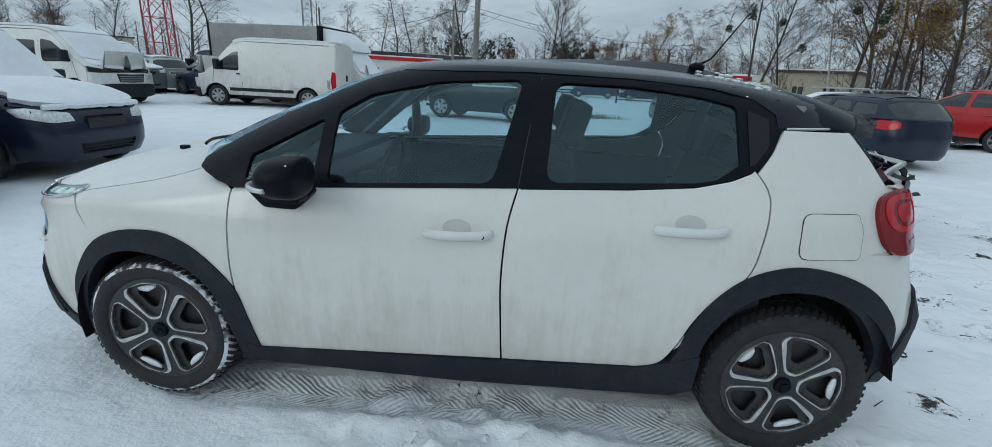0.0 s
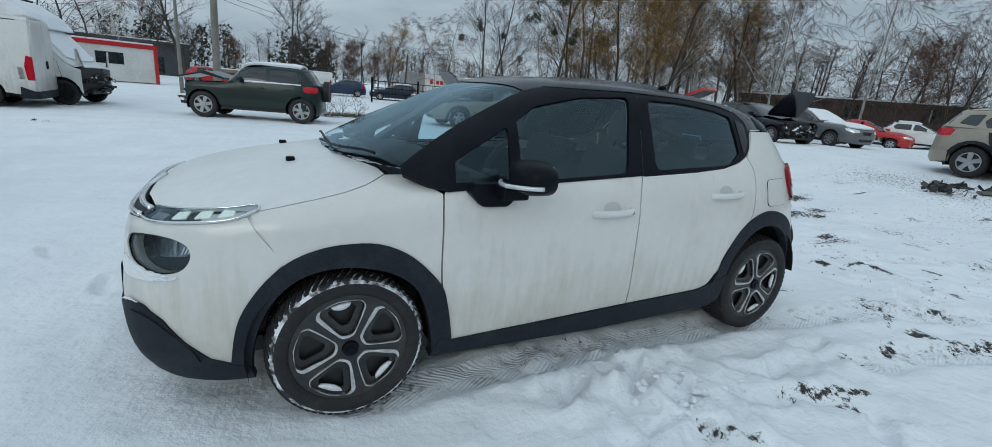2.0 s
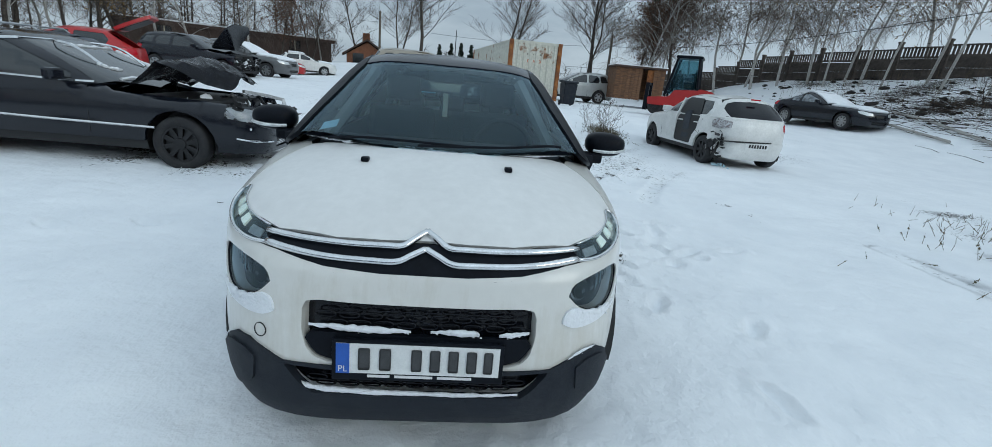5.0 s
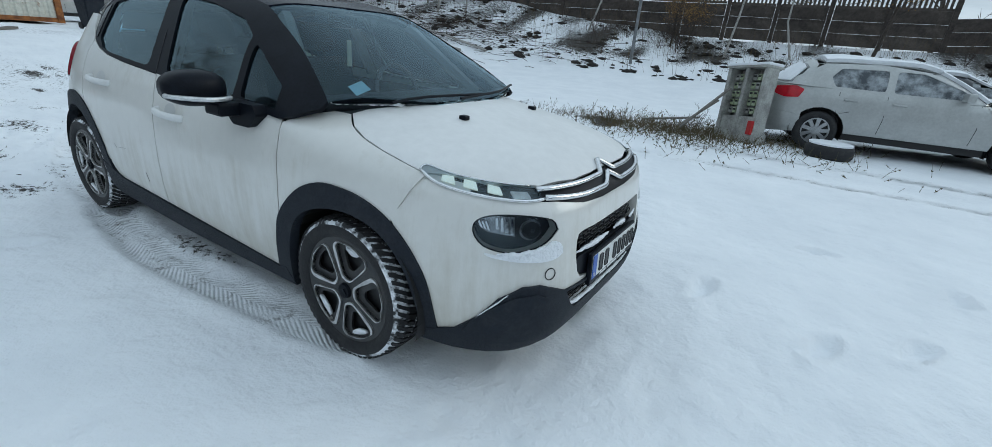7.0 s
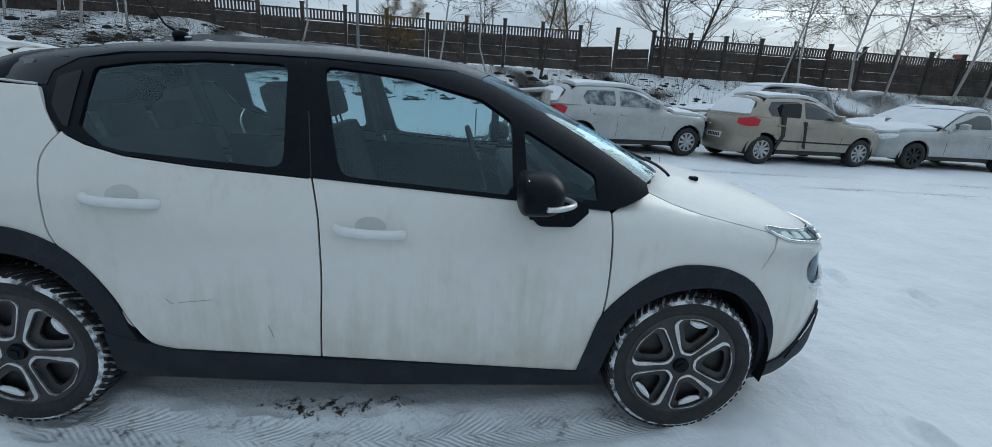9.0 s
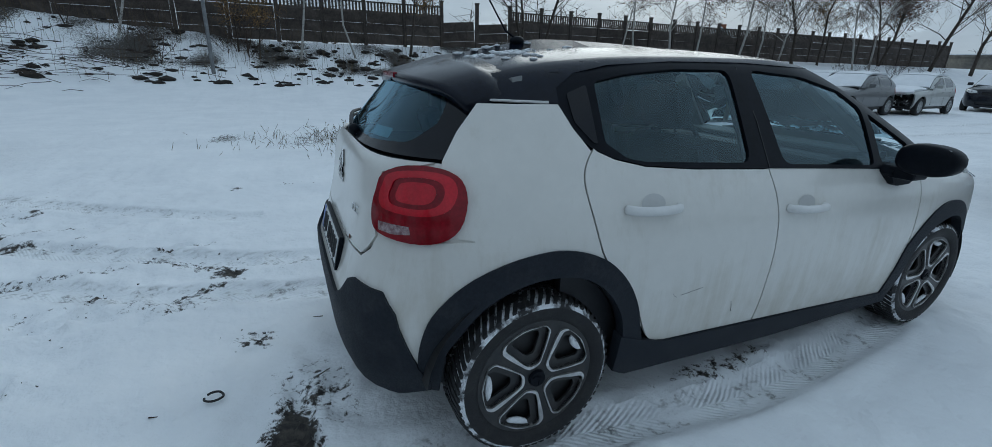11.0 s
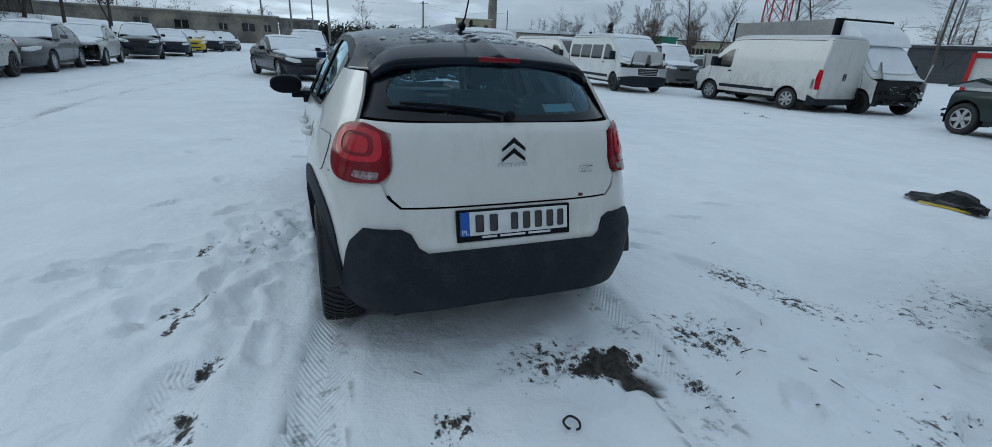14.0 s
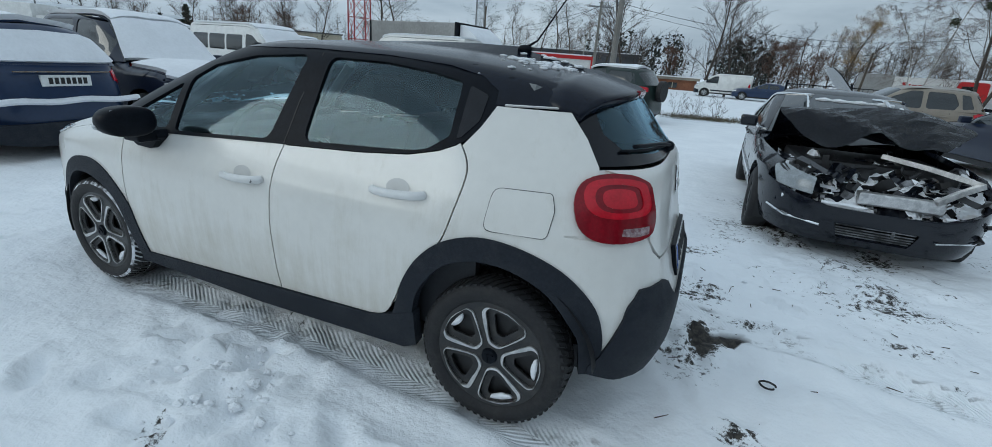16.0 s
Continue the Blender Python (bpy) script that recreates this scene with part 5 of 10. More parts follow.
# torn streaks of bare earth in old wheel marks
for ax, ay, bx, by, wd, k in ((3.96, -0.19, 3.8, -1.05, 0.09, 0.95), (4.67, -1.51, 4.88, -2.41, 0.07, .72), (3.18, -1.7, 3.58, -2.45, 0.06, .72), (5.48, -0, 5.58, -1.46, 0.2, 0.62), (0.15, -1.43, 0.33, -1.58, 0.05, .72), (0.7, -1.34, 1.25, -1.55, 0.05, .66), (4.56, -0.01, 4.45, -0.68, 0.06, 0.8), (2.24, -1.22, 3.17, -1.84, 0.12, 0.6), (5.91, -0.42, 5.71, -1.23, 0.08, 0.7), (3.18, -0.8, 1.9, -1.38, 0.08, 0.62), (5.49, -1.82, 5.87, -2.4, 0.06, 0.7), (3.22, -0.23, 3.74, -0.39, 0.06, 0.8), (9.59, -0.87, 10.57, -2.23, 0.15, 0.55)):
    L2 = (bx - ax) ** 2 + (by - ay) ** 2
    u = np.clip(((GX - ax) * (bx - ax) + (GY - ay) * (by - ay)) / L2, 0, 1)
    off = np.hypot(GX - ax - u * (bx - ax), GY - ay - u * (by - ay)) / wd
    dirt = np.maximum(dirt, k * np.exp(-off ** 2) * (.72 + .55 * vnoise(GX, GY, 3.1, 19)))
dirt = np.maximum(dirt, .42 * sst(2.2, 4.5, GX) * sst(16, 10, np.abs(GY)) * sst(24, 18, GX) * (.7 + .6 * vnoise(GX, GY, .35, 15)))
ny, nx = GX.shape
k = np.arange(nx * ny).reshape(ny, nx)
quads = np.stack([k[:-1, :-1], k[:-1, 1:], k[1:, 1:], k[1:, :-1]], -1).reshape(-1, 4)
me = bpy.data.meshes.new("ground")
me.vertices.add(nx * ny)
me.vertices.foreach_set("co", np.stack([GX, GY, Z], -1).astype(np.float32).ravel())
me.loops.add(quads.size)
me.loops.foreach_set("vertex_index", quads.ravel().astype(np.int32))
me.polygons.add(len(quads))
me.polygons.foreach_set("loop_start", (np.arange(len(quads)) * 4).astype(np.int32))
me.polygons.foreach_set("use_smooth", np.ones(len(quads), bool))
me.update(calc_edges=True)
for nm, arr in (("dirt", dirt), ("track_s", TS), ("track_d", TD), ("track_m", TM), ("pit", PIT)):
    at = me.attributes.new(nm, "FLOAT", "POINT")
    at.data.foreach_set("value", arr.astype(np.float32).ravel())


def snow_ground():
    m = bpy.data.materials.new("trodden_snow")
    m.use_nodes = True
    t = m.node_tree
    b = t.nodes["Principled BSDF"]
    tc = t.nodes.new("ShaderNodeTexCoord")
    L = t.links.new

    def at(n):
        a = t.nodes.new("ShaderNodeAttribute")
        a.attribute_name = n
        return a.outputs["Fac"]

    def mth(op, a, b_=None, c=None):
        n = t.nodes.new("ShaderNodeMath")
        n.operation = op
        for i, v in enumerate((a, b_, c)):
            if v is None:
                continue
            if isinstance(v, (int, float)):
                n.inputs[i].default_value = v
            else:
                L(v, n.inputs[i])
        return n.outputs[0]

    def noi(s, d=5.0, r=.62):
        n = node(t, "ShaderNodeTexNoise", Scale=s, Detail=d, Roughness=r)
        L(tc.outputs["Object"], n.inputs["Vector"])
        return n.outputs["Fac"]

    def rng(v, a, b_, c=0.0, d=1.0):
        n = t.nodes.new("ShaderNodeMapRange")
        for i, q in enumerate((a, b_, c, d)):
            n.inputs[1 + i].default_value = q
        L(v, n.inputs["Value"])
        return n.outputs[0]

    speck = rng(mth("MULTIPLY_ADD", noi(19, 6, .75), .95, mth("MULTIPLY", at("dirt"), .61)), .80, .88)
    wet = rng(mth("MULTIPLY_ADD", noi(5, 4), .5, mth("MULTIPLY", at("dirt"), .35)), .48, .80, 0, .55)
    thin = mth("MULTIPLY", at("track_m"), rng(noi(6, 5), .50, .72, 0, .8))
    tone = t.nodes.new("ShaderNodeMix")
    tone.data_type = "RGBA"
    L(rng(noi(1.3, 6), .3, .7), tone.inputs["Factor"])
    tone.inputs[6].default_value, tone.inputs[7].default_value = (.77, .795, .825, 1), (.87, .89, .91, 1)
    grey = t.nodes.new("ShaderNodeMix")
    grey.data_type = "RGBA"
    L(mth("MAXIMUM", wet, mth("MULTIPLY", thin, .35)), grey.inputs["Factor"])
    L(tone.outputs[2], grey.inputs[6])
    grey.inputs[7].default_value = (.40, .40, .39, 1)
    soil = t.nodes.new("ShaderNodeMix")
    soil.data_type = "RGBA"
    L(mth("MAXIMUM", at("pit"), mth("MAXIMUM", speck, mth("MULTIPLY", thin, rng(noi(24, 5), .52, .62)))), soil.inputs["Factor"])
    L(grey.outputs[2], soil.inputs[6])
    earth = t.nodes.new("ShaderNodeMix")
    earth.data_type = "RGBA"
    L(rng(noi(30, 4), .40, .66), earth.inputs["Factor"])
    earth.inputs[6].default_value, earth.inputs[7].default_value = (.024, .023, .022, 1), (.075, .066, .056, 1)
    L(earth.outputs[2], soil.inputs[7])
    L(soil.outputs[2], b.inputs["Base Color"])
    b.inputs["Roughness"].default_value = .72
    b.inputs["Specular IOR Level"].default_value = .3
    v = mth("SINE", mth("MULTIPLY_ADD", at("track_s"), 175.0, mth("MULTIPLY", mth("ABSOLUTE", at("track_d")), 260.0)))
    hgt = mth("ADD", mth("MULTIPLY", mth("MULTIPLY", mth("MULTIPLY", v, rng(noi(4, 5), .36, .62)), at("track_m")), .09), mth("ADD", mth("ADD", mth("MULTIPLY", noi(34, 5, .6), .075), mth("MULTIPLY", noi(7, 5, .6), 1.15)), mth("MULTIPLY", noi(150, 3), .012)))
    bu = t.nodes.new("ShaderNodeBump")
    bu.inputs["Strength"].default_value, bu.inputs["Distance"].default_value = .8, .03
    L(hgt, bu.inputs["Height"])
    L(bu.outputs[0], b.inputs["Normal"])
    return m


SNOW = snow_ground()
me.materials.append(SNOW)
tagged(new("ground", me), "trodden snow with tyre tracks, footprints and dark mud", "ground", kind="structure")
gz = lambda x, y: float(land(x, y))

# crumbs of churned snow beside the car and in the trodden yard
rnd = random.Random(17)
bm = bmesh.new()
for i in range(170):
    cx, cy, sx, sy, big = rnd.choice(((.10, -1.20, .42, .22, .020), (.05, -1.15, .30, .18, .026), (.35, -1.35, .25, .2, .016), (3.2, 2.6, 1.0, 1.2, .012), (3.6, 1.2, 1.0, .8, .012)))
    x, y = rnd.gauss(cx, sx * .6), rnd.gauss(cy, sy * .6)
    if abs(x) < 1.95 and abs(y) < .84:
        continue
    r = big * rnd.random() ** 2.2 + .006
    z = float(land(x, y)) + (.02 * math.exp(-((x - .08) / .5) ** 2 - ((y + 1.1) / .38) ** 2)) + r * .2
    q = Vector((rnd.uniform(0, 50), rnd.uniform(0, 50), rnd.uniform(0, 50)))
    for v in bmesh.ops.create_icosphere(bm, subdivisions=1, radius=1)["verts"]:
        k = r * (1 + .55 * noise.noise(v.co * 1.4 + q))
        v.co = Vector((v.co.x * k * 1.25 + x, v.co.y * k + y, v.co.z * k * .6 + z))
tagged(part("snow_crumbs", bm, SNOW_ON, None, smooth=False), "loose crumbs of churned snow beside the car", "snow", kind="stuff")

# ---- concrete slab wall on the bank ----
CONC = surface("weathered_concrete", (.105, .088, .075), .9, 0, .4, 1.6, .5, 30, col2=(.055, .045, .040), per=True)
SNOWCAP = surface("settled_snow", (.84, .86, .89), .8, 0, .06, 3, .4, 40)
wall = thing("slab_fence", "long brown weathered concrete slab fence with slatted top rows", "fence")
bm = bmesh.new()
add_box(bm, (-.09, -.08, -.1), (.09, .08, 2.28), None, .01)
add_box(bm, (-.11, -.10, 2.28), (.11, .10, 2.36), None, .01)
post_me = part("post", bm, CONC, None).data
bm = bmesh.new()
for i in range(3):
    add_box(bm, (.10, -.03, i * .5 + .005), (1.96, .03, i * .5 + .495), None, .008)
slab_me = part("slab", bm, CONC, None).data
bm = bmesh.new()
add_box(bm, (.10, -.03, 1.50), (1.96, .03, 1.60))
add_box(bm, (.10, -.03, 1.97), (1.96, .03, 2.04))
for i in range(11):
    add_box(bm, (.17 + i * .163, -.025, 1.60), (.26 + i * .163, .025, 1.97))
rail_me = part("rail_panel", bm, CONC, None).data
for o in list(bpy.data.objects):
    if o.data in (post_me, slab_me, rail_me):
        bpy.data.objects.remove(o)
wline = lambda x: -24.6 + (.10 * max(0, x) if x < 14 else 1.4 + .22 * (x - 14))
rnd = random.Random(12)
x = -58.0
while x < 42:
    y, y2 = wline(x), wline(x + 2.03)
    z = gz(x, y) + .02 - .6 * float(sst(2, 10, x))
    a = math.atan2(y2 - y, 2.06)
    broken = -12.5 < x < -8.3
    for md, nm in ((post_me, "post"), (slab_me, "slab"), (rail_me, "rail_panel")):
        if broken and nm == "rail_panel":
            continue
        o = new(nm, md)
        o.parent = wall
        drop = .12 if broken and nm == "slab" else 0
        o.matrix_basis = Matrix.Translation((x, y, z - drop + rnd.uniform(-.02, .02))) @ Matrix.Rotation(a, 4, "Z") @ Matrix.Rotation(rnd.uniform(-.008, .008) + (.07 if broken and nm == "slab" else 0), 4, "Y")
    x += 2.06

# ---- trees ----
BARK = surface("grey_brown_bark", (.085, .070, .058), .95, 0, .4, 8, .6, 40, col2=(.045, .036, .030))
BIRCH = surface("birch_bark", (.40, .385, .36), .85, 0, .25, 5, .3, 40, col2=(.05, .045, .04), cut=.36, soft=.03, stretch=(1, 1, 3))
TWIG = surface("twigs", (.075, .055, .045), .95, 0, .3, 10)
TWIG_W = surface("birch_twigs", (.15, .115, .095), .95, 0, .3, 10)
GOLD = surface("golden_leaves", (.36, .21, .05), .8, 0, .4, 3, col2=(.20, .11, .03))
BROWN = surface("brown_leaves", (.15, .065, .035), .85, 0, .4, 3, col2=(.08, .04, .025))
MISTLE = surface("mistletoe_leaves", (.045, .055, .025), .85, 0, .4, 5)
DARKGREEN = surface("spruce_needles", (.022, .035, .022), .9, 0, .4, 4)


class Mesh3:
    """A growing list of tubes and leaves."""

    def __init__(self):
        self.v, self.f = [], []

    def limb(self, a, b, ra, rb, n):
        d = (b - a)
        s = d.orthogonal().normalized()
        u = d.normalized().cross(s)
        k = len(self.v)
        for p, r in ((a, ra), (b, rb)):
            for i in range(n):
                t = 2 * math.pi * i / n
                self.v.append(p + (s * math.cos(t) + u * math.sin(t)) * r)
        for i in range(n):
            self.f.append((k + i, k + (i + 1) % n, k + n + (i + 1) % n, k + n + i))

    def leaf(self, p, r, rnd):
        q = Vector((rnd.gauss(0, 1), rnd.gauss(0, 1), rnd.gauss(0, 1))).normalized()
        s = q.orthogonal().normalized()
        u = q.cross(s)
        k = len(self.v)
        self.v += [p + s * r * 1.2, p + u * r * .65 - s * r * .4, p - u * r * .65 - s * r * .7]
        self.f.append((k, k + 1, k + 2))


def make_tree(name, label, seed, height, spread, bark, twig, droop=0.0, leaves=None, leaf_n=0, balls=0, fork=1, first=.25, limbs=20, fine=5, mid=8):
    rnd = random.Random(seed)
    top = thing(name, label, "tree")
    wood, fine_m, leaf_m, ball_m = Mesh3(), Mesh3(), Mesh3(), Mesh3()
    tips = []

    def grow(p, d, length, r, depth):
        seg = (4, 4, 2, 1)[depth]
        pts = [p]
        for i in range(seg):
            bend = Vector((rnd.gauss(0, .13), rnd.gauss(0, .13), rnd.gauss(.05 - droop * (depth > 0) * .35, .10)))
            d = (d + bend).normalized()
            q = p + d * (length / seg)
            ra, rb = r * (1 - i / seg * .75), r * (1 - (i + 1) / seg * .75)
            (wood if depth < 2 else fine_m).limb(p, q, max(ra, .008), max(rb, .006), 6 if depth == 0 else 4 if depth == 1 else 3)
            p = q
            pts.append(p)
        if depth == 3 or (depth == 2 and rnd.random() < .15):
            tips.append(p)
            return
        count = limbs if depth == 0 else (mid if depth == 1 else fine)
        for i in range(count):
            s = (first if depth == 0 else .2) + (1 - (first if depth == 0 else .2)) * (i + rnd.random()) / count
            j = min(int(s * seg), seg - 1)
            a = pts[j].lerp(pts[j + 1], s * seg - j)
            side = Vector((rnd.gauss(0, 1), rnd.gauss(0, 1), 0)).normalized()
            if depth == 0:
                nd = (side * spread + Vector((0, 0, 1)) * (.55 + .5 * s)).normalized()
                grow(a, nd, height * (.42 - .25 * s) * rnd.uniform(.75, 1.25), r * .33 * (1 - s * .55), 1)
            else:
                nd = (d * .7 + side * .75 + Vector((0, 0, rnd.uniform(-.1, .45) - droop))).normalized()
                grow(a, nd, length * rnd.uniform(.28, .5) * (1.15 if depth == 2 else 1), r * .34 * (1 - s * .4), depth + 1)

    for k_ in range(fork):
        lean = Vector((rnd.gauss(0, .03 + .16 * (fork > 1)), rnd.gauss(0, .03 + .16 * (fork > 1)), 1)).normalized()
        grow(Vector((0, 0, -.2)), lean, height * rnd.uniform(.85, 1), height * (.0135 if bark is not BIRCH else .0072) / (fork ** .4), 0)
    obj("trunk", wood.v, wood.f, bark, top)
    tagged(obj("crown", fine_m.v, fine_m.f, twig, top), "bare fine twigs")
    if leaves:
        for _ in range(leaf_n):
            p = rnd.choice(tips)
            leaf_m.leaf(p + Vector((rnd.gauss(0, .22), rnd.gauss(0, .22), rnd.gauss(-.1, .25))), rnd.uniform(.03, .075) * (1.25 if leaves is BROWN else 1), rnd)
        tagged(obj("foliage", leaf_m.v, leaf_m.f, leaves, top), "sparse autumn leaves")
    if balls:
        for _ in range(balls):
            c = rnd.choice(tips)
            R = rnd.uniform(.25, .48)
            for _ in range(170):
                q = Vector((rnd.gauss(0, 1), rnd.gauss(0, 1), rnd.gauss(0, 1)))
                q = q.normalized() * R * rnd.random() ** .4
                ball_m.leaf(c + q, .075, rnd)
        obj("mistletoe", ball_m.v, ball_m.f, MISTLE, top)
    return top


KINDS = dict(
    bare=[make_tree("bare_tree", "bare dark broadleaf tree with open branching crown", 21 + i, 10.5, .95, BARK, TWIG, 0, fork=1 + i % 2, first=.22, limbs=20, fine=8, mid=9) for i in range(3)],
    birch=[make_tree("birch", "tall slim birch with white bark and drooping twigs", 41 + i, 13, .55, BIRCH, TWIG_W, .55, limbs=24, fine=10, first=.22) for i in range(3)],
    gold=[make_tree("golden_tree", "tree with thin golden autumn leaves", 61 + i, 11, .6, BARK, TWIG, .1, GOLD, 7000, limbs=18, fine=7) for i in range(2)],
    brown=[make_tree("brown_tree", "tree with clinging brown leaves", 71, 10, .7, BARK, TWIG, .1, BROWN, 6500, limbs=17, fine=6)],
    mistle=[make_tree("mistletoe_tree", "bare tree hung with dark mistletoe balls", 81 + i, 12, .75, BARK, TWIG, 0, balls=17, fork=2, limbs=10, fine=7) for i in range(2)],
    sapling=[make_tree("thin_birch", "thin leaning birch with a few yellow leaves", 91 + i, 8, .45, BIRCH, TWIG_W, .35, GOLD, 260, limbs=13, fine=6, first=.3) for i in range(2)],
    shrub=[make_tree("bare_shrub", "tangled bare brown shrub", 95 + i, 3.4, 1.1, TWIG, TWIG, 0, fork=3, first=.08, limbs=6, fine=3, mid=4) for i in range(2)],
)


def spruce(name, label, seed, h):
    rnd = random.Random(seed)
    top = thing(name, label, "tree")
    w, l = Mesh3(), Mesh3()
    w.limb(Vector((0, 0, -.2)), Vector((0, 0, h)), h * .018, .01, 6)
    for i in range(int(h * 9)):
        s = (i + .5) / (h * 9)
        z = h * (.08 + .92 * s)
        for _ in range(3):
            a = rnd.uniform(0, 6.28)
            R = (1 - s) * h * .2 * rnd.uniform(.7, 1.15) + .08
            tip = Vector((math.cos(a) * R, math.sin(a) * R, z - R * .25))
            w.limb(Vector((0, 0, z)), tip, .012, .004, 3)
            for k_ in range(9):
                p = Vector((0, 0, z)).lerp(tip, .2 + .8 * k_ / 8)
                l.leaf(p + Vector((rnd.gauss(0, .05), rnd.gauss(0, .05), rnd.gauss(-.04, .04))), .13, rnd)
    obj("trunk", w.v, w.f, BARK, top)
    obj("crown", l.v, l.f, DARKGREEN, top)
    return top


KINDS["spruce"] = [spruce("small_spruce", "dark green conical spruce", 101, 3.4)]
KINDS["larch"] = [make_tree("tall_conifer", "tall sparse dark conifer", 111, 13, .9, BARK, DARKGREEN, .25, DARKGREEN, 1800, limbs=22, fine=4, mid=5, first=.12)]
used_tree = {}
seen_kind = set()


def plant(kind, x, y, scale=1.0, group="trees round the yard", lean=0.0, z=None):
    i = used_tree.get(kind, 0)
    used_tree[kind] = i + 1
    src = KINDS[kind][i % len(KINDS[kind])]
    m = Matrix.Translation((x, y, (gz(x, y) if z is None else z) - .05)) @ Matrix.Rotation(i * 2.4 + x, 4, "Z") @ Matrix.Rotation(lean, 4, "Y")
    m2 = m @ Matrix.Scale(scale * (.93 + .14 * ((i * 37) % 10) / 10), 4)
    if src.name not in seen_kind:
        seen_kind.add(src.name)
        src.matrix_basis = m2
        o = src
    else:
        keep = src.scale.copy()
        src.scale = (1, 1, 1)
        o = copy_thing(src, m)
        src.scale = keep
        o.matrix_basis = m2
    return tagged(o, group=group)


# the row behind the yard, from the gate to the long wall
for kind, x, y, s in (
    ("birch", 18, 54, .85), ("mistle", 16.5, 36, 1.0), ("bare", 19, 37, .8), ("mistle", 22.6, 32, 1.15), ("gold", 25.8, 29.5, 1.1), ("gold", 24, 31, .95), ("birch", 27, 30, 1.0), ("gold", 28.5, 27, 1.15), ("birch", 29.5, 28, 1.05),
    ("gold", 30.5, 31, 1.1), ("brown", 27.2, 33.5, .9), ("gold", 23.5, 35.5, 1.0), ("birch", 21.5, 34.5, .95), ("gold", 27, 26.5, .9), ("birch", 33.5, 29, 1.0), ("gold", 36.5, 25, .9), ("gold", 31.6, 29.2, 1.05), ("gold", 29.4, 30.4, 1.0), ("birch", 37.5, 21, 1.0), ("bare", 36, 27.5, .95), ("birch", 32, 26.7, 1.1), ("gold", 33, 25, .9), ("bare", 34, 24, 1.0), ("birch", 35.3, 22.2, 1.1), ("birch", 38.1, 17.1, 1.2), ("bare", 40, 19, .75), ("brown", 40, 15.5, .7), ("bare", 42, 13.5, .7), ("birch", 44, 13, .85), ("bare", 45.3, 10, .75),
    ("bare", 39, 3.6, 1.2), ("bare", 45, 6, .8), ("bare", 42.3, -3.6, .95), ("bare", 43, -4.6, .95), ("bare", 38, -10.6, 1.05), ("bare", 38.8, -11.2, 1.0), ("brown", 33, -14.5, 1.05), ("birch", 33.5, -15.5, .95), ("birch", 32, -13.2, .85), ("brown", 35, -13.6, .8),
    ("birch", 29, -17.3, .95), ("birch", 27.5, -18.5, .9), ("brown", 34.5, -16.5, 1.1), ("birch", 36, -15, 1.0), ("birch", 31, -19.5, .95), ("birch", 28, -20.5, .9), ("sapling", 24.5, -21.5, 1.1), ("birch", 19.2, -22.5, .9), ("birch", 26.3, -18.2, .9), ("birch", 30.5, -16.2, .9), ("birch", 21.8, -20.6, .85), ("sapling", 16.2, -20.4, 1.05), ("birch", 25, -19.0, .85), ("birch", 23.5, -19.8, .9), ("sapling", 22, -19.6, 1.1), ("birch", 20.5, -20.4, .85), ("sapling", 19, -20.2, 1.0), ("sapling", 17.5, -21, 1.1), ("sapling", 14.5, -20.8, 1.05),
    ("sapling", 7.5, -21.5, 1.0), ("sapling", 1.0, -21.5, .9), ("sapling", -1.5, -22.2, .85), ("gold", -4.2, -22.6, .55), ("bare", -6.5, -27, .75), ("bare", -11.2, -24.0, .85), ("bare", -12.5, -24.0, .7), ("sapling", -16.5, -22.0, 1.0), ("sapling", -18, -22.4, 1.1), ("birch", -21, -22.5, .8), ("sapling", -22.5, -22.0, 1.1), ("birch", -27, -22.6, .85), ("sapling", -28.6, -22.4, 1.1), ("birch", -31, -22.5, .8), ("bare", -34, -23.5, 1.0), ("gold", -37, -23.5, .7), ("birch", -40, -22.5, .8), ("birch", -43, -23, .85), ("bare", -46, -24, 1.1), ("brown", -49, -25, 1.1), ("bare", -52, -23, 1.1), ("bare", -57, -22, 1.15), ("brown", -62, -20, 1.1), ("bare", -70, -22, 1.1)):
    plant(kind, x, y, s, lean=.05 if kind == "sapling" else 0)
# far trees beyond the roofs
for i, (kind, x, y, s) in enumerate((
    ("larch", -41, 54, 1.15), ("larch", -38.5, 55, .95), ("bare", -48, 50, .9), ("bare", -55, 52, 1.0), ("bare", -62, 50, .9), ("bare", -68, 46, .9), ("larch", -30, 66, .8), ("larch", -22, 66, .8), ("larch", -20, 68, .85), ("larch", -17, 66, .8), ("bare", -27, 70, .9), ("bare", -9, 72, .7), ("bare", 1, 45, .95), ("bare", 3, 47, .8), ("bare", 5.5, 50, .6), ("brown", 7.5, 51, .55), ("bare", 9.5, 52, .6), ("brown", 11, 56, .5), ("bare", 14, 66, .75), ("bare", 19, 78, .75), ("bare", 24, 84, .7), ("birch", 26, 74, .6), ("bare", 33, 88, .6), ("bare", 40, 90, .55),
    ("brown", -72, 58, .8), ("bare", -66, 62, .8), ("bare", -78, 60, .8), ("bare", -86, 50, .7), ("larch", -95, 52, .6), ("larch", -98, 54, .7), ("larch", -97, 33, .45), ("bare", -105, 12, .8), ("larch", -110, 6, .42), ("larch", -112, 9, .36), ("larch", -108, 3, .34), ("larch", -106, 0, .3), ("larch", -112, -3, .36), ("bare", -110, -6, .55), ("bare", -96, -30, .6))):
    plant(kind, x, y, s, "far trees beyond the yard")
for x, y in ((46, 2.3), (47, 1.2), (47.5, .2), (46.5, -.8)):
    plant("spruce", x, y, .8 + .15 * (x % 1))
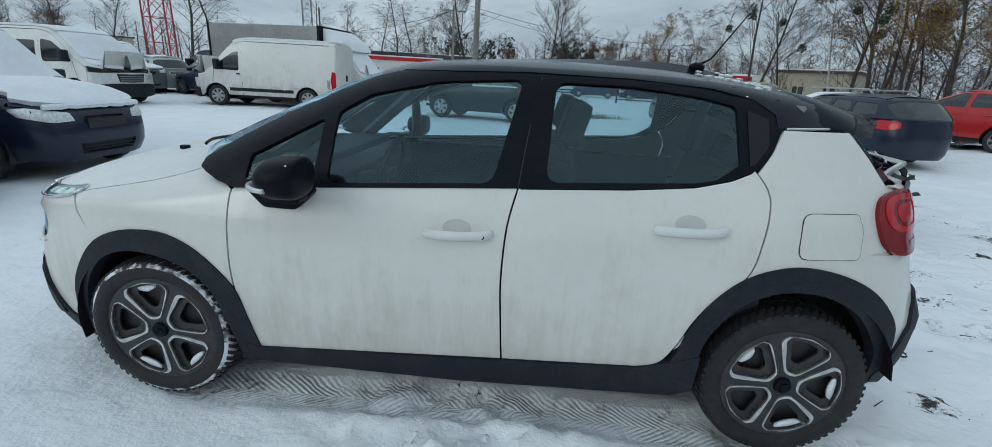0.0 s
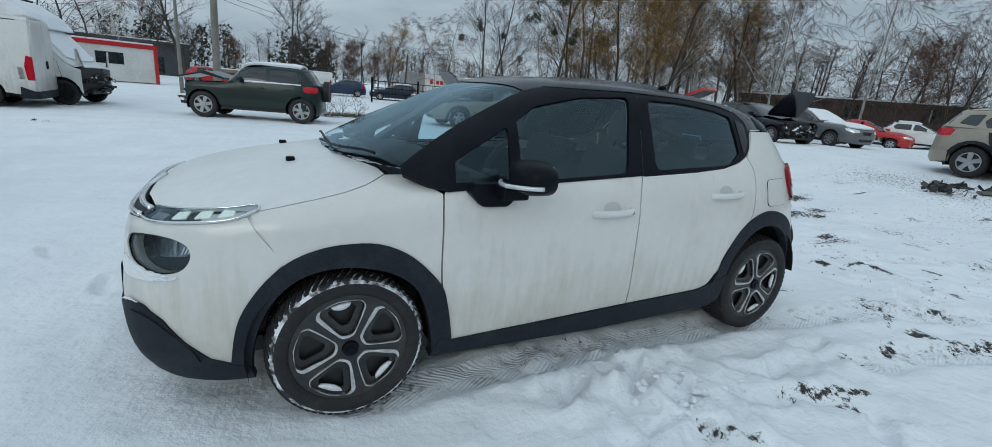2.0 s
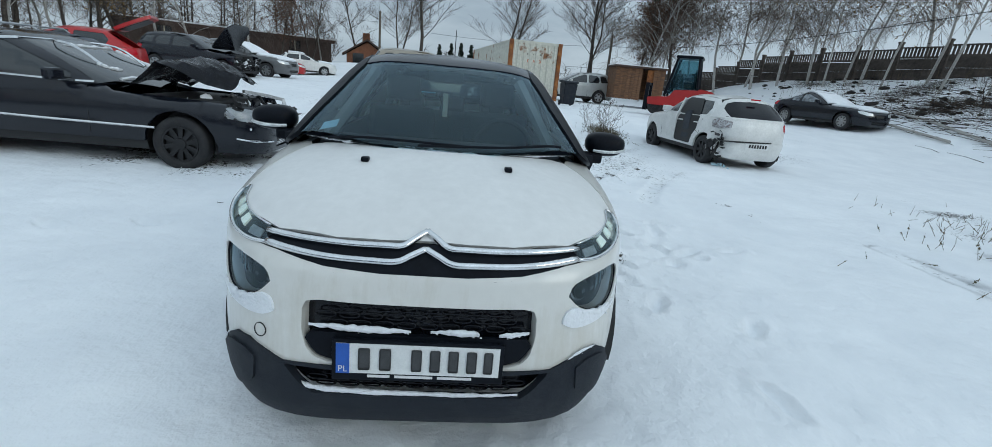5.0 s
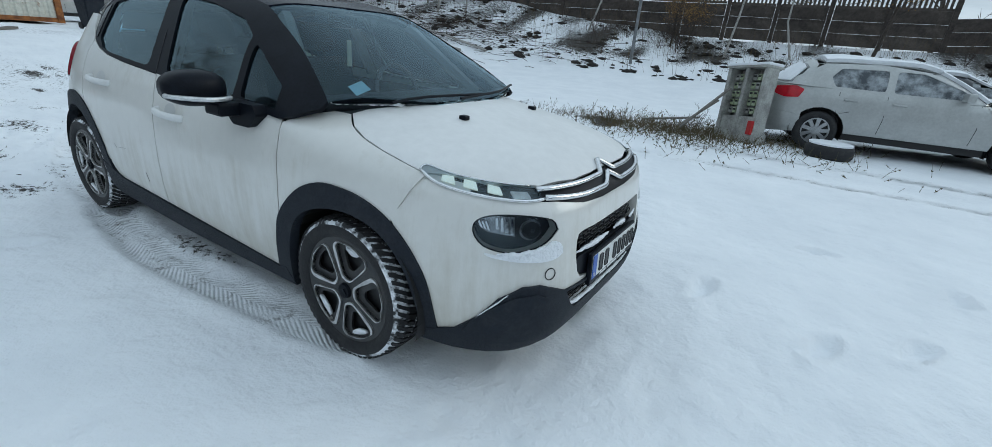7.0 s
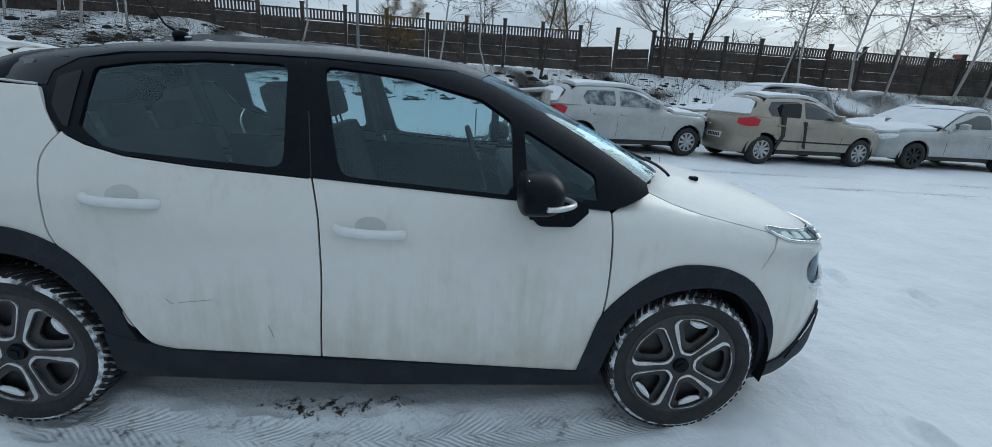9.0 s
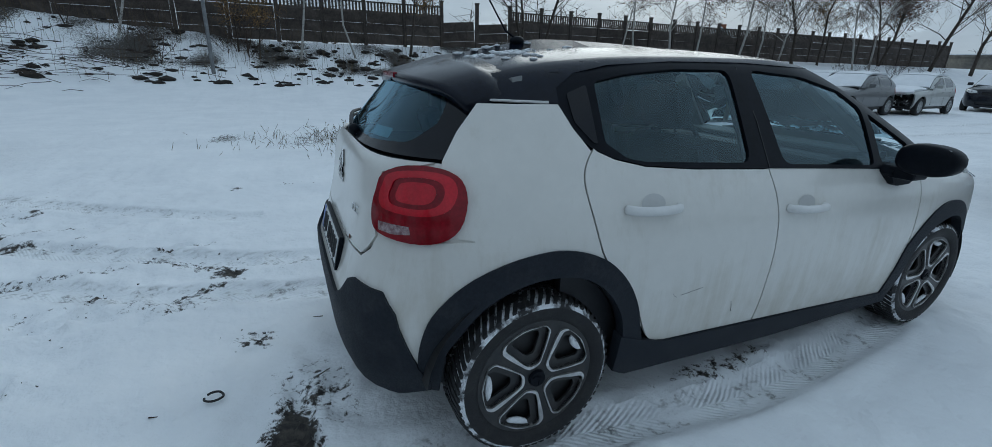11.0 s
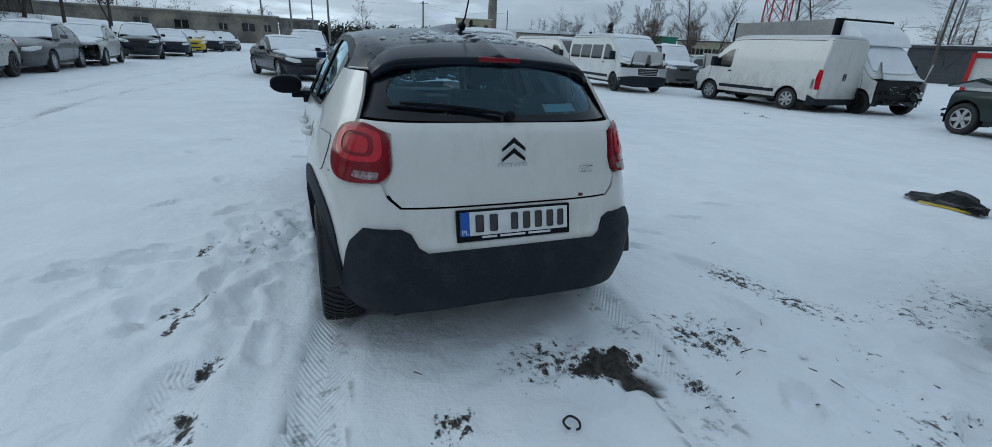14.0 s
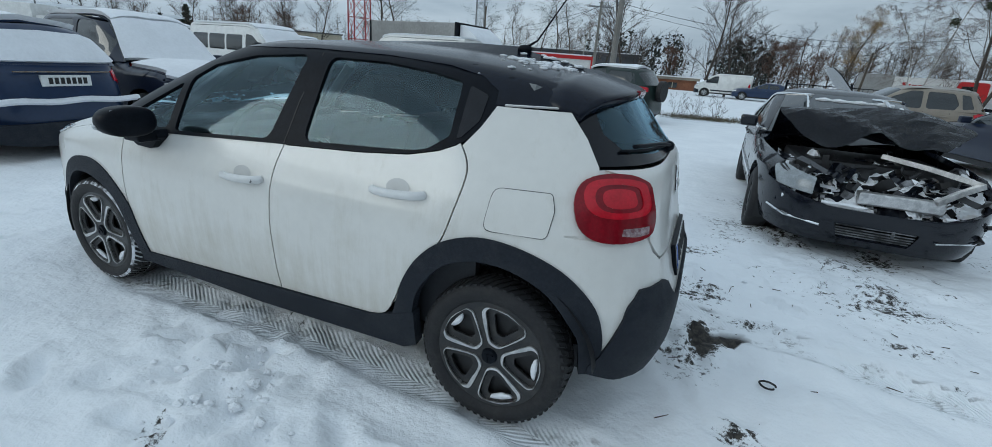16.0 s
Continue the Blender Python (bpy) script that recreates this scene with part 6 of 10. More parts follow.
# undergrowth on the bank and under the trees
rnd = random.Random(7)
for i in range(46):
    x = rnd.uniform(-20, 20) if i < 26 else rnd.uniform(-52, -20)
    plant("shrub", x, rnd.uniform(-23.4, -19.6), rnd.uniform(.28, .6), "shrubs on the bank")
for i in range(22):
    x, y = rnd.uniform(15, 44), 0
    y = 38 - (x - 15) * .95 + rnd.uniform(-2, 2)
    plant("shrub", x, y, rnd.uniform(.7, 1.25), "shrubs under the trees")
for x, y, s in ((9.6, -4.1, .35), (10.3, -4.4, .3), (10.8, -3.9, .28), (-1.0, -7.7, .17), (-2.0, -7.4, .16), (1.5, 17.0, .35), (2.2, 17.3, .3), (.9, 16.6, .3)):
    plant("shrub", x, y, s, "weeds in the yard")
for x, y, s in ((2.6, -21.5, .8), (3.4, -21.8, .6)):
    plant("gold", x, y, .3, "bushes on the bank")
# felled brushwood along the bank
bm = bmesh.new()
for i in range(420):
    c = Vector((rnd.gauss(13.5, 4.0), rnd.gauss(-18.6, 1.1), 0))
    c.z = gz(c.x, c.y) + abs(rnd.gauss(.12, .16))
    a, l = rnd.gauss(.1, .45), rnd.uniform(.6, 2.2)
    d = Vector((math.cos(a), math.sin(a), rnd.gauss(.02, .12))) * l * .5
    add_tube(bm, [c - d, c + Vector((0, 0, rnd.uniform(0, .1))), c + d], [.012, .009, .004], 3, False)
tagged(part("brushwood", bm, TWIG, None), "heap of cut brown branches lying on snow", "brushwood", kind="stuff")
for a, b, r in (((10.5, -17.2), (16.5, -18.0), .06), ((11.5, -16.6), (18.5, -17.0), .05)):
    bm = bmesh.new()
    add_tube(bm, [(a[0], a[1], gz(*a) + .12), ((a[0] + b[0]) / 2, (a[1] + b[1]) / 2, gz((a[0] + b[0]) / 2, (a[1] + b[1]) / 2) + .16), (b[0], b[1], gz(*b) + .14)], [r, r * .85, r * .5], 7)
    tagged(part("felled_trunk", bm, BIRCH, None, smooth=True), "felled pale birch trunk on the brushwood", "log", group="felled trunks")
# dry stalks on the bank
bm = bmesh.new()
for i in range(1500):
    x, y = rnd.uniform(-20, 24), rnd.uniform(-24, -17.8)
    z, h = gz(x, y), rnd.uniform(.25, .9)
    add_tube(bm, [(x, y, z), (x + rnd.gauss(0, .08), y + rnd.gauss(0, .08), z + h)], [.006, .003], 3, False)
for i in range(1900):
    c = rnd.choice(((-1.5, -7.4, 1.1, .7), (-.6, -7.1, 1.0, .5), (.2, -7.2, 1.4, .6), (.8, -7.0, 1.6, .9), (1.4, 16.8, 1.1, .5), (9.9, -4.2, .6, .35)))
    x, y = rnd.gauss(c[0], c[2] * .6), rnd.gauss(c[1], c[3] * .6)
    z, h = gz(x, y), rnd.uniform(.03, .17)
    add_tube(bm, [(x, y, z - .01), (x + rnd.gauss(0, .05), y + rnd.gauss(0, .05), z + h)], [.004, .002], 3, False)
tagged(part("dry_stalks", bm, surface("dry_grass", (.16, .12, .07), .9, 0, .4, 6), None), "dry brown grass stalks poking through snow", "grass", kind="stuff")
# ---- the other vehicles ----
from mathutils import noise as mnoise

def paint(name, col, rough=.3, metal=0.0):
    return surface(name, col, rough, metal, .12, 3, coat=.22 if max(col) < .1 else .4, spec=.35)


CLOUDED = surface("clouded_lens", (.34, .37, .39), .22, 0, .3, 9, coat=.3)
P_NAVY = paint("navy_paint", (.010, .016, .036))
P_BLUE = paint("blue_paint", (.016, .034, .082))
P_BLACK = paint("black_paint", (.008, .010, .016), .17)
P_GREEN = paint("dark_green_paint", (.010, .022, .020))
P_BEIGE = paint("beige_metal_paint", (.27, .235, .19), .35, .3)
P_SAND = paint("sand_metal_paint", (.36, .32, .26), .35, .3)
P_SILVER = paint("silver_paint", (.46, .47, .46), .35, .4)
P_WHITE = paint("plain_white_paint", (.74, .74, .72))
P_RED = paint("red_paint", (.42, .018, .020))
P_YELLOW = paint("yellow_paint", (.55, .40, .03))
P_GREY = paint("grey_paint", (.12, .125, .13))
ALLOY = surface("alloy_wheel", (.48, .49, .50), .35, .9, .2, 10)
STEELW = surface("black_steel_wheel", (.02, .02, .022), .5, .3, .3, 10)
DARKGLASS = surface("dark_window", (.014, .019, .022), .06, 0, .2, 4, coat=.6)
FROSTGLASS = surface("frosted_window", (.34, .37, .39), .5, 0, .2, 6, col2=(.05, .06, .07))
METAL = surface("torn_metal", (.30, .30, .31), .45, .8, .4, 9, col2=(.06, .06, .06))


def plain_wheel(R, rim_mat, spokes, name="wheel"):
    hub = new(name)
    prof = [(.16, .62 * R), (.19, .68 * R), (.205, .84 * R), (.19, .97 * R), (.15, R), (.05, R), (.01, .97 * R), (-.004, .84 * R), (.008, .68 * R), (.04, .62 * R)]
    n = 28
    vs = [(r * math.sin(2 * math.pi * k / n), y, r * math.cos(2 * math.pi * k / n)) for k in range(n) for y, r in prof]
    m = len(prof)
    fs = [(k * m + j, k * m + j + 1, ((k + 1) % n) * m + j + 1, ((k + 1) % n) * m + j) for k in range(n) for j in range(m - 1)]
    obj("tyre", vs, fs, RUBBER, hub)
    bm = bmesh.new()
    bmesh.ops.create_cone(bm, cap_ends=True, segments=28, radius1=.66 * R, radius2=.66 * R, depth=.02, matrix=Matrix.Translation((0, .07, 0)) @ Matrix.Rotation(radians(90), 4, "X"))
    disc = part("wheel_disc", bm, INK, hub)
    bm = bmesh.new()
    for k in range(spokes):
        a = 2 * math.pi * k / spokes
        w = .30 * R * (5 / spokes) ** .8
        q = [(-w * .42, .05), (-w * .5, .60 * R), (w * .5, .60 * R), (w * .42, .05)]
        add_prism(bm, q, .018, .05, Matrix.Rotation(a, 4, "Y"))
    ring_o = [(.655 * R * math.cos(t), .655 * R * math.sin(t)) for t in np.linspace(0, 2 * math.pi, 25)[:-1]]
    add_prism(bm, ring_o, .012, .06, holes=[[(x * .91, y * .91) for x, y in ring_o]])
    bmesh.ops.create_cone(bm, cap_ends=True, segments=14, radius1=.075, radius2=.065, depth=.03, matrix=Matrix.Translation((0, .022, 0)) @ Matrix.Rotation(radians(90), 4, "X"))
    part("rim", bm, rim_mat, hub)
    return hub


WHEELS = {}


def hang_wheel(parent, R, rim, spokes, m):
    key = (round(R, 2), rim.name, spokes)
    if key not in WHEELS:
        WHEELS[key] = plain_wheel(R, rim, spokes)
        w = WHEELS[key]
    else:
        w = copy_thing(WHEELS[key], m)
    return hang(w, parent, m)


def shards(bm, centre, size, n, seed, r=.09):
    """Crumpled strips of sheet, bracket and pipe."""
    rnd = random.Random(seed)
    for _ in range(n):
        p = Vector([c + rnd.uniform(-s, s) for c, s in zip(centre, size)])
        d = Vector((rnd.gauss(0, 1), rnd.gauss(0, 1), rnd.gauss(0, .6))).normalized()
        q = Vector((rnd.gauss(0, 1), rnd.gauss(0, 1), rnd.gauss(0, 1))).normalized()
        w = (q - d * q.dot(d)).normalized() * r * rnd.uniform(.18, .5)
        up = d.cross(w).normalized() * r * rnd.uniform(-.35, .35)
        L = r * rnd.uniform(.5, 1.2)
        rows = []
        for k, lift in ((-1, 0), (-.3, 1), (.4, .4), (1, -.5)):
            c = p + d * L * k + up * lift
            rows.append((bm.verts.new(c - w * rnd.uniform(.6, 1.1)), bm.verts.new(c + w * rnd.uniform(.6, 1.1))))
        for a, b in zip(rows, rows[1:]):
            bm.faces.new((a[0], a[1], b[1], b[0]))


def make_car(name, label, at, heading, L=4.2, W=1.76, H=1.47, wb=2.58, fo=.85, belt=.95, hoodf=.78, ws=-.75, rake=2.05, back="hatch", paint_=None, snow=(), wheel=(.31, None, 7), glass_=None, bumper=None, z=0.0, group="wrecked cars in the yard", missing=(), category="car", lamp=True, plate_r=False, side_trim=None, rows=2, clear=.20, black_arch=False):
    """A car from its measures. Forward is -x; heading is the way it faces in degrees."""
    w = W / 2
    xn, xt = -wb / 2 - fo, L - wb / 2 - fo
    hoodb = belt + .05
    hf = spl([(clear - .05, .90 * w), (.40, .985 * w), (.60, w), (belt - .12, .985 * w), (belt, .955 * w), (belt + .2, .88 * w), (H - .12, .76 * w if back != "van" else .90 * w), (H - .06, .68 * w if back != "van" else .84 * w), (H - .02, .42 * w), (H, .02 * w), (H + .02, -.4 * w)])
    no = spl([(clear - .05, xn + .12), (.34, xn + .015), (.5, xn), (hoodf - .12, xn + .03), (hoodf, xn + .09), (hoodf + .12, xn + .22)])
    up = {"hatch": .42, "wagon": .30, "suv": .26, "van": .05, "sedan": 1.35}[back]
    tl_ = spl([(clear - .05, xt - .12), (.36, xt - .01), (.58, xt), (belt - .05, xt - .04), (belt + .06, xt - (.10 if back != "sedan" else .55)), (H - .08, xt - .10 - up), (H, xt - .22 - up)])
    sc = spl([(belt - .05, ws - .14), (belt + .04, ws), (H - .12, ws + rake * (H - .16 - belt)), (H - .03, ws + rake * (H - .08 - belt) + .12), (H, ws + rake * (H - belt) + .4)])
    bo = spl([(xn - .1, hoodf - .10), (xn + .06, hoodf), (xn + .35, hoodf + (hoodb - hoodf) * .45), ((xn + ws) / 2, hoodf + (hoodb - hoodf) * .75), (ws, hoodb), (ws + .4, hoodb + .1)])
    rt = spl([(ws, H), (ws + .9, H), (xt - 1.1, H - .015), (xt, H - (.09 if back in ("hatch", "sedan") else .03))])
    deck = spl([(xt - 1.2, belt + .12), (xt - .5, belt + .07), (xt, belt - .02)])
    xf, xr = -wb / 2 + .25, wb / 2 - .25

    def lowf(x, y, z_):
        ww = np.maximum(hf(z_), .05)
        tf = np.clip((xf - x) / (xf - no(z_)), 0, None)
        tr = np.clip((x - xr) / (tl_(np.minimum(z_, belt)) - xr), 0, None)
        g = ((np.abs(y) / ww) ** 5.0 + np.maximum(tf, tr) ** 2.2) ** .2
        return (g - 1) * w

    def bodyf(x, y, z_):
        f = lowf(x, y, z_)
        top = z_ - (bo(x) - .06 * (np.abs(y) / (.75 * w)) ** 2.6)
        f = np.where(x < ws + .3, smax(f, top, .05), f)
        if back == "sedan":
            f = np.where(x > xt - 1.0, smax(f, z_ - deck(x) + .03 * (np.abs(y) / w) ** 2, .05), f)
        return f

    def cabinf(x, y, z_):
        zz = np.where(z_ > belt, belt + (z_ - belt) * (H - belt) / (rt(x) - belt), z_)
        ww = hf(zz)
        s, r = sc(zz), tl_(z_)
        x0, x1 = s + .45, r - .6
        tf, tr = np.clip((x0 - x) / (x0 - s), 0, None), np.clip((x - x1) / (r - x1), 0, None)
        g = ((np.abs(y) / np.maximum(ww, .02)) ** 4 + np.maximum(tf, tr) ** 2.4) ** .25
        return (g - 1) * np.maximum(ww, .1) + np.maximum(zz - H, 0)

    KIT.update(front=xn + .9, rear=xt - .9, ring=1.6, top=H + .6, side=1.6)
    c = thing(name, label, category, group)
    R = wheel[0]
    pm = paint_
    bump = bumper or pm
    zt = lambda F, x, y: float(onto("top", np.array([(x, y)], float), F)[0][0][2])
    cell = (.16, .12)
    ra = R + .075
    arch = lambda cx, k=1.0: [(cx + ra * k * math.cos(t), R - .01 + ra * k * math.sin(t)) for t in np.linspace(math.pi + .25, -.25, 13)]
    zs = clear + .05
    front_x, rear_x = xn + .42, xt - .38
    # sides
    low_edge = [(front_x, zs), *[p for p in arch(-wb / 2) if p[1] >= zs - .001], *[p for p in arch(wb / 2) if p[1] >= zs - .001], (rear_x, zs)]
    hood_edge_y = .90 * w
    he = [(x, zt(bodyf, x, hood_edge_y * (1 - .16 * ((x - ws) / (xn + .35 - ws)) ** 2)) - .004) for x in np.linspace(xn + .40, ws - .10, 6)]
    if back == "sedan":
        rear_top = [(ws + .1, belt), (xt - 1.05, belt + .03), (xt - .6, float(deck(xt - .6)) - .05), (rear_x, float(deck(rear_x)) - .05)]
    else:
        rear_top = [(ws + .1, belt), (xt - .7, belt + .04), (rear_x - .02, belt + .05)]
    side_poly = [*low_edge, *reversed([*he, *rear_top])]
    sides = [panel("body_side", side_poly, "side", bodyf, pm, c, cell=cell, flip=f, rim=.05) for f in (False, True)]
    # joints and handles
    for f, sd in zip((1, -1), sides):
        xs_ = [ws + .18, ws + .18 + (xt - .55 - ws - .18) * (.52 if rows == 2 else .62)]
        if rows == 2:
            xs_.append(wb / 2 - .18)
        for i, xx in enumerate(xs_):
            ln = [(xx, belt - .02), (xx - .02, .62), (xx + (0 if i < 2 else -.20), clear + .18 if i < 2 else .68)]
            P, _ = onto("side", np.array(ln), bodyf, .001)
            bm = bmesh.new()
            add_tube(bm, P * (1, f, 1), .005, 4)
            part("door_joint", bm, INK, sd)
        for xx in xs_[1:1 + rows]:
            P, _ = onto("side", np.array([(xx - .26, belt - .13), (xx - .08, belt - .125)]), bodyf, .022)
            bm = bmesh.new()
            add_tube(bm, P * (1, f, 1), .014, 6)
            part("handle", bm, pm, sd)
        if side_trim:
            bm = bmesh.new()
            P, _ = onto("side", np.array([(xf, .50), (0, .51), (xr, .53)]), bodyf, .006)
            add_tube(bm, P * (1, f, 1), .016, 6)
            part("side_strip", bm, side_trim, sd)
    if black_arch:
        for cx in (-wb / 2, wb / 2):
            ring = [*[p for p in arch(cx, 1.17)], *reversed(arch(cx, 1.0))]
            for f in (False, True):
                panel("wheel_arch", ring, "side", bodyf, PLASTIC, c, off=.012, cell=cell, flip=f, rim=.03)
    bm = bmesh.new()
    for cx in (-wb / 2, wb / 2):
        for s in (1, -1):
            rings = [[bm.verts.new((cx + (ra - .004) * math.cos(t), s * y, R + (ra - .004) * math.sin(t))) for t in np.linspace(-.3, math.pi + .3, 14)] for y in (w - .34, w - .06)]
            for k_ in range(13):
                bm.faces.new((rings[0][k_], rings[0][k_ + 1], rings[1][k_ + 1], rings[1][k_]))
            bm.faces.new(rings[0])
    add_box(bm, (xn + .3, -w + .36, clear + .02), (xt - .2, w - .36, clear + .1))
    add_box(bm, (-wb / 2 + ra, -w + .1, clear + .02), (wb / 2 - ra, w - .1, clear + .12))
    part("underbody", bm, INK, c)
    # nose and tail
    A = 66
    ftop = [(a, float(bo(xn + .10 + .25 * (abs(a) / A) ** 3)) - .055 - .03 * (abs(a) / A) ** 2) for a in np.linspace(-A, A, 13)]
    if "front" not in missing:
        gr = rounded(mirrored([(0, hoodf - .10), (17, hoodf - .11), (14, hoodf - .22), (0, hoodf - .23)]), .2, 2)
        lg_ = rounded(mirrored([(0, .40), (24, .40), (22, .30), (0, .29)]), .2, 2)
        fb = panel("front_bumper", [(-A, clear + .05), *ftop, (A, clear + .05), (25, clear), (-25, clear)], "front", bodyf, bump, c, cell=(9, .12), holes=[gr, lg_], rim=.04)
        panel("grille", mirrored([(0, hoodf - .09), (19, hoodf - .10), (16, hoodf - .24), (0, hoodf - .25)]), "front", bodyf, INK, fb, off=-.04, cell=(9, .1), rim=0)
        panel("lower_grille", mirrored([(0, .42), (26, .42), (24, .27), (0, .27)]), "front", bodyf, INK, fb, off=-.04, cell=(9, .1), rim=0)
        if lamp:
            for s in (1, -1):
                q = [(s * 24, hoodf - .15), (s * 26, hoodf - .06), (s * 48, hoodf - .005), (s * 57, hoodf - .02), (s * 52, hoodf - .10), (s * 36, hoodf - .16)]
                hl = panel("headlamp", rounded(q, .2, 2), "front", bodyf, LAMP_IN, c, off=.006, cell=(8, .08), rim=.02)
    else:
        rn = random.Random(len(label))
        for mt, nn, rr in ((METAL, 26, .10), (INK, 40, .11), (SNOW_ON, 22, .07)):
            bm = bmesh.new()
            shards(bm, (xn + .36, 0, .55), (.24, w - .2, .22), nn, rn.randint(0, 999), rr)
            tagged(part("torn_metal" if mt is METAL else "broken_plastic" if mt is INK else "caught_snow", bm, mt, c), kind="stuff")
        bm = bmesh.new()
        add_box(bm, (xn + .55, -w + .3, .30), (ws - .2, w - .3, hoodb - .14), None, .04)
        part("engine", bm, INK, c)
    rtop = belt + .045 if back != "sedan" else float(deck(xt - .12)) - .05
    rb_ = panel("tail_panel", mirrored([(0, rtop), (30, rtop), (58, rtop), (A, belt - .1), (A, clear + .08), (30, clear + .02), (0, clear + .02)]), "rear", bodyf, pm, c, cell=(9, .12), rim=.04)
    if bumper or "rear" not in missing:
        panel("rear_bumper", mirrored([(0, .58), (40, .58), (60, .56), (A - 2, .52), (A - 2, clear + .08), (30, clear + .01), (0, clear + .01)]), "rear", bodyf, bump, c, off=.02, cell=(9, .12), rim=.04)
    for s in (1, -1):
        q = [(s * 36, belt - .13), (s * 36, belt - .02), (s * 55, belt + .02), (s * 63, belt - .03), (s * 60, belt - .16), (s * 48, belt - .18)]
        if back == "van":
            q = [(s * 49, .72), (s * 48, 1.28), (s * 54, 1.32), (s * 57, .98), (s * 55, .72)]
        panel("tail_lamp", rounded(q, .22, 2), "rear", bodyf, RED, c, off=.010, cell=(8, .08), rim=.02)
    if plate_r:
        bm = bmesh.new()
        P, _ = onto("rear", np.array([(0, .80 if plate_r is True else plate_r)]), bodyf)
        add_box(bm, (P[0][0] - .01, -.26, P[0][2] - .06), (P[0][0] + .022, .26, P[0][2] + .06), None, .004)
        npl = part("number_plate", bm, PLATE_W, c)
        for k_ in range(7):
            bm = bmesh.new()
            add_box(bm, (P[0][0] + .02, -.19 + k_ * .06, P[0][2] - .035), (P[0][0] + .026, -.15 + k_ * .06, P[0][2] + .035))
            part("plate_bar", bm, INK, npl)
    # hood
    ys_e = lambda x: hood_edge_y * (1 - .16 * ((x - ws) / (xn + .35 - ws)) ** 2)
    lipx = onto("front", np.array([(a, z_) for a, z_ in ftop[6:]]), bodyf)[0]
    hood_half = [(p[0] + .01, p[1]) for p in lipx[:-1] if p[0] < xn + .42] + [(x, ys_e(x)) for x in np.linspace(xn + .44, ws - .10, 5)] + [(ws - .12, .5 * w), (ws - .2, 0)]
    if "hood" not in missing:
        panel("hood", across(hood_half), "top", bodyf, pm, c, cell=(.18, .18), rim=.03)
        if "hood" in snow:
            panel("hood_snow", across([(a * .985 + .0 * ws, b * .95) for a, b in hood_half]), "top", bodyf, SNOWCAP, c, off=.05, cell=(.12, .12), rim=.055)
    # cabin
    wtop = ws + rake * (H - .11 - belt)
    wside = [(ws + .10 + (wtop - ws - .10) * t, 0) for t in (0, .33, .66, 1)]
    wys = [.86 * w, .79 * w, .72 * w, .66 * w] if back != "van" else [.92 * w, .90 * w, .87 * w, .84 * w]
    we = [(p[0], y) for p, y in zip(wside, wys)]
    rx_end = xt - .30 - up + (.0 if back != "van" else .10)
    rye = .66 * w if back != "van" else .84 * w
    roof_side = [(wtop, rye), ((wtop + rx_end) / 2, rye * 1.01), (rx_end, rye * .97)]
    wins = [(ws - .12, 0), (ws - .02, .5 * w), *we, (wtop - .03, .3 * w), (wtop - .05, 0)]
    glass_m = glass_ or DARKGLASS
    panel("windscreen", across(wins), "top", cabinf, glass_m, c, cell=(.2, .2), rim=.01)
    panel("roof", across([(wtop - .05, 0), (wtop - .03, .3 * w), *roof_side, (rx_end + .03, .3 * w), (rx_end + .04, 0)]), "top", cabinf, pm, c, cell=(.25, .2), rim=.02)
    top_line = [(x, zt(cabinf, x, y)) for x, y in [*we, *roof_side[1:]]]
    endb = [(xt - .30, belt + .04), (xt - .16, belt + .05)] if back != "sedan" else [(xt - .85, belt + .05), (xt - .62, belt + .07)]
    rear_edge = [(rx_end + .03, top_line[-1][1] - .02)]
    if back == "van":
        rear_edge = [(xt - .16, H - .16)]
        endb = [(xt - .3, belt + .02), (xt - .12, belt + .02)]
    frame_poly = [(ws + .0, belt + .01), (ws + .3, belt - .012), *endb, *rear_edge, *reversed(top_line)]
    fz = min(H - .14, belt + .70) if back == "van" else H - .14
    xw0 = ws + .34
    gl = []
    bx = xs_[1]
    top_at = lambda x: min(fz, belt + (x - ws - .02) / rake - .045)
    front_glass = [(xw0, belt + .035), (xw0 + .02, max(belt + .09, top_at(xw0 + .02))), (min(bx - .25, wtop + .22), fz - .005), (bx - .06, fz), (bx - .05, belt + .04)]
    gl.append(front_glass)
    if rows == 2:
        x2 = wb / 2 - .02 if back != "sedan" else wb / 2 - .12
        gl.append([(bx + .05, belt + .045), (bx + .05, fz), (x2 - .12, fz - .02), (x2, belt + .20), (x2 - .08, belt + .06)])
        if back in ("wagon", "suv"):
            gl.append([(x2 + .09, belt + .08), (x2 + .02, fz - .03), (xt - .62, fz - .05), (xt - .50, belt + .12)])
    gl = [rounded(q, .15, 2) for q in gl]
    frames = [panel("cabin_side", frame_poly, "side", cabinf, pm, c, cell=(.2, .15), holes=gl, flip=f, rim=.02) for f in (False, True)]
    for q in gl:
        for f, fr_ in zip((False, True), frames):
            panel("side_window", q, "side", cabinf, FROSTGLASS if "sides" in snow else glass_m, fr_, off=-.008, cell=(.2, .15), flip=f, rim=0)
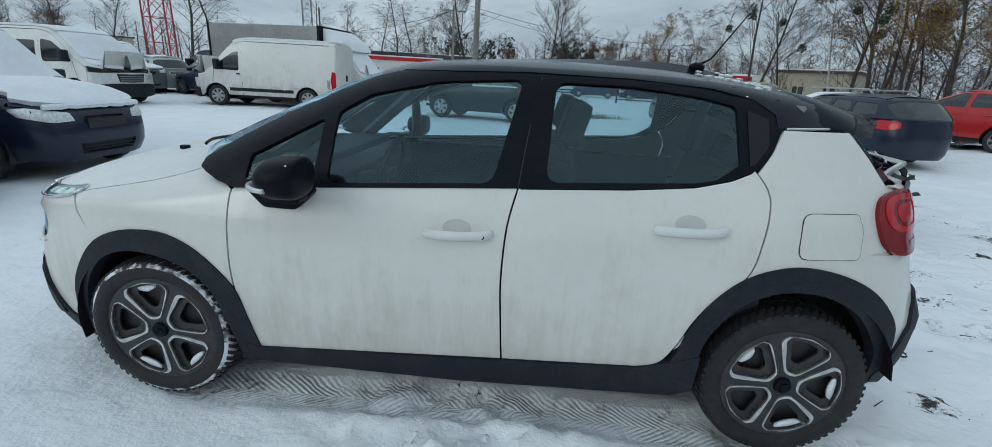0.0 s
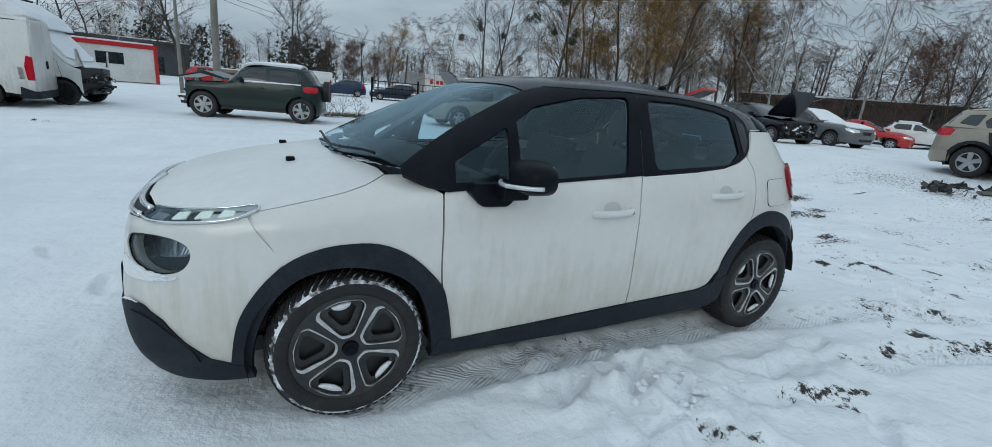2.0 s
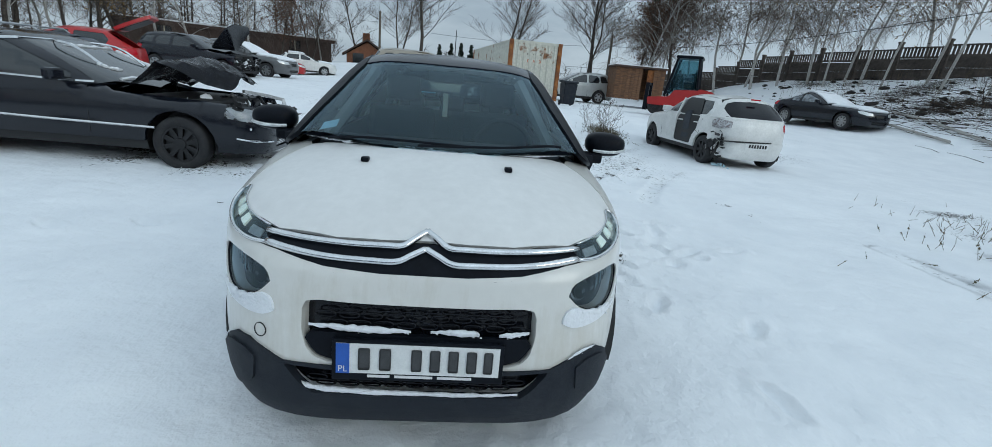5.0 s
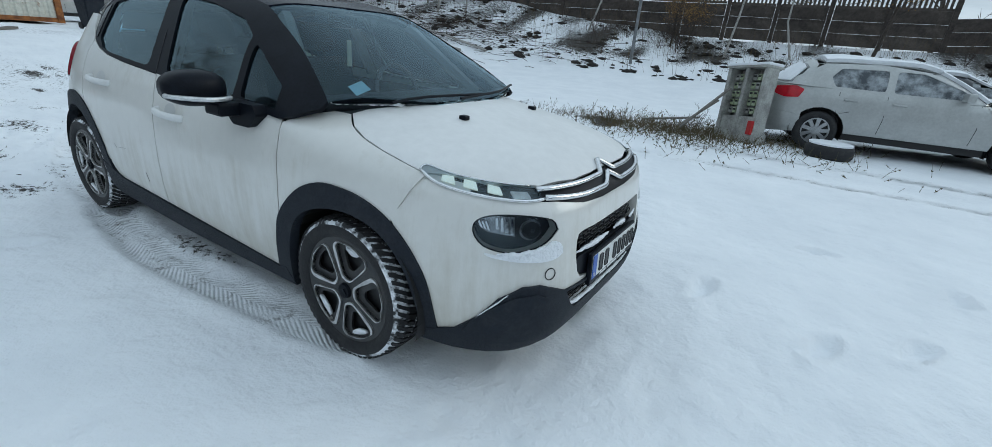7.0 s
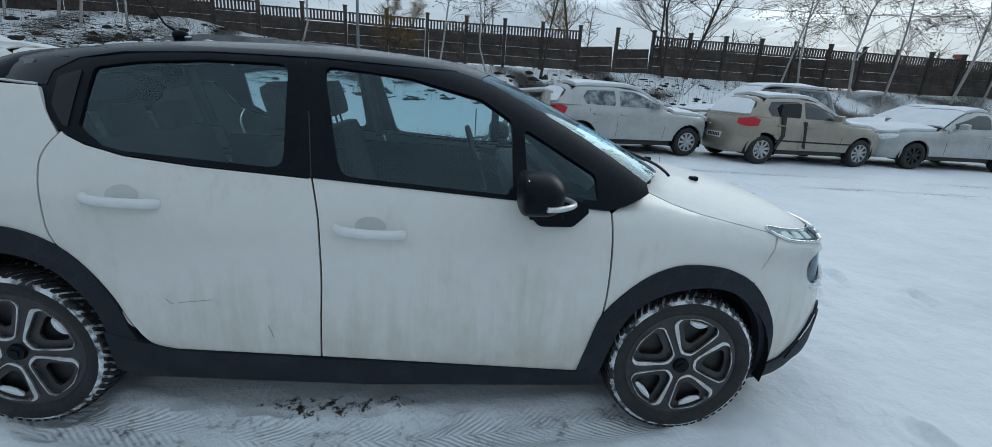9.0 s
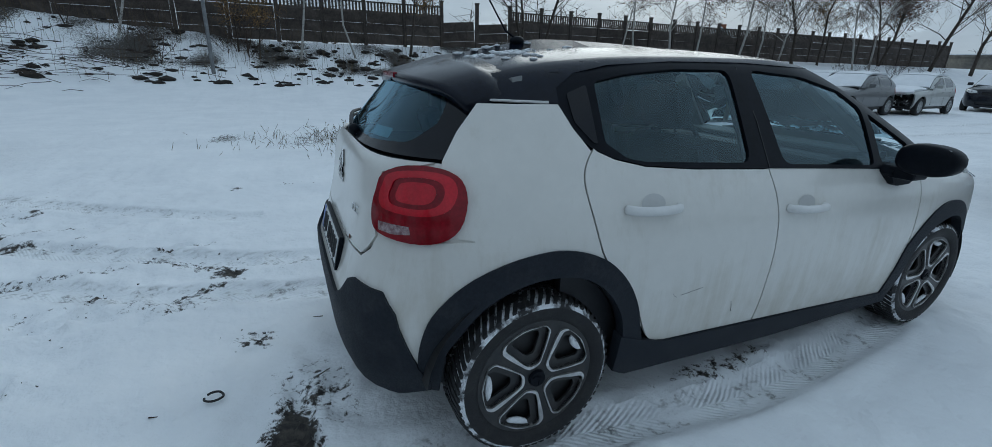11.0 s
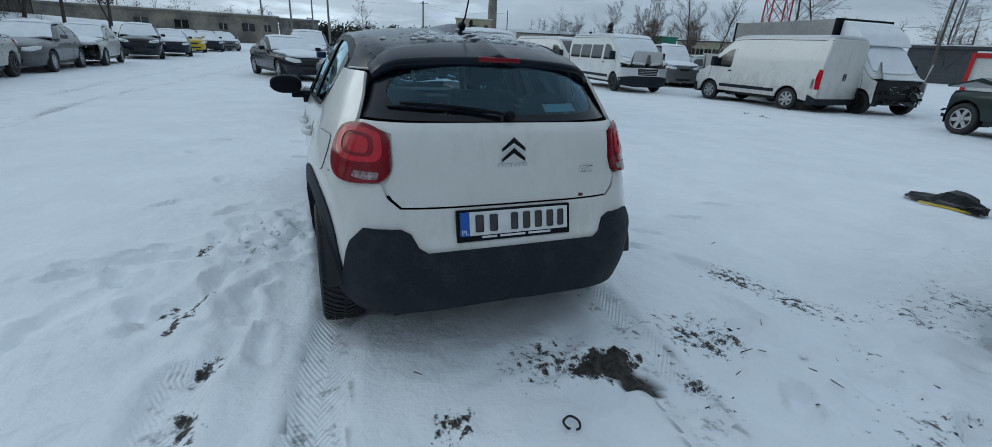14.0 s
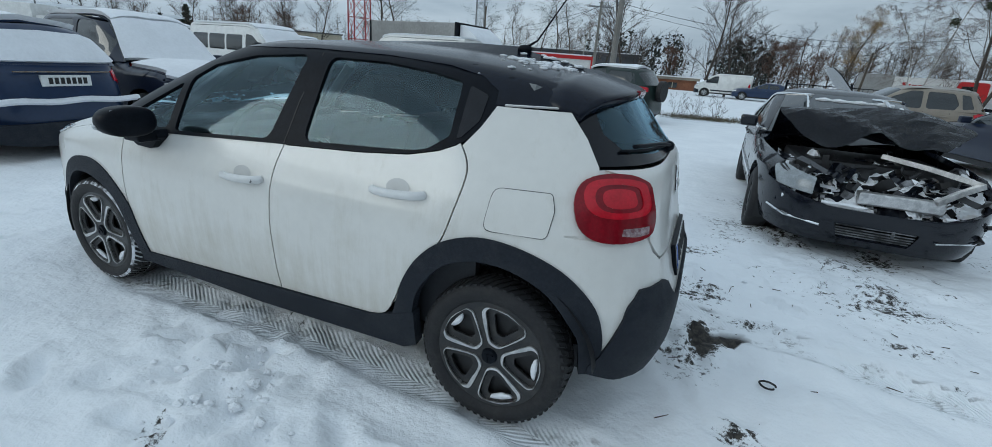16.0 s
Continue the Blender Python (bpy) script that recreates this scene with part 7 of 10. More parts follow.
    if back not in ("sedan",):
        zt_ = H - (.13 if back != "van" else .12)
        ang = 52 if back != "van" else 50
        rwp = mirrored([(0, belt + .07), (ang - 8, belt + .07), (ang, belt + .08), (ang + 3, zt_ - .05), (ang - 8, zt_), (0, zt_ + .02)])
        gtop = mirrored([(0, belt + .04), (ang + 8, belt + .04), (ang + 12, zt_), (ang, zt_ + .06), (0, zt_ + .08)])
        if back == "van":
            panel("rear_doors", gtop, "rear", cabinf, pm, c, cell=(9, .15), rim=.02)
        elif "hatch" not in missing:
            panel("rear_frame", gtop, "rear", cabinf, pm, c, cell=(9, .12), holes=[rounded(rwp, .15, 2)], rim=.02)
            panel("rear_window", rounded(rwp, .15, 2), "rear", cabinf, glass_m, c, off=-.006, cell=(9, .12), rim=0)
        if "rear" in snow and back != "van":
            panel("rear_snow", [(a * .93, belt + .06 + (z_ - belt - .06) * .94) for a, z_ in rwp], "rear", cabinf, SNOWCAP, c, off=.03, cell=(6, .08), rim=.03)
    else:
        half_deck = [(xt - .62, 0), (xt - .6, .6 * w), (xt - .55, .86 * w), (xt - .16, .84 * w), (xt - .10, .5 * w), (xt - .06, 0)]
        panel("boot_lid", across(half_deck), "top", bodyf, pm, c, cell=(.18, .18), rim=.03)
        rwin = [(rx_end + .02, 0), (rx_end + .02, rye * .9), (rx_end + .35, .70 * w), (xt - .66, .72 * w), (xt - .60, 0)]
        panel("rear_window", across(rwin), "top", cabinf, glass_m, c, cell=(.18, .18), rim=.01)
        if "rear" in snow:
            panel("boot_snow", across([(a, b * .95) for a, b in half_deck]), "top", bodyf, SNOWCAP, c, off=.05, cell=(.14, .14), rim=.05)
            panel("rear_snow", across([(a, b * .97) for a, b in rwin]), "top", cabinf, SNOWCAP, c, off=.035, cell=(.14, .14), rim=.035)
    if "roof" in snow:
        rr = [(wtop - .02, 0), (wtop, .3 * w), *[(a, b * .95) for a, b in roof_side], (rx_end, .3 * w), (rx_end + .01, 0)]
        panel("roof_snow", across(rr), "top", cabinf, SNOWCAP, c, off=.06, cell=(.14, .14), rim=.06)
    if "screen" in snow:
        panel("screen_snow", across([(a, b * .97) for a, b in wins]), "top", cabinf, SNOWCAP, c, off=.045, cell=(.14, .14), rim=.045)
    # mirrors
    if "mirrors" not in missing:
        for s in (1, -1):
            bm = bmesh.new()
            add_box(bm, (ws + .36, min(s * (w - .02), s * (w + .17)), belt + .02), (ws + .47, max(s * (w - .02), s * (w + .17)), belt + (.15 if back != "van" else .30)), None, .03)
            part("door_mirror", bm, bump if bumper else pm, c)
    for cx in (-wb / 2, wb / 2):
        for s in (-1, 1):
            m = Matrix.Translation((cx, s * (w - .015), R)) @ Matrix.Rotation(0 if s < 0 else math.pi, 4, "Z") @ Matrix.Rotation(cx * 3 + s, 4, "Y")
            hang_wheel(c, R, wheel[1] or ALLOY, wheel[2], m)
    KIT.update(front=-1.2, rear=1.1, ring=1.4, top=2.0, side=1.6)
    c.matrix_basis = Matrix.Translation((at[0], at[1], gz(*at[:2]) + z)) @ Matrix.Rotation(radians(heading + 180), 4, "Z")
    return c, dict(body=bodyf, cabin=cabinf, xn=xn, xt=xt, ws=ws, w=w, belt=belt, hoodb=hoodb, H=H)


def raised_hood(c, k, angle, mat_, lift=0.0):
    bm = bmesh.new()
    Lh = k["ws"] - k["xn"] - .25
    m = Matrix.Translation((k["ws"] - .12, 0, k["hoodb"] + lift)) @ Matrix.Rotation(radians(angle), 4, "Y")
    add_prism(bm, rounded([(-k["w"] * .86, 0), (-k["w"] * .80, Lh * .8), (-k["w"] * .5, Lh), (k["w"] * .5, Lh), (k["w"] * .80, Lh * .8), (k["w"] * .86, 0)], .2, 3), 0, .03, m @ Matrix(((0, 0, -1, 0), (1, 0, 0, 0), (0, 1, 0, 0), (0, 0, 0, 1))))
    return part("open_hood", bm, mat_, c)


def make_van(name, label, at, heading, L=5.0, W=2.0, H=2.15, wb=3.0, fo=.95, ws=-1.75, wt=-.85, hz=.92, hb=1.18, belt=1.12, door=-.35, paint_=None, snow=(), bumper=None, wheel=(.33, None, 6), glazed=0, missing=(), group="vans in the yard", category="van", rear=True, cut=None, clear=.24):
    """A panel van from its measures: nose, sloping screen and a long high box. Forward is -x."""
    w = W / 2
    xn, xt = -wb / 2 - fo, L - wb / 2 - fo
    end = xt if cut is None else cut
    top = spl([(xn - .1, hz - .12), (xn + .05, hz), (xn + .3, hz + .6 * (hb - hz)), (ws, hb), (wt, H - .16), (wt + .3, H - .035), (wt + .8, H), (xt - .3, H), (xt, H - .03)])
    hw = spl([(.2, .95 * w), (.6, w), (1.1, w), (1.4, .985 * w), (H - .15, .89 * w), (H + .1, .84 * w)])

    def F(x, y, z_):
        s = smax(np.abs(y) - hw(z_), z_ - top(x) + .03 * (y / w) ** 2, .10)
        s = smax(s, xn + .30 * (np.abs(y) / w) ** 2.6 + .05 * np.clip((.5 - z_) / .3, 0, 1) - x, .06)
        return smax(s, x - end + .03 * (np.abs(y) / w) ** 4, .05)

    KIT.update(front=xn + .9, rear=end - .9, ring=1.65, top=H + .6, side=1.7)
    c = thing(name, label, category, group)
    R = wheel[0]
    ra, zs = R + .07, clear + .05
    arch = lambda cx: [(cx + ra * math.cos(t), R + ra * math.sin(t)) for t in np.linspace(math.pi + .2, -.2, 13)]
    fx, rx = xn + .40, end - .06
    tl = [(x, float(top(x)) - .11) for x in (*np.linspace(fx, ws, 5), *np.linspace(ws + .15, wt + .5, 8), rx)]
    arches = [p for cx in ((-wb / 2, wb / 2) if cut is None else (-wb / 2,)) for p in arch(cx) if p[1] >= zs]
    poly = [(fx, zs), *arches, (rx, zs), *reversed(tl)]
    cell = (.2, .14)
    sides = [panel("body_side", poly, "side", F, paint_, c, cell=cell, flip=f, rim=.05) for f in (False, True)]
    P, _ = onto("side", np.array(tl), F)
    half = [(p[0], abs(p[1]) - .004) for p in P]
    nx = [(xn + .30 * (k / 4) ** 2.6 + .03, k / 4 * w * .93) for k in range(4)]
    skin = ([(p, q) for p, q in nx] + half[0:]) if "front" not in missing else [(ws - .3, 0), (ws - .28, .6 * w), *[h for h in half if h[0] > ws - .28]] + [(end - .05, .5 * w), (end - .04, 0)]
    panel("upper_shell", across(skin), "top", F, paint_, c, cell=(.22, .2), rim=.03)
    scr = [(ws + .03, 0), (ws + .06, .5 * w), (ws + .16, .84 * w), (wt - .02, .78 * w), (wt - .03, .4 * w), (wt - .03, 0)]
    panel("windscreen", across(scr), "top", F, SNOWCAP if "screen" in snow else DARKGLASS, c, off=.008 if "screen" not in snow else .045, cell=(.15, .15), rim=.01 if "screen" not in snow else .05, label="windscreen under snow" if "screen" in snow else "")
    if "hood" in snow and "front" not in missing:
        panel("hood_snow", across([(xn + .10, 0), (xn + .18, .5 * w), (xn + .34, .82 * w), (ws + .10, .86 * w), (ws, .5 * w), (ws - .02, 0)]), "top", F, SNOWCAP, c, off=.055, cell=(.12, .12), rim=.06)
    if "roof" in snow:
        panel("roof_snow", across([(wt + .02, 0), (wt + .05, .8 * w), (end - .14, .8 * w), (end - .12, 0)]), "top", F, SNOWCAP, c, off=.05, cell=(.2, .16), rim=.05)
    A = 63
    if "front" not in missing:
        panel("nose", mirrored([(0, hz - .05), (30, hz - .06), (52, hz - .07), (A, hz - .05), (A, clear + .06), (30, clear), (0, clear)]), "front", F, paint_, c, cell=(8, .1), rim=.04)
        panel("front_bumper", mirrored([(0, .62), (35, .62), (A + 1, .56), (A + 1, clear + .04), (30, clear - .02), (0, clear - .02)]), "front", F, bumper or PLASTIC, c, off=.025, cell=(8, .1), rim=.05)
        g = panel("grille", rounded(mirrored([(0, hz - .10), (27, hz - .08), (24, .66), (0, .65)]), .15, 2), "front", F, INK, c, off=.012, cell=(6, .08), rim=.02)
        for k in range(3):
            bm = bmesh.new()
            strip(bm, [(a, .70 + k * .06) for a in np.linspace(-23, 23, 9)], "front", F, .022, .010, 5)
            part("grille_bar", bm, ALLOY, g)
        for s in (1, -1):
            q = [(s * 32, .70), (s * 31, hz - .12), (s * 44, hz - .08), (s * 52, hz - .06), (s * 51, hz - .14), (s * 44, .70)]
            panel("headlamp", rounded(q, .2, 2), "front", F, LAMP_IN, c, off=.012, cell=(6, .08), rim=.02)
    else:
        for mt, nn, rr, nm in ((METAL, 30, .10, "torn_metal"), (INK, 50, .12, "broken_plastic"), (SNOW_ON, 16, .06, "caught_snow")):
            bm = bmesh.new()
            shards(bm, (xn + .34, 0, .62), (.22, w - .2, .24), nn, len(label), rr)
            tagged(part(nm, bm, mt, c), kind="stuff")
        bm = bmesh.new()
        add_box(bm, (xn + .5, -w + .2, .34), (ws + .1, w - .2, hb - .12), None, .04)
        part("engine", bm, INK, c)
    for f, sd in zip((1, -1), sides):
        for ln in ([(ws + .30, belt + .02), (ws + .22, .72), (ws + .30, zs + .12)], [(door, H - .42), (door, .7), (door - .02, zs + .08)], *([[(door + 1.25, H - .42), (door + 1.25, zs + .1)]] if cut is None else [])):
            P, _ = onto("side", np.array(ln), F, .001)
            bm = bmesh.new()
            add_tube(bm, P * (1, f, 1), .006, 4)
            part("door_joint", bm, INK, sd)
        P, _ = onto("side", np.array([(door - .16, belt - .10), (door - .05, belt - .10)]), F, .02)
        bm = bmesh.new()
        add_tube(bm, P * (1, f, 1), .022, 6)
        part("handle", bm, PLASTIC, sd)
        dz = .60
        wq = [(ws + .34, belt + .03), (ws + .42, belt + .20), (ws + .40 + (wt - ws) * .62, belt + dz - .04), (door - .08, belt + dz), (door - .08, belt)]
        panel("side_window", rounded(wq, .15, 3), "side", F, DARKGLASS, sd, off=.006, cell=cell, flip=f < 0, rim=.008)
        for k in range(glazed):
            x0 = door + .12 + k * (xt - door - .3) / glazed
            x1 = x0 + (xt - door - .3) / glazed - .12
            panel("side_window", rounded([(x0, belt + .02), (x0, belt + dz - .04), (x1, belt + dz - .04), (x1, belt + .02)], .1, 2), "side", F, DARKGLASS, sd, off=.006, cell=cell, flip=f < 0, rim=.008)
        if cut is None:
            panel("side_strip", [(-wb / 2 + ra + .05, .50), (wb / 2 - ra - .05, .50), (wb / 2 - ra - .05, .60), (-wb / 2 + ra + .05, .60)], "side", F, PLASTIC, sd, off=.014, cell=cell, flip=f < 0, rim=.015)
        bm = bmesh.new()
        add_box(bm, (ws + .38, min(f * -(w - .02), f * -(w + .20)), belt + .02), (ws + .52, max(f * -(w - .02), f * -(w + .20)), belt + .34), None, .04)
        part("door_mirror", bm, PLASTIC, c)
    if rear and cut is None:
        for s in (1, -1):
            dr = panel("rear_door", [(s * .8, .42), (s * .8, H - .10), (s * 44, H - .14), (s * 47, .42)], "rear", F, paint_, c, off=.004, cell=(8, .15), rim=.03)
            panel("tail_lamp", rounded([(s * 49, .68), (s * 49, 1.22), (s * 53, 1.26), (s * 55, 1.0), (s * 54, .68)], .2, 2), "rear", F, RED, c, off=.012, cell=(6, .1), rim=.02)
            bm = bmesh.new()
            strip(bm, [(s * 3, .95), (s * 3, 1.15)], "rear", F, .02, .016, 5)
            part("handle", bm, PLASTIC, dr)
        panel("rear_post", mirrored([(0, .30), (60, .30), (61, H - .2), (50, H - .08), (0, H - .06)]), "rear", F, paint_, c, cell=(8, .15), rim=.02)
        panel("rear_bumper", mirrored([(0, .42), (50, .42), (60, .52), (60, clear), (0, clear)]), "rear", F, PLASTIC, c, off=.03, cell=(8, .1), rim=.05)
    bm = bmesh.new()
    for cx in ((-wb / 2, wb / 2) if cut is None else (-wb / 2,)):
        for s in (1, -1):
            rings = [[bm.verts.new((cx + (ra - .004) * math.cos(t), s * y, R + (ra - .004) * math.sin(t))) for t in np.linspace(-.2, math.pi + .2, 14)] for y in (w - .36, w - .06)]
            for k_ in range(13):
                bm.faces.new((rings[0][k_], rings[0][k_ + 1], rings[1][k_ + 1], rings[1][k_]))
            bm.faces.new(rings[0])
    add_box(bm, (xn + .3, -w + .38, clear + .02), (xt - .1, w - .38, clear + .14))
    part("underbody", bm, INK, c)
    for cx in (-wb / 2, wb / 2):
        for s in (-1, 1):
            hang_wheel(c, R, wheel[1] or ALLOY, wheel[2], Matrix.Translation((cx, s * (w - .03), R)) @ Matrix.Rotation(0 if s < 0 else math.pi, 4, "Z") @ Matrix.Rotation(cx * 3 + s, 4, "Y"))
    KIT.update(front=-1.2, rear=1.1, ring=1.4, top=2.0, side=1.6)
    c.matrix_basis = Matrix.Translation((at[0], at[1], gz(*at[:2]))) @ Matrix.Rotation(radians(heading + 180), 4, "Z")
    return c, dict(F=F, xn=xn, xt=xt, w=w)


S_ALL = ("hood", "roof", "screen", "rear", "sides")
# black saloon with a crushed nose, close by
passat, kp = make_car("saloon_car", "black saloon car with a crushed front and torn hood", (3.36, 4.54), -91, L=4.72, W=1.82, H=1.47, wb=2.71, fo=.90, belt=.93, hoodf=.78, ws=-.55, rake=2.3, back="sedan", paint_=P_BLACK, wheel=(.32, STEELW, 10), missing=("hood", "front", "rear"), side_trim=CHROME, z=-.04)
bm = bmesh.new()
rnd = random.Random(31)
cols, rows_ = 17, 13
grid = []
for i in range(rows_):
    s = i / (rows_ - 1)
    line = []
    for j in range(cols):
        y = (j / (cols - 1) * 2 - 1)
        if s < .42:
            k = s / .42
            x, zc = -.66 - .50 * k, .975 + .33 * k ** 1.3
        else:
            k = (s - .42) / .58
            x, zc = -1.16 - .62 * k, 1.305 - .13 * k - .12 * k * k
        half_w = .78 - .34 * max(0, s - .55) / .45
        fold = .05 * abs(((y * 1.1 + s * 1.7) % 1.0) - .5) + .035 * math.sin(y * 5.3 + s * 7)
        line.append(bm.verts.new((x + .05 * y * y + rnd.uniform(-.012, .012), y * half_w, zc - .10 * y * y + fold * (.3 + s) + rnd.uniform(-.010, .010))))
    grid.append(line)
for a, b in zip(grid, grid[1:]):
    for j in range(cols - 1):
        bm.faces.new((a[j], a[j + 1], b[j + 1], b[j]))
bmesh.ops.solidify(bm, geom=bm.faces[:], thickness=.012)
part("buckled_hood", bm, P_BLACK, passat, "black hood folded upwards")
bm = bmesh.new()
KIT.update(front=kp["xn"] + .9, rear=kp["xt"] - .9, ring=1.6, top=2.1, side=1.6)
fbp = panel("front_bumper", mirrored([(0, .52), (22, .53), (40, .60), (58, .66), (64, .62), (64, .24), (30, .2), (0, .2)]), "front", kp["body"], P_BLACK, passat, cell=(6, .1), rim=.04, holes=[rounded(mirrored([(0, .40), (18, .40), (16, .27), (0, .27)]), .2, 2)])
bmx = bmesh.new()
for zz in (.285, .31, .335, .36, .385):
    strip(bmx, [(a, zz) for a in np.linspace(-17, 17, 9)], "front", kp["body"], -.02, .006, 4)
part("lower_grille", bmx, METAL, fbp)
for s in (1, -1):
    bmx = bmesh.new()
    strip(bmx, [(s * 24, .36), (s * 40, .38), (s * 52, .42)], "front", kp["body"], .012, .010, 5)
    part("bumper_strip", bmx, CHROME, fbp)
panel("headlamp", rounded([(30, .60), (31, .74), (50, .80), (58, .78), (50, .63)], .2, 2), "front", kp["body"], CLOUDED, passat, off=-.01, cell=(6, .08), rim=.03, label="clouded headlamp")
KIT.update(front=-1.2, rear=1.1, ring=1.4, top=2.0, side=1.6)
def crushed(name, mt, seed, lift, keep, nu=46, nv=22, label=""):
    """A crumpled sheet over the crushed nose; keep < 1 leaves torn patches of it."""
    bm = bmesh.new()
    vs = {}
    for i in range(nu):
        for j in range(nv):
            y, v = -.74 + 1.48 * i / (nu - 1), j / (nv - 1)
            q = Vector((y * 4.2, v * 2.6, 3.1))
            dent = abs(mnoise.noise(q)) * .17 + abs(mnoise.noise(q * 2.7)) * .085 + mnoise.noise(q * 6.1) * .03
            x = -2.17 + .17 * y * y + .62 * v ** 1.25 + dent * (.5 + v)
            z = .50 + .36 * v ** .8 + mnoise.noise(q * 1.9 + Vector((9, 2, 0))) * .07 * (.3 + v) - .4 * dent
            if keep < 1 and mnoise.noise(Vector((y * 5.5, v * 4.5, seed))) * .6 + mnoise.noise(Vector((y * 17, v * 12, seed))) * .4 > keep - .5:
                continue
            vs[i, j] = bm.verts.new((x - lift * .7, y, z + lift))
    for i in range(nu - 1):
        for j in range(nv - 1):
            q = [vs.get(k) for k in ((i, j), (i + 1, j), (i + 1, j + 1), (i, j + 1))]
            q = [p for p in q if p]
            if len(q) > 2:
                bm.faces.new(q)
    for p in [p for p in bm.verts if not p.link_faces]:
        bm.verts.remove(p)
    return tagged(part(name, bm, mt, passat, label), kind="stuff") if keep < 1 else part(name, bm, mt, passat, label)


crushed("crushed_nose", TRIM, 0, 0, 1, label="crumpled black nose sheet")
crushed("bare_metal", METAL, 4.7, .006, .36)
crushed("caught_snow", SNOW_ON, 8.2, .013, .50, 92, 44)
for mt, nn, rr, sd, nm in ((METAL, 14, .07, 5, "torn_metal"), (INK, 34, .09, 6, "broken_plastic"), (P_BLACK, 16, .12, 7, "bent_panel")):
    bm = bmesh.new()
    shards(bm, (kp["xn"] + .46, .1, .70), (.24, .62, .12), nn, sd, rr)
    tagged(part(nm, bm, mt, passat), kind="stuff")
bm = bmesh.new()
for p, q, wd in (((-1.72, -.02, .93), (-2.0, -.64, .82), .028), ((-2.0, -.64, .82), (-2.16, -.34, .66), .030)):
    p, q = Vector(p), Vector(q)
    add_tube(bm, [p, p.lerp(q, .5) + Vector((0, 0, .01)), q], wd, 4)
part("bent_crossmember", bm, SILVER, passat, "bent pale metal crossmember")
bm = bmesh.new()
add_box(bm, (-2.15, -.42, .56), (-2.04, .16, .665), None, .015)
part("crash_beam", bm, SILVER, passat, "pale metal crash beam")
bm = bmesh.new()
for p, q, r in (((-1.95, .62, .60), (-1.72, .30, .78), .022), ((-2.02, .30, .72), (-1.80, .02, .84), .016), ((-1.9, -.2, .78), (-1.7, -.5, .84), .02)):
    p, q = Vector(p), Vector(q)
    add_tube(bm, [p, (p + q) / 2 + Vector((0, .04, .05)), q], r, 6)
tagged(part("engine_hose", bm, RUBBER, passat), kind="stuff")
for y0, w0 in ((.60, .10), (.25, .16), (-.55, .12)):
    bm = bmesh.new()
    rnd = random.Random(int(y0 * 100))
    line = [(-2.20 + .22 * (y0 + t * w0) ** 2 + rnd.uniform(-.01, .01), y0 + t * w0, .535 + rnd.uniform(-.006, .006)) for t in (-1, -.6, -.2, .2, .6, 1)]
    add_tube(bm, line, [rnd.uniform(.012, .030) for _ in line], 6)
    part("bumper_snow", bm, SNOW_ON, passat)
bm = bmesh.new()
shards(bm, (kp["xt"] - .18, .2, .52), (.16, .7, .28), 46, 9, .13)
tagged(part("torn_tail", bm, INK, passat), kind="stuff")
bm = bmesh.new()
for s in (1, -1):
    P, _ = onto("side", np.array(curve([(-.42, .945), (.4, .955), (1.0, .97), (1.22, 1.02), (1.0, 1.22), (.6, 1.34), (.1, 1.33), (-.25, 1.12)], 4)), kp["cabin"], .008)
    add_tube(bm, P * (1, s, 1), .016, 5)
part("window_chrome", bm, CHROME, passat)

KIT.update(front=kp["xn"] + .9, rear=kp["xt"] - .9, ring=1.6, top=2.1, side=1.6)
for q in ([(-.52, -.55), (-.50, 0), (-.52, .5)], [(-.40, -.66), (.0, -.60), (.22, -.56)], [(.24, -.5), (.22, -.1), (.24, .3)], [(-.35, .2), (-.3, .35), (-.2, .4)]):
    bm = bmesh.new()
    P, _ = onto("top", np.array(curve(q, 6)), kp["cabin"], .004)
    rnd = random.Random(len(q) + int(q[0][0] * 100))
    add_tube(bm, P, [rnd.uniform(.008, .032) for _ in P], 6)
    part("screen_snow", bm, SNOW_ON, passat)
KIT.update(front=-1.2, rear=1.1, ring=1.4, top=2.0, side=1.6)
# vans and cars along the far rows
CAR = make_car
bdl, kbd = CAR("panel_van", "dark navy family van with snow over its hood and screen", (-7.10, 3.05), -1, L=4.15, W=1.80, H=1.74, wb=2.69, fo=.80, belt=1.03, hoodf=.81, ws=-.95, rake=1.05, back="suv", paint_=P_NAVY, wheel=(.31, STEELW, 6), snow=("hood", "roof", "screen"), bumper=P_NAVY)
KIT.update(front=kbd["xn"] + .9, rear=kbd["xt"] - .9, ring=1.6, top=2.4, side=1.6)
for k in range(4):
    bm = bmesh.new()
    strip(bm, [(a, .285 + k * .035) for a in np.linspace(-22, 22, 9)], "front", kbd["body"], .004, .009, 5)
    part("grille_bar", bm, PLASTIC, bdl)
bm = bmesh.new()
rnd = random.Random(8)
strip(bm, [(a, .80 + rnd.uniform(-.008, .008)) for a in np.linspace(-40, 40, 17)], "front", kbd["body"], .03, .035, 6)
part("lip_snow", bm, SNOWCAP, bdl)
bm = bmesh.new()
P, _ = onto("front", np.array([(0, .62)]), kbd["body"])
add_box(bm, (P[0][0] - .02, -.26, .57), (P[0][0] + .01, .26, .68), None, .006)
part("plate_holder", bm, INK, bdl)
KIT.update(front=-1.2, rear=1.1, ring=1.4, top=2.0, side=1.6)
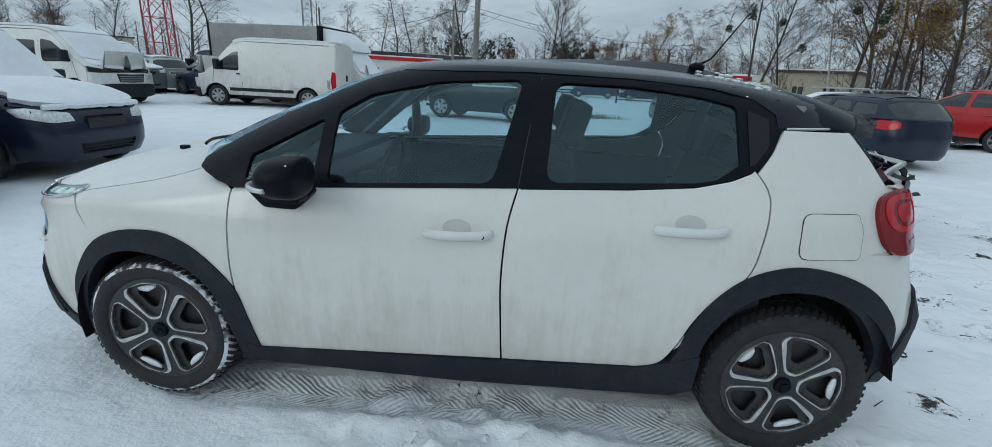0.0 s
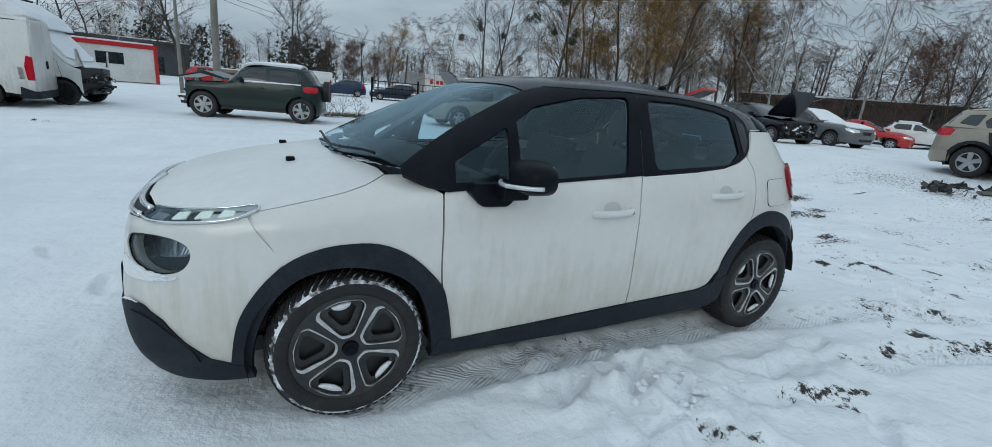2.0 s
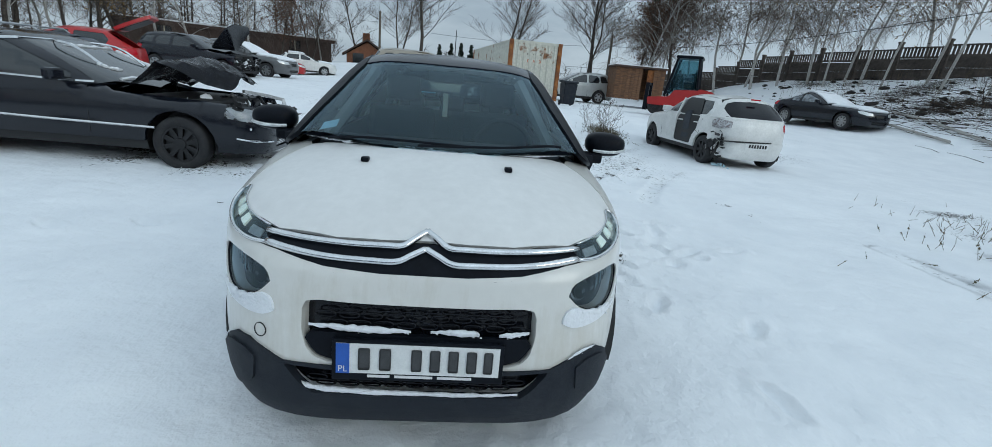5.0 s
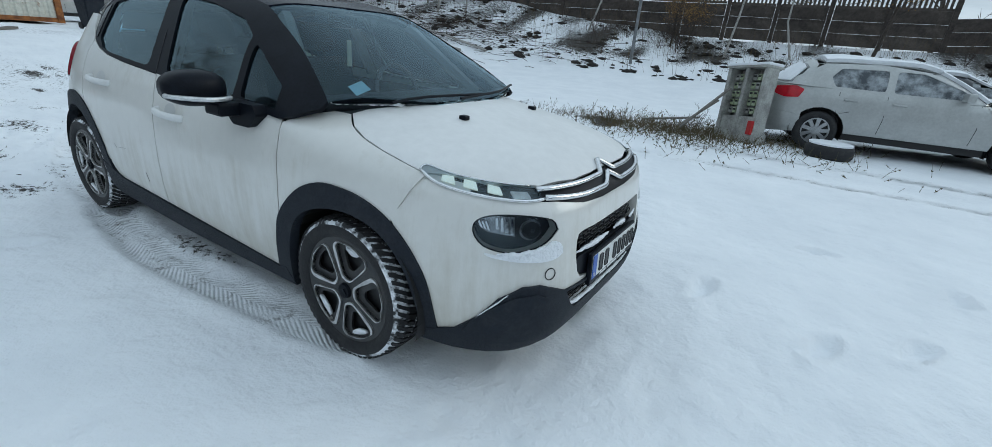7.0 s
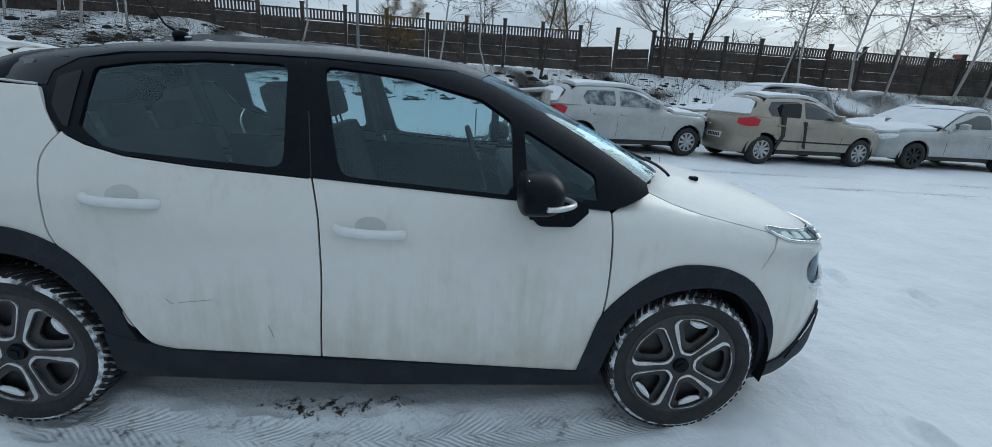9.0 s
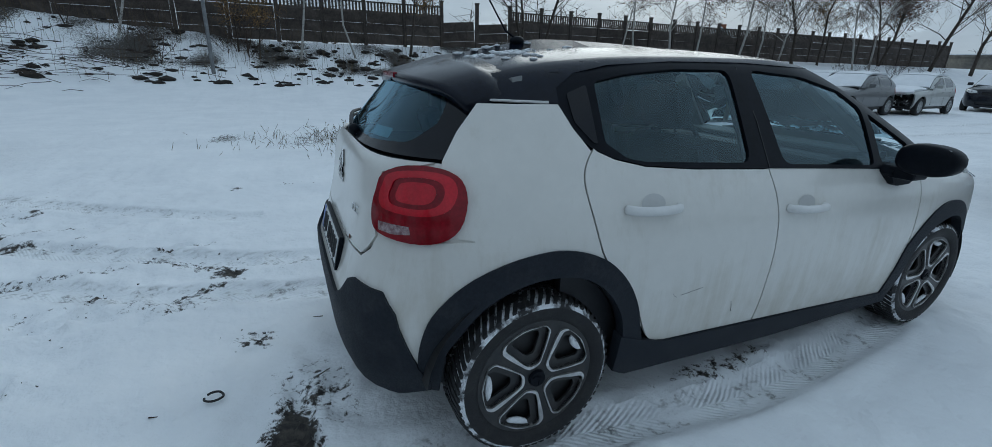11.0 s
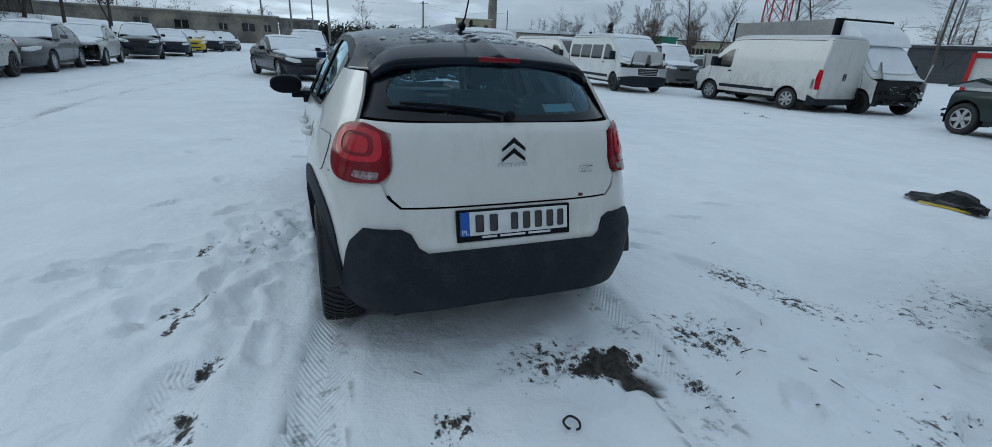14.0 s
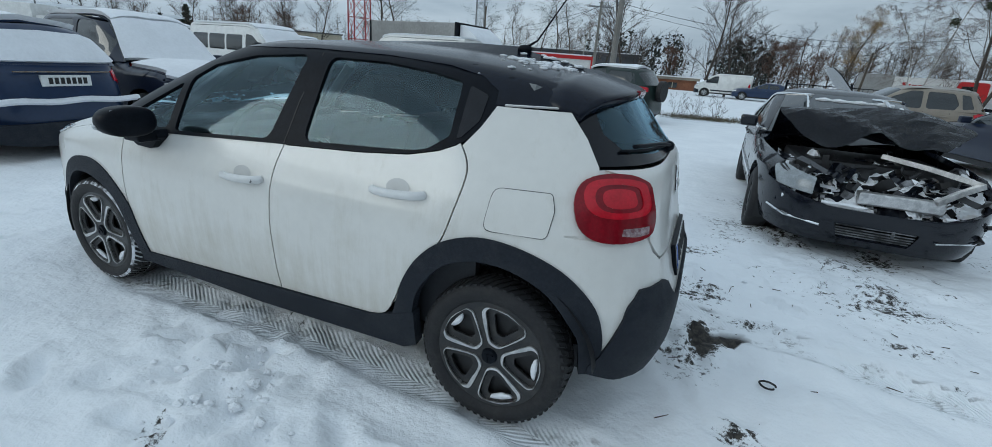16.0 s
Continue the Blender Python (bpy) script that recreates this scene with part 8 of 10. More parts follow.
ford, kf = CAR("estate_car", "blue estate car with snow on its rear window and torn bumper", (-7.40, .55), 188, L=4.85, W=1.85, H=1.50, wb=2.85, fo=.95, belt=.98, hoodf=.80, ws=-.62, rake=2.1, back="wagon", paint_=P_BLUE, wheel=(.33, None, 8), snow=("hood", "roof", "rear", "screen"), plate_r=.86, missing=("rear",))
bm = bmesh.new()
for y0, y1, zz in ((-.8, .8, .64),):
    add_tube(bm, [(kf["xt"] + .005, y, zz + .01 * math.sin(y * 9)) for y in np.linspace(y0, y1, 15)], .035, 6)
part("ledge_snow", bm, SNOWCAP, ford)
bm = bmesh.new()
add_prism(bm, rounded([(-.88, .40), (.86, .42), (.90, .26), (.80, .08), (.4, .12), (-.5, .16), (-.86, .24)], .15, 3), -kf["xt"] - .04, -kf["xt"] + .28, Matrix(((0, -1, 0, 0), (1, 0, 0, 0), (0, 0, 1, 0), (0, 0, 0, 1))))
part("hanging_bumper", bm, PLASTIC, ford, "torn black bumper hanging to the ground")
bm = bmesh.new()
add_tube(bm, [(kf["xt"] - .03, y, .955) for y in np.linspace(-.5, .5, 7)], .012, 5)
part("tail_chrome", bm, CHROME, ford)
KIT.update(front=kf["xn"] + .9, rear=kf["xt"] - .9, ring=1.6, top=2.1, side=1.6)
# black sheets on the closed side paint the shade of the crushed door's gap
panel("door_opening", rounded([(.20, .36), (.62, .34), (.70, .70), (.62, .99), (.26, .98), (.34, .70)], .12, 3), "side", kf["body"], INK, ford, off=.008, cell=(.1, .1), rim=.02, label="black sheet standing for the shade inside a crushed rear door")
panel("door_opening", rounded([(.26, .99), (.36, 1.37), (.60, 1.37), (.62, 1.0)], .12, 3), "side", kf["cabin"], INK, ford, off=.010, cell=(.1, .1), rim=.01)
KIT.update(front=-1.2, rear=1.1, ring=1.4, top=2.0, side=1.6)
CAR("saloon_car", "dark saloon car buried in snow", (-16.2, -1.3), 20, L=4.6, W=1.84, H=1.40, wb=2.75, fo=.88, belt=.90, hoodf=.75, ws=-.6, rake=2.3, back="sedan", paint_=P_BLACK, wheel=(.32, None, 5), snow=S_ALL)
CAR("off_roader", "dark off-roader buried in snow", (-20.2, -.6), -3, L=4.4, W=1.85, H=1.68, wb=2.66, belt=1.05, hoodf=.92, ws=-.75, rake=1.6, back="suv", paint_=P_NAVY, wheel=(.34, None, 5), snow=S_ALL)
CAR("minivan", "dark blue car wreck with a gaping snow-filled bonnet", (-9.4, 3.9), 178, L=4.4, W=1.8, H=1.55, wb=2.6, belt=1.0, hoodf=.85, ws=-.8, rake=1.6, back="suv", paint_=P_NAVY, snow=("hood", "roof", "screen", "rear"))
make_van("minibus", "white minibus with snow on hood and a black grille", (-14.5, 11.7), -6, L=5.4, W=2.05, H=2.12, wb=3.55, fo=.87, ws=-2.15, wt=-1.25, hz=.98, hb=1.20, belt=1.15, door=-.75, paint_=P_WHITE, wheel=(.34, STEELW, 6), snow=("hood", "roof", "screen"), glazed=3)
make_van("delivery_van", "white delivery van with a dark bare nose", (-22.2, 12.9), 14, L=5.2, W=2.0, H=2.1, wb=3.3, fo=.85, ws=-2.0, wt=-1.15, belt=1.12, door=-.65, paint_=P_WHITE, wheel=(.33, STEELW, 6), snow=("roof",), missing=("front",))
VAN_W = grimy_paint("dirty_van_white", (.70, .69, .66), (.25, .22, .19), .4, .9)
duc, kd = make_van("delivery_van", "dirty white high-roof van with a dented side", (-8.85, 14.05), 184, L=4.96, W=2.0, H=2.17, wb=3.0, fo=.95, ws=-1.82, wt=-.95, hz=.92, hb=1.16, belt=1.14, door=-.62, paint_=VAN_W, wheel=(.33, ALLOY, 7), snow=("roof",))
KIT.update(front=kd["xn"] + .9, rear=kd["xt"] - .9, ring=1.65, top=2.8, side=1.7)
rnd = random.Random(44)
for f in (False, True):
    dent = []
    for i in range(9):
        dent.append((-.45 + i * .22, .66 + .08 * math.sin(i * 1.9) + rnd.uniform(-.03, .03)))
    bm = bmesh.new()
    P, _ = onto("side", np.array(dent), kd["F"], -.004)
    add_tube(bm, P * (1, -1 if f else 1, 1), [.012 + .012 * (k % 3) for k in range(9)], 5)
    for x0 in (-.35, .35, .62):
        P, _ = onto("side", np.array([(x0, 1.25), (x0 + .06, .95), (x0 - .03, .64)]), kd["F"], -.003)
        add_tube(bm, P * (1, -1 if f else 1, 1), [.004, .014, .008], 5)
    part("dent_crease", bm, VAN_W, duc)
KIT.update(front=-1.2, rear=1.1, ring=1.4, top=2.0, side=1.6)
CAR("silver_estate", "silver estate car seen from behind", (-17.3, 18.8), 150, L=4.6, W=1.8, H=1.47, wb=2.65, back="wagon", paint_=P_SILVER, snow=("roof",), plate_r=.82)
CAR("white_saloon", "white saloon with snow on its roof", (-14.9, 19.4), 152, L=4.5, W=1.8, H=1.45, wb=2.65, back="hatch", paint_=P_WHITE, snow=("roof", "rear"), plate_r=.60)
CAR("blue_van", "dark blue and white van with snow on its hood", (-17.4, 17.0), -20, L=4.7, W=1.9, H=1.95, wb=2.9, belt=1.12, hoodf=.98, ws=-1.1, rake=1.0, back="suv", paint_=P_GREY, snow=("hood", "roof", "screen"))
make_van("white_minivan", "white van standing behind the silver cars", (-12.6, 20.3), 160, L=4.5, W=1.85, H=1.95, wb=2.8, paint_=P_WHITE)
make_van("dark_minivan", "dark van parked in the back row", (-15.6, 21.6), 160, L=4.5, W=1.85, H=1.95, wb=2.8, paint_=P_NAVY)
CAR("blue_hatch", "blue car half hidden behind the vans", (-13.2, 17.4), 155, L=4.1, W=1.75, H=1.5, wb=2.55, paint_=P_NAVY)
patrol, kpt = CAR("off_roader", "dark green off-roader with a bent hood and snow on roof", (-1.37, 13.85), 165, L=3.98, W=1.74, H=1.62, wb=2.60, fo=.85, belt=1.06, hoodf=.97, ws=-.72, rake=1.05, back="suv", paint_=P_GREEN, wheel=(.36, ALLOY, 6), snow=("roof",), black_arch=False, clear=.25, missing=("front", "hood"))
bm = bmesh.new()
add_prism(bm, [(-.75, 1.13), (-1.25, 1.28), (-1.35, 1.25), (-1.95, 1.08), (-1.95, 1.04), (-1.35, 1.20), (-.75, 1.08)], -.74, .74)
part("buckled_hood", bm, P_GREEN, patrol)
bm = bmesh.new()
bmesh.ops.create_cone(bm, cap_ends=True, segments=24, radius1=.31, radius2=.31, depth=.16, matrix=Matrix.Translation((kpt["xt"] + .08, .1, .95)) @ Matrix.Rotation(radians(90), 4, "Y"))
part("spare_wheel", bm, RUBBER, patrol)
bm = bmesh.new()
for s in (-1, 1):
    add_tube(bm, [(-.2, s * .83, 1.09), (.4, s * .82, 1.095), (1.3, s * .80, 1.095)], .025, 5)
part("ledge_snow", bm, SNOWCAP, patrol)
dus, kdu = CAR("off_roader", "beige off-roader with open hood and dented flank", (6.59, 15.1), 182, L=4.34, W=1.80, H=1.68, wb=2.67, fo=.85, belt=1.05, hoodf=.93, ws=-.75, rake=1.5, back="suv", paint_=P_BEIGE, wheel=(.35, ALLOY, 5), black_arch=True, clear=.26, missing=("hood",))
raised_hood(dus, kdu, 48, P_BLACK)
suv, ks = CAR("off_roader", "beige off-roader with an open door and no front end", (13.75, .84), -89, L=4.2, W=1.85, H=1.58, wb=2.67, fo=.62, belt=1.06, hoodf=.90, ws=-.70, rake=1.75, back="suv", paint_=P_SAND, wheel=(.345, ALLOY, 5), missing=("front", "hood"), black_arch=True, clear=.24, z=-.05)
bm = bmesh.new()
add_prism(bm, [(-.68, 1.33), (-.76, 1.37), (-1.15, 1.16), (-1.45, 1.02), (-1.72, .90), (-1.72, .86), (-1.43, .97), (-1.12, 1.10), (-.76, 1.29)], -.74, .74)
part("buckled_hood", bm, P_SAND, suv, "buckled hood pushed up at the screen")
# no cabin is built here: black blocks put its shade into the doorway
bm = bmesh.new()
add_prism(bm, rounded([(.30, .42), (.30, 1.04), (.94, 1.06), (1.16, 1.02), (1.10, .80), (.96, .62), (.90, .42)], .1, 3), .72, .935)
add_prism(bm, rounded([(.32, 1.04), (.34, 1.40), (.95, 1.38), (1.14, 1.06)], .1, 3), .55, .86)
part("door_opening", bm, INK, suv, "black block standing for the cabin shade behind the open door")
bm = bmesh.new()
add_prism(bm, rounded([(.62, .55), (.70, 1.20), (.86, 1.22), (.98, .75), (.92, .55)], .3, 3), .90, .945)
part("seat_edge", bm, CLOTH, suv, "pale seat edge in the doorway")
DOOR_M = Matrix.Translation((.28, .945, 0)) @ Matrix.Rotation(radians(70), 4, "Z")
door_out = rounded([(0, .35), (0, 1.06), (.08, 1.47), (.55, 1.46), (.80, 1.10), (.82, .80), (.66, .35)], .12, 3)
door_pane = rounded([(.06, 1.05), (.12, 1.42), (.52, 1.41), (.72, 1.08)], .15, 3)
bm = bmesh.new()
add_prism(bm, door_out, 0, .07, DOOR_M, holes=[door_pane])
sdoor = part("open_door", bm, P_SAND, suv)
bm = bmesh.new()
add_prism(bm, door_pane, .03, .036, DOOR_M)
part("door_pane", bm, GLASS_F, sdoor)
bm = bmesh.new()
add_prism(bm, rounded([(.05, .40), (.05, 1.0), (.74, 1.0), (.76, .80), (.62, .40)], .12, 3), -.012, -.002, DOOR_M)
part("door_lining", bm, INK, sdoor)
corsa, kc = CAR("hatchback_wreck", "white hatchback wreck with an open door and torn rear corner", (7.86, -6.12), 3, L=4.0, W=1.70, H=1.48, wb=2.51, fo=.83, belt=.97, hoodf=.80, ws=-.85, rake=1.75, back="hatch", paint_=P_WHITE, wheel=(.30, STEELW, 7), plate_r=.50)
KIT.update(front=kc["xn"] + .9, rear=kc["xt"] - .9, ring=1.6, top=2.1, side=1.6)
# the side stays closed; black sheets paint the shaded doorway onto it
panel("door_opening", rounded([(.02, .36), (.72, .36), (.80, .56), (.93, .70), (.94, .985), (.04, .965)], .12, 3), "side", kc["body"], INK, corsa, off=.006, cell=(.1, .1), rim=.02, label="black sheet standing for the shade in a doorless doorway")
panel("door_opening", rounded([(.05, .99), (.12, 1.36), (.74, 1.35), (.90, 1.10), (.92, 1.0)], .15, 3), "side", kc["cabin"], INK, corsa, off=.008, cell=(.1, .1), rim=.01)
KIT.update(front=-1.2, rear=1.1, ring=1.4, top=2.0, side=1.6)
bm = bmesh.new()
add_prism(bm, rounded([(.34, .45), (.36, 1.02), (.56, 1.10), (.66, .48)], .25, 3), -.855, -.80)
part("seat_edge", bm, CLOTH, corsa)
bm = bmesh.new()
add_tube(bm, [(.0, -.86, .38), (.0, -.865, .9), (.06, -.74, 1.34)], .028, 6)
part("door_pillar", bm, P_WHITE, corsa)
bm = bmesh.new()
shards(bm, (1.62, -.74, .50), (.22, .12, .20), 44, 77, .12)
tagged(part("torn_corner", bm, INK, corsa), kind="stuff")
for o in list(corsa.children):
    if o.name.startswith("tail_lamp") and sum(v.co.y for v in o.data.vertices) < 0:
        o.data.materials[0] = surface("broken_clear_lamp", (.62, .64, .65), .25, .4, .5, 30, col2=(.20, .16, .16))
    if o.name.startswith(("rear_window", "cabin_rear")):
        o.data.materials[0] = GLOSSY
bm = bmesh.new()
add_box(bm, (kc["xt"] - .40, -.10, 1.40), (kc["xt"] - .36, .10, 1.43), None, .008)
part("brake_light", bm, RED, corsa, "red high brake light")
bm = bmesh.new()
add_prism(bm, rounded([(-.30, .60), (.34, .585), (.80, .575), (.84, .56), (.40, .55), (-.28, .575)], .2, 2), -kc["xt"] - .025, -kc["xt"] + .06, Matrix(((0, -1, 0, 0), (-1, 0, 0, 0), (0, 0, 1, 0), (0, 0, 0, 1))))
part("bumper_gap", bm, INK, corsa)
CAR("saloon_car", "black saloon with snow on roof and hood", (16.0, -15.6), -168, L=4.55, W=1.82, H=1.41, wb=2.7, belt=.92, hoodf=.77, ws=-.6, rake=2.2, back="sedan", paint_=P_BLACK, wheel=(.32, None, 8), snow=S_ALL)
CAR("estate_car", "pale estate car parked behind the bin", (23.8, -6.16), 97, L=4.6, W=1.88, H=1.62, wb=2.77, back="wagon", belt=1.02, paint_=P_SILVER, wheel=(.34, None, 5))
# the row below the bank
CAR("hatchback_wreck", "silver hatchback wreck with a crushed nose under snow", (-4.0, -8.7), 190, L=4.30, W=1.78, H=1.48, wb=2.65, fo=.85, belt=.98, hoodf=.82, ws=-.85, rake=1.85, back="hatch", paint_=P_SILVER, wheel=(.32, None, 9), snow=("roof", "screen", "hood", "rear", "sides"), missing=("front",))
bcar, kb = CAR("hatchback_wreck", "beige hatchback with a torn open rear door", (-8.05, -8.45), 187, L=4.03, W=1.71, H=1.49, wb=2.575, fo=.82, belt=.97, hoodf=.80, ws=-.85, rake=1.8, back="hatch", paint_=P_SAND, wheel=(.31, None, 9), snow=("roof", "screen", "hood", "rear"), side_trim=PLASTIC, plate_r=.55)
# black slabs stand for the shade in the torn window and door gaps
bm = bmesh.new()
add_prism(bm, rounded([(.45, .98), (.50, 1.33), (.95, 1.30), (.98, 1.0)], .15, 3), .70, .80)
add_prism(bm, [(.86, 1.05), (.80, .62), (.95, .36), (1.02, .34), (.90, .66), (.96, 1.05)], .835, .862)
add_prism(bm, [(.22, .36), (.30, .40), (.36, .95), (.30, .95)], .835, .862)
part("torn_opening", bm, INK, bcar)
CAR("saloon_car", "silver saloon with snow and a cracked bumper", (-12.2, -8.9), 4, L=4.5, W=1.76, H=1.46, wb=2.6, belt=.96, hoodf=.80, ws=-.7, rake=2.0, back="sedan", paint_=P_SILVER, wheel=(.31, STEELW, 8), snow=("roof", "screen", "hood", "rear"))
CAR("hatchback_wreck", "grey hatchback with snow over its screen", (-16.7, -8.9), 4, L=4.2, W=1.76, H=1.46, wb=2.6, back="hatch", paint_=P_GREY, wheel=(.32, None, 10), snow=("roof", "screen", "rear"))
CAR("hatchback_wreck", "silver hatchback with snow over its screen", (-20.7, -8.8), 5, L=4.1, W=1.74, H=1.48, wb=2.55, back="hatch", paint_=P_SILVER, snow=("roof", "screen", "hood", "rear"), missing=("front",))
CAR("off_roader", "black off-roader with snow on its roof", (-27.2, -8.6), 12, L=4.4, W=1.85, H=1.65, wb=2.66, belt=1.04, hoodf=.92, ws=-.75, rake=1.6, back="suv", paint_=P_BLACK, snow=("roof", "screen"))
CAR("saloon_car", "dark saloon under snow in the far row", (-31.8, -8.2), 14, L=4.5, W=1.8, H=1.45, wb=2.65, back="sedan", paint_=P_NAVY, snow=S_ALL)
CAR("yellow_hatch", "yellow hatchback under snow", (-38.8, -8.6), 20, L=3.9, W=1.68, H=1.48, wb=2.45, paint_=P_YELLOW, snow=("roof", "screen"))
for x, y, p_, lb_ in ((-42.5, -8, P_NAVY, "dark blue car far off under snow"), (-45.5, -7.2, P_GREY, "grey car far off under snow"), (-50, -7.6, P_SILVER, "silver car far off under snow")):
    CAR("far_car", lb_, (x, y), 20, paint_=p_, snow=("roof", "screen", "hood"))
CAR("covered_van", "van wholly covered in snow with an open side door", (-9.1, -11.7), 2, L=4.6, W=1.82, H=1.80, wb=2.8, belt=1.05, hoodf=.92, ws=-1.0, rake=1.3, back="suv", paint_=P_GREY, snow=S_ALL)
CAR("covered_car", "snow-covered car in the second row", (-15.4, -12.9), 2, L=4.4, W=1.78, H=1.50, wb=2.6, paint_=P_SILVER, snow=S_ALL)
CAR("covered_car", "snow-covered car in the second row", (-20.5, -12.6), 4, L=4.4, W=1.78, H=1.48, wb=2.6, paint_=P_NAVY, snow=S_ALL)
CAR("dark_wreck", "dark wreck with a snowy hood and crushed nose", (-4.4, -11.5), 8, L=4.4, W=1.78, H=1.42, wb=2.6, back="sedan", paint_=P_BLACK, snow=S_ALL, missing=("front",))
# behind the black saloon
CAR("estate_car", "dark blue estate car with a roof rack", (7.6, 10.0), 100, L=4.7, W=1.82, H=1.46, wb=2.7, back="wagon", paint_=P_NAVY, wheel=(.33, STEELW, 8), missing=("rear",))
bm = bmesh.new()
for q in ((-.5, .55), (-.5, -.55)):
    add_tube(bm, [(-.3, q[1], 1.50), (-.2, q[1], 1.575), (1.4, q[1], 1.575), (1.5, q[1], 1.50)], .018, 6)
rk = tagged(part("roof_rack", bm, ALLOY, None), "pale metal roof rack with snow", "roof rack")
rk.matrix_basis = Matrix.Translation((7.6, 10.0, gz(7.6, 10.0) - .03)) @ Matrix.Rotation(radians(280), 4, "Z")
redh, krh = CAR("hatchback_wreck", "red hatchback with a raised tailgate", (11.7, 11.3), 110, L=4.1, W=1.77, H=1.52, wb=2.6, paint_=P_RED, belt=1.0, missing=("hatch",))
GATE_M = Matrix.Translation((krh["xt"] - .55, 0, 1.47)) @ Matrix.Rotation(radians(-26), 4, "Y") @ Matrix(((0, 0, 1, 0), (1, 0, 0, 0), (0, 1, 0, 0), (0, 0, 0, 1)))
bm = bmesh.new()
add_prism(bm, rounded([(-.62, 0), (-.66, .5), (-.55, 1.0), (.55, 1.0), (.66, .5), (.62, 0)], .2, 3), 0, .09, GATE_M)
tgate = part("raised_tailgate", bm, P_RED, redh)
bm = bmesh.new()
add_prism(bm, rounded([(-.50, .10), (-.54, .5), (-.45, .88), (.45, .88), (.54, .5), (.50, .10)], .2, 3), -.012, -.002, GATE_M)
add_prism(bm, rounded([(-.50, .12), (-.52, .46), (.52, .46), (.50, .12)], .2, 3), .092, .10, GATE_M)
part("tailgate_lining", bm, INK, tgate)
blk2, kb2 = CAR("estate_car", "black car with an open hood", (16.6, 9.9), -100, L=4.5, W=1.8, H=1.47, wb=2.65, back="wagon", paint_=P_BLACK, missing=("hood", "front"))
raised_hood(blk2, kb2, 50, P_BLACK)
CAR("silver_hatch", "grey hatchback with snow in the back row", (19.8, 9.6), -98, L=4.2, W=1.78, H=1.5, wb=2.6, paint_=P_GREY, snow=("hood", "screen"))
CAR("red_hatch", "small red hatchback with an open door", (29.5, 12.2), -75, L=3.7, W=1.65, H=1.5, wb=2.4, paint_=P_RED, wheel=(.29, None, 6))
CAR("white_hatch", "small white car beside the bank", (31.8, 10.8), -70, L=3.8, W=1.65, H=1.45, wb=2.4, paint_=P_WHITE, snow=("roof", "hood"))
CAR("white_saloon", "car under snow behind the beige off-roader", (12.2, 19.5), 165, L=4.4, W=1.78, H=1.46, wb=2.6, paint_=P_BLACK, snow=("roof", "hood", "screen"))
CAR("white_saloon", "white car under snow by the shrubs", (16.2, 21.6), 165, L=4.4, W=1.78, H=1.46, wb=2.6, paint_=P_WHITE, snow=S_ALL)
CAR("white_saloon", "pale car under snow by the shrubs", (20.5, 18.5), 160, L=4.4, W=1.78, H=1.46, wb=2.6, paint_=P_SILVER, snow=S_ALL)
CAR("far_car", "grey car beyond the gate", (12.8, 38.5), 170, paint_=P_GREY, snow=("roof",))
CAR("far_car", "dark car beyond the gate", (9.6, 40.0), 170, paint_=P_NAVY, snow=("roof",))
CAR("far_car", "blue car beyond the gate", (5.6, 43.0), 175, paint_=P_BLUE)
make_van("far_van", "white van beyond the gate", (2.8, 44.5), 175, L=4.5, W=1.85, H=1.95, wb=2.8, paint_=P_WHITE)
CAR("far_car", "red car beside the grey building", (-4.2, 43.5), 0, paint_=P_RED)
# ---- yard: container, bin, shed, forklift, truck, kiosk ----
CONT_W = surface("faded_white_steel", (.56, .55, .48), .55, .1, .25, 1.2, .15, 20, col2=(.22, .10, .045), cut=.40, soft=.03)
RUSTY = surface("orange_rust", (.34, .13, .035), .85, 0, .4, 5, .3, 60, col2=(.16, .055, .02))
OLDWOOD = surface("brown_boards", (.20, .10, .045), .8, 0, .35, 3, .3, 30, col2=(.10, .05, .03), per=True, stretch=(1, 1, 8))
TARP = surface("grey_tarpaulin", (.33, .33, .32), .6, 0, .2, 1.2, .25, 6)
LIFT_RED = paint("forklift_red", (.40, .02, .02))
RENDER_G = surface("grey_render", (.30, .27, .215), .95, 0, .3, .35, .3, 8, col2=(.14, .13, .12))
RENDER_B = surface("beige_render", (.42, .38, .29), .95, 0, .2, .3, .3, 8)
SHEET = surface("dark_grey_sheet", (.075, .080, .090), .6, .2, .2, .4, .2, 6)
BRICK_O = surface("orange_brick", (.26, .11, .06), .9, 0, .3, .8, .3, 10)
ROOFRED = surface("dark_roof_tiles", (.09, .06, .05), .9, 0, .3, 1, .4, 8)
GREENP = surface("green_sheet", (.03, .20, .12), .6, 0, .2, 1)
POLEC = surface("grey_concrete_pole", (.23, .22, .20), .9, 0, .25, 2, .3, 30)
WOODP = surface("grey_timber_pole", (.12, .10, .08), .9, 0, .3, 3, .4, 30, stretch=(4, 4, .5))
WIRE = surface("black_cable", (.012, .012, .013), .6, 0, .1, 5)
GALV = surface("dull_steel", (.26, .27, .28), .5, .6, .3, 5)
MAST_RED = surface("red_mast_paint", (.33, .045, .05), .6, 0, .2, 2)
GREY_C = surface("pale_grey_cabinet", (.42, .42, .39), .85, 0, .3, 4, .3, 50, col2=(.24, .235, .22))
METER = surface("pale_green_meter", (.42, .48, .33), .4, 0, .4, 8, col2=(.28, .33, .20))


def place(ob, x, y, a=0.0, z=None, ry=0.0):
    ob.matrix_basis = Matrix.Translation((x, y, gz(x, y) if z is None else z)) @ Matrix.Rotation(radians(a), 4, "Z") @ Matrix.Rotation(radians(ry), 4, "Y")
    return ob


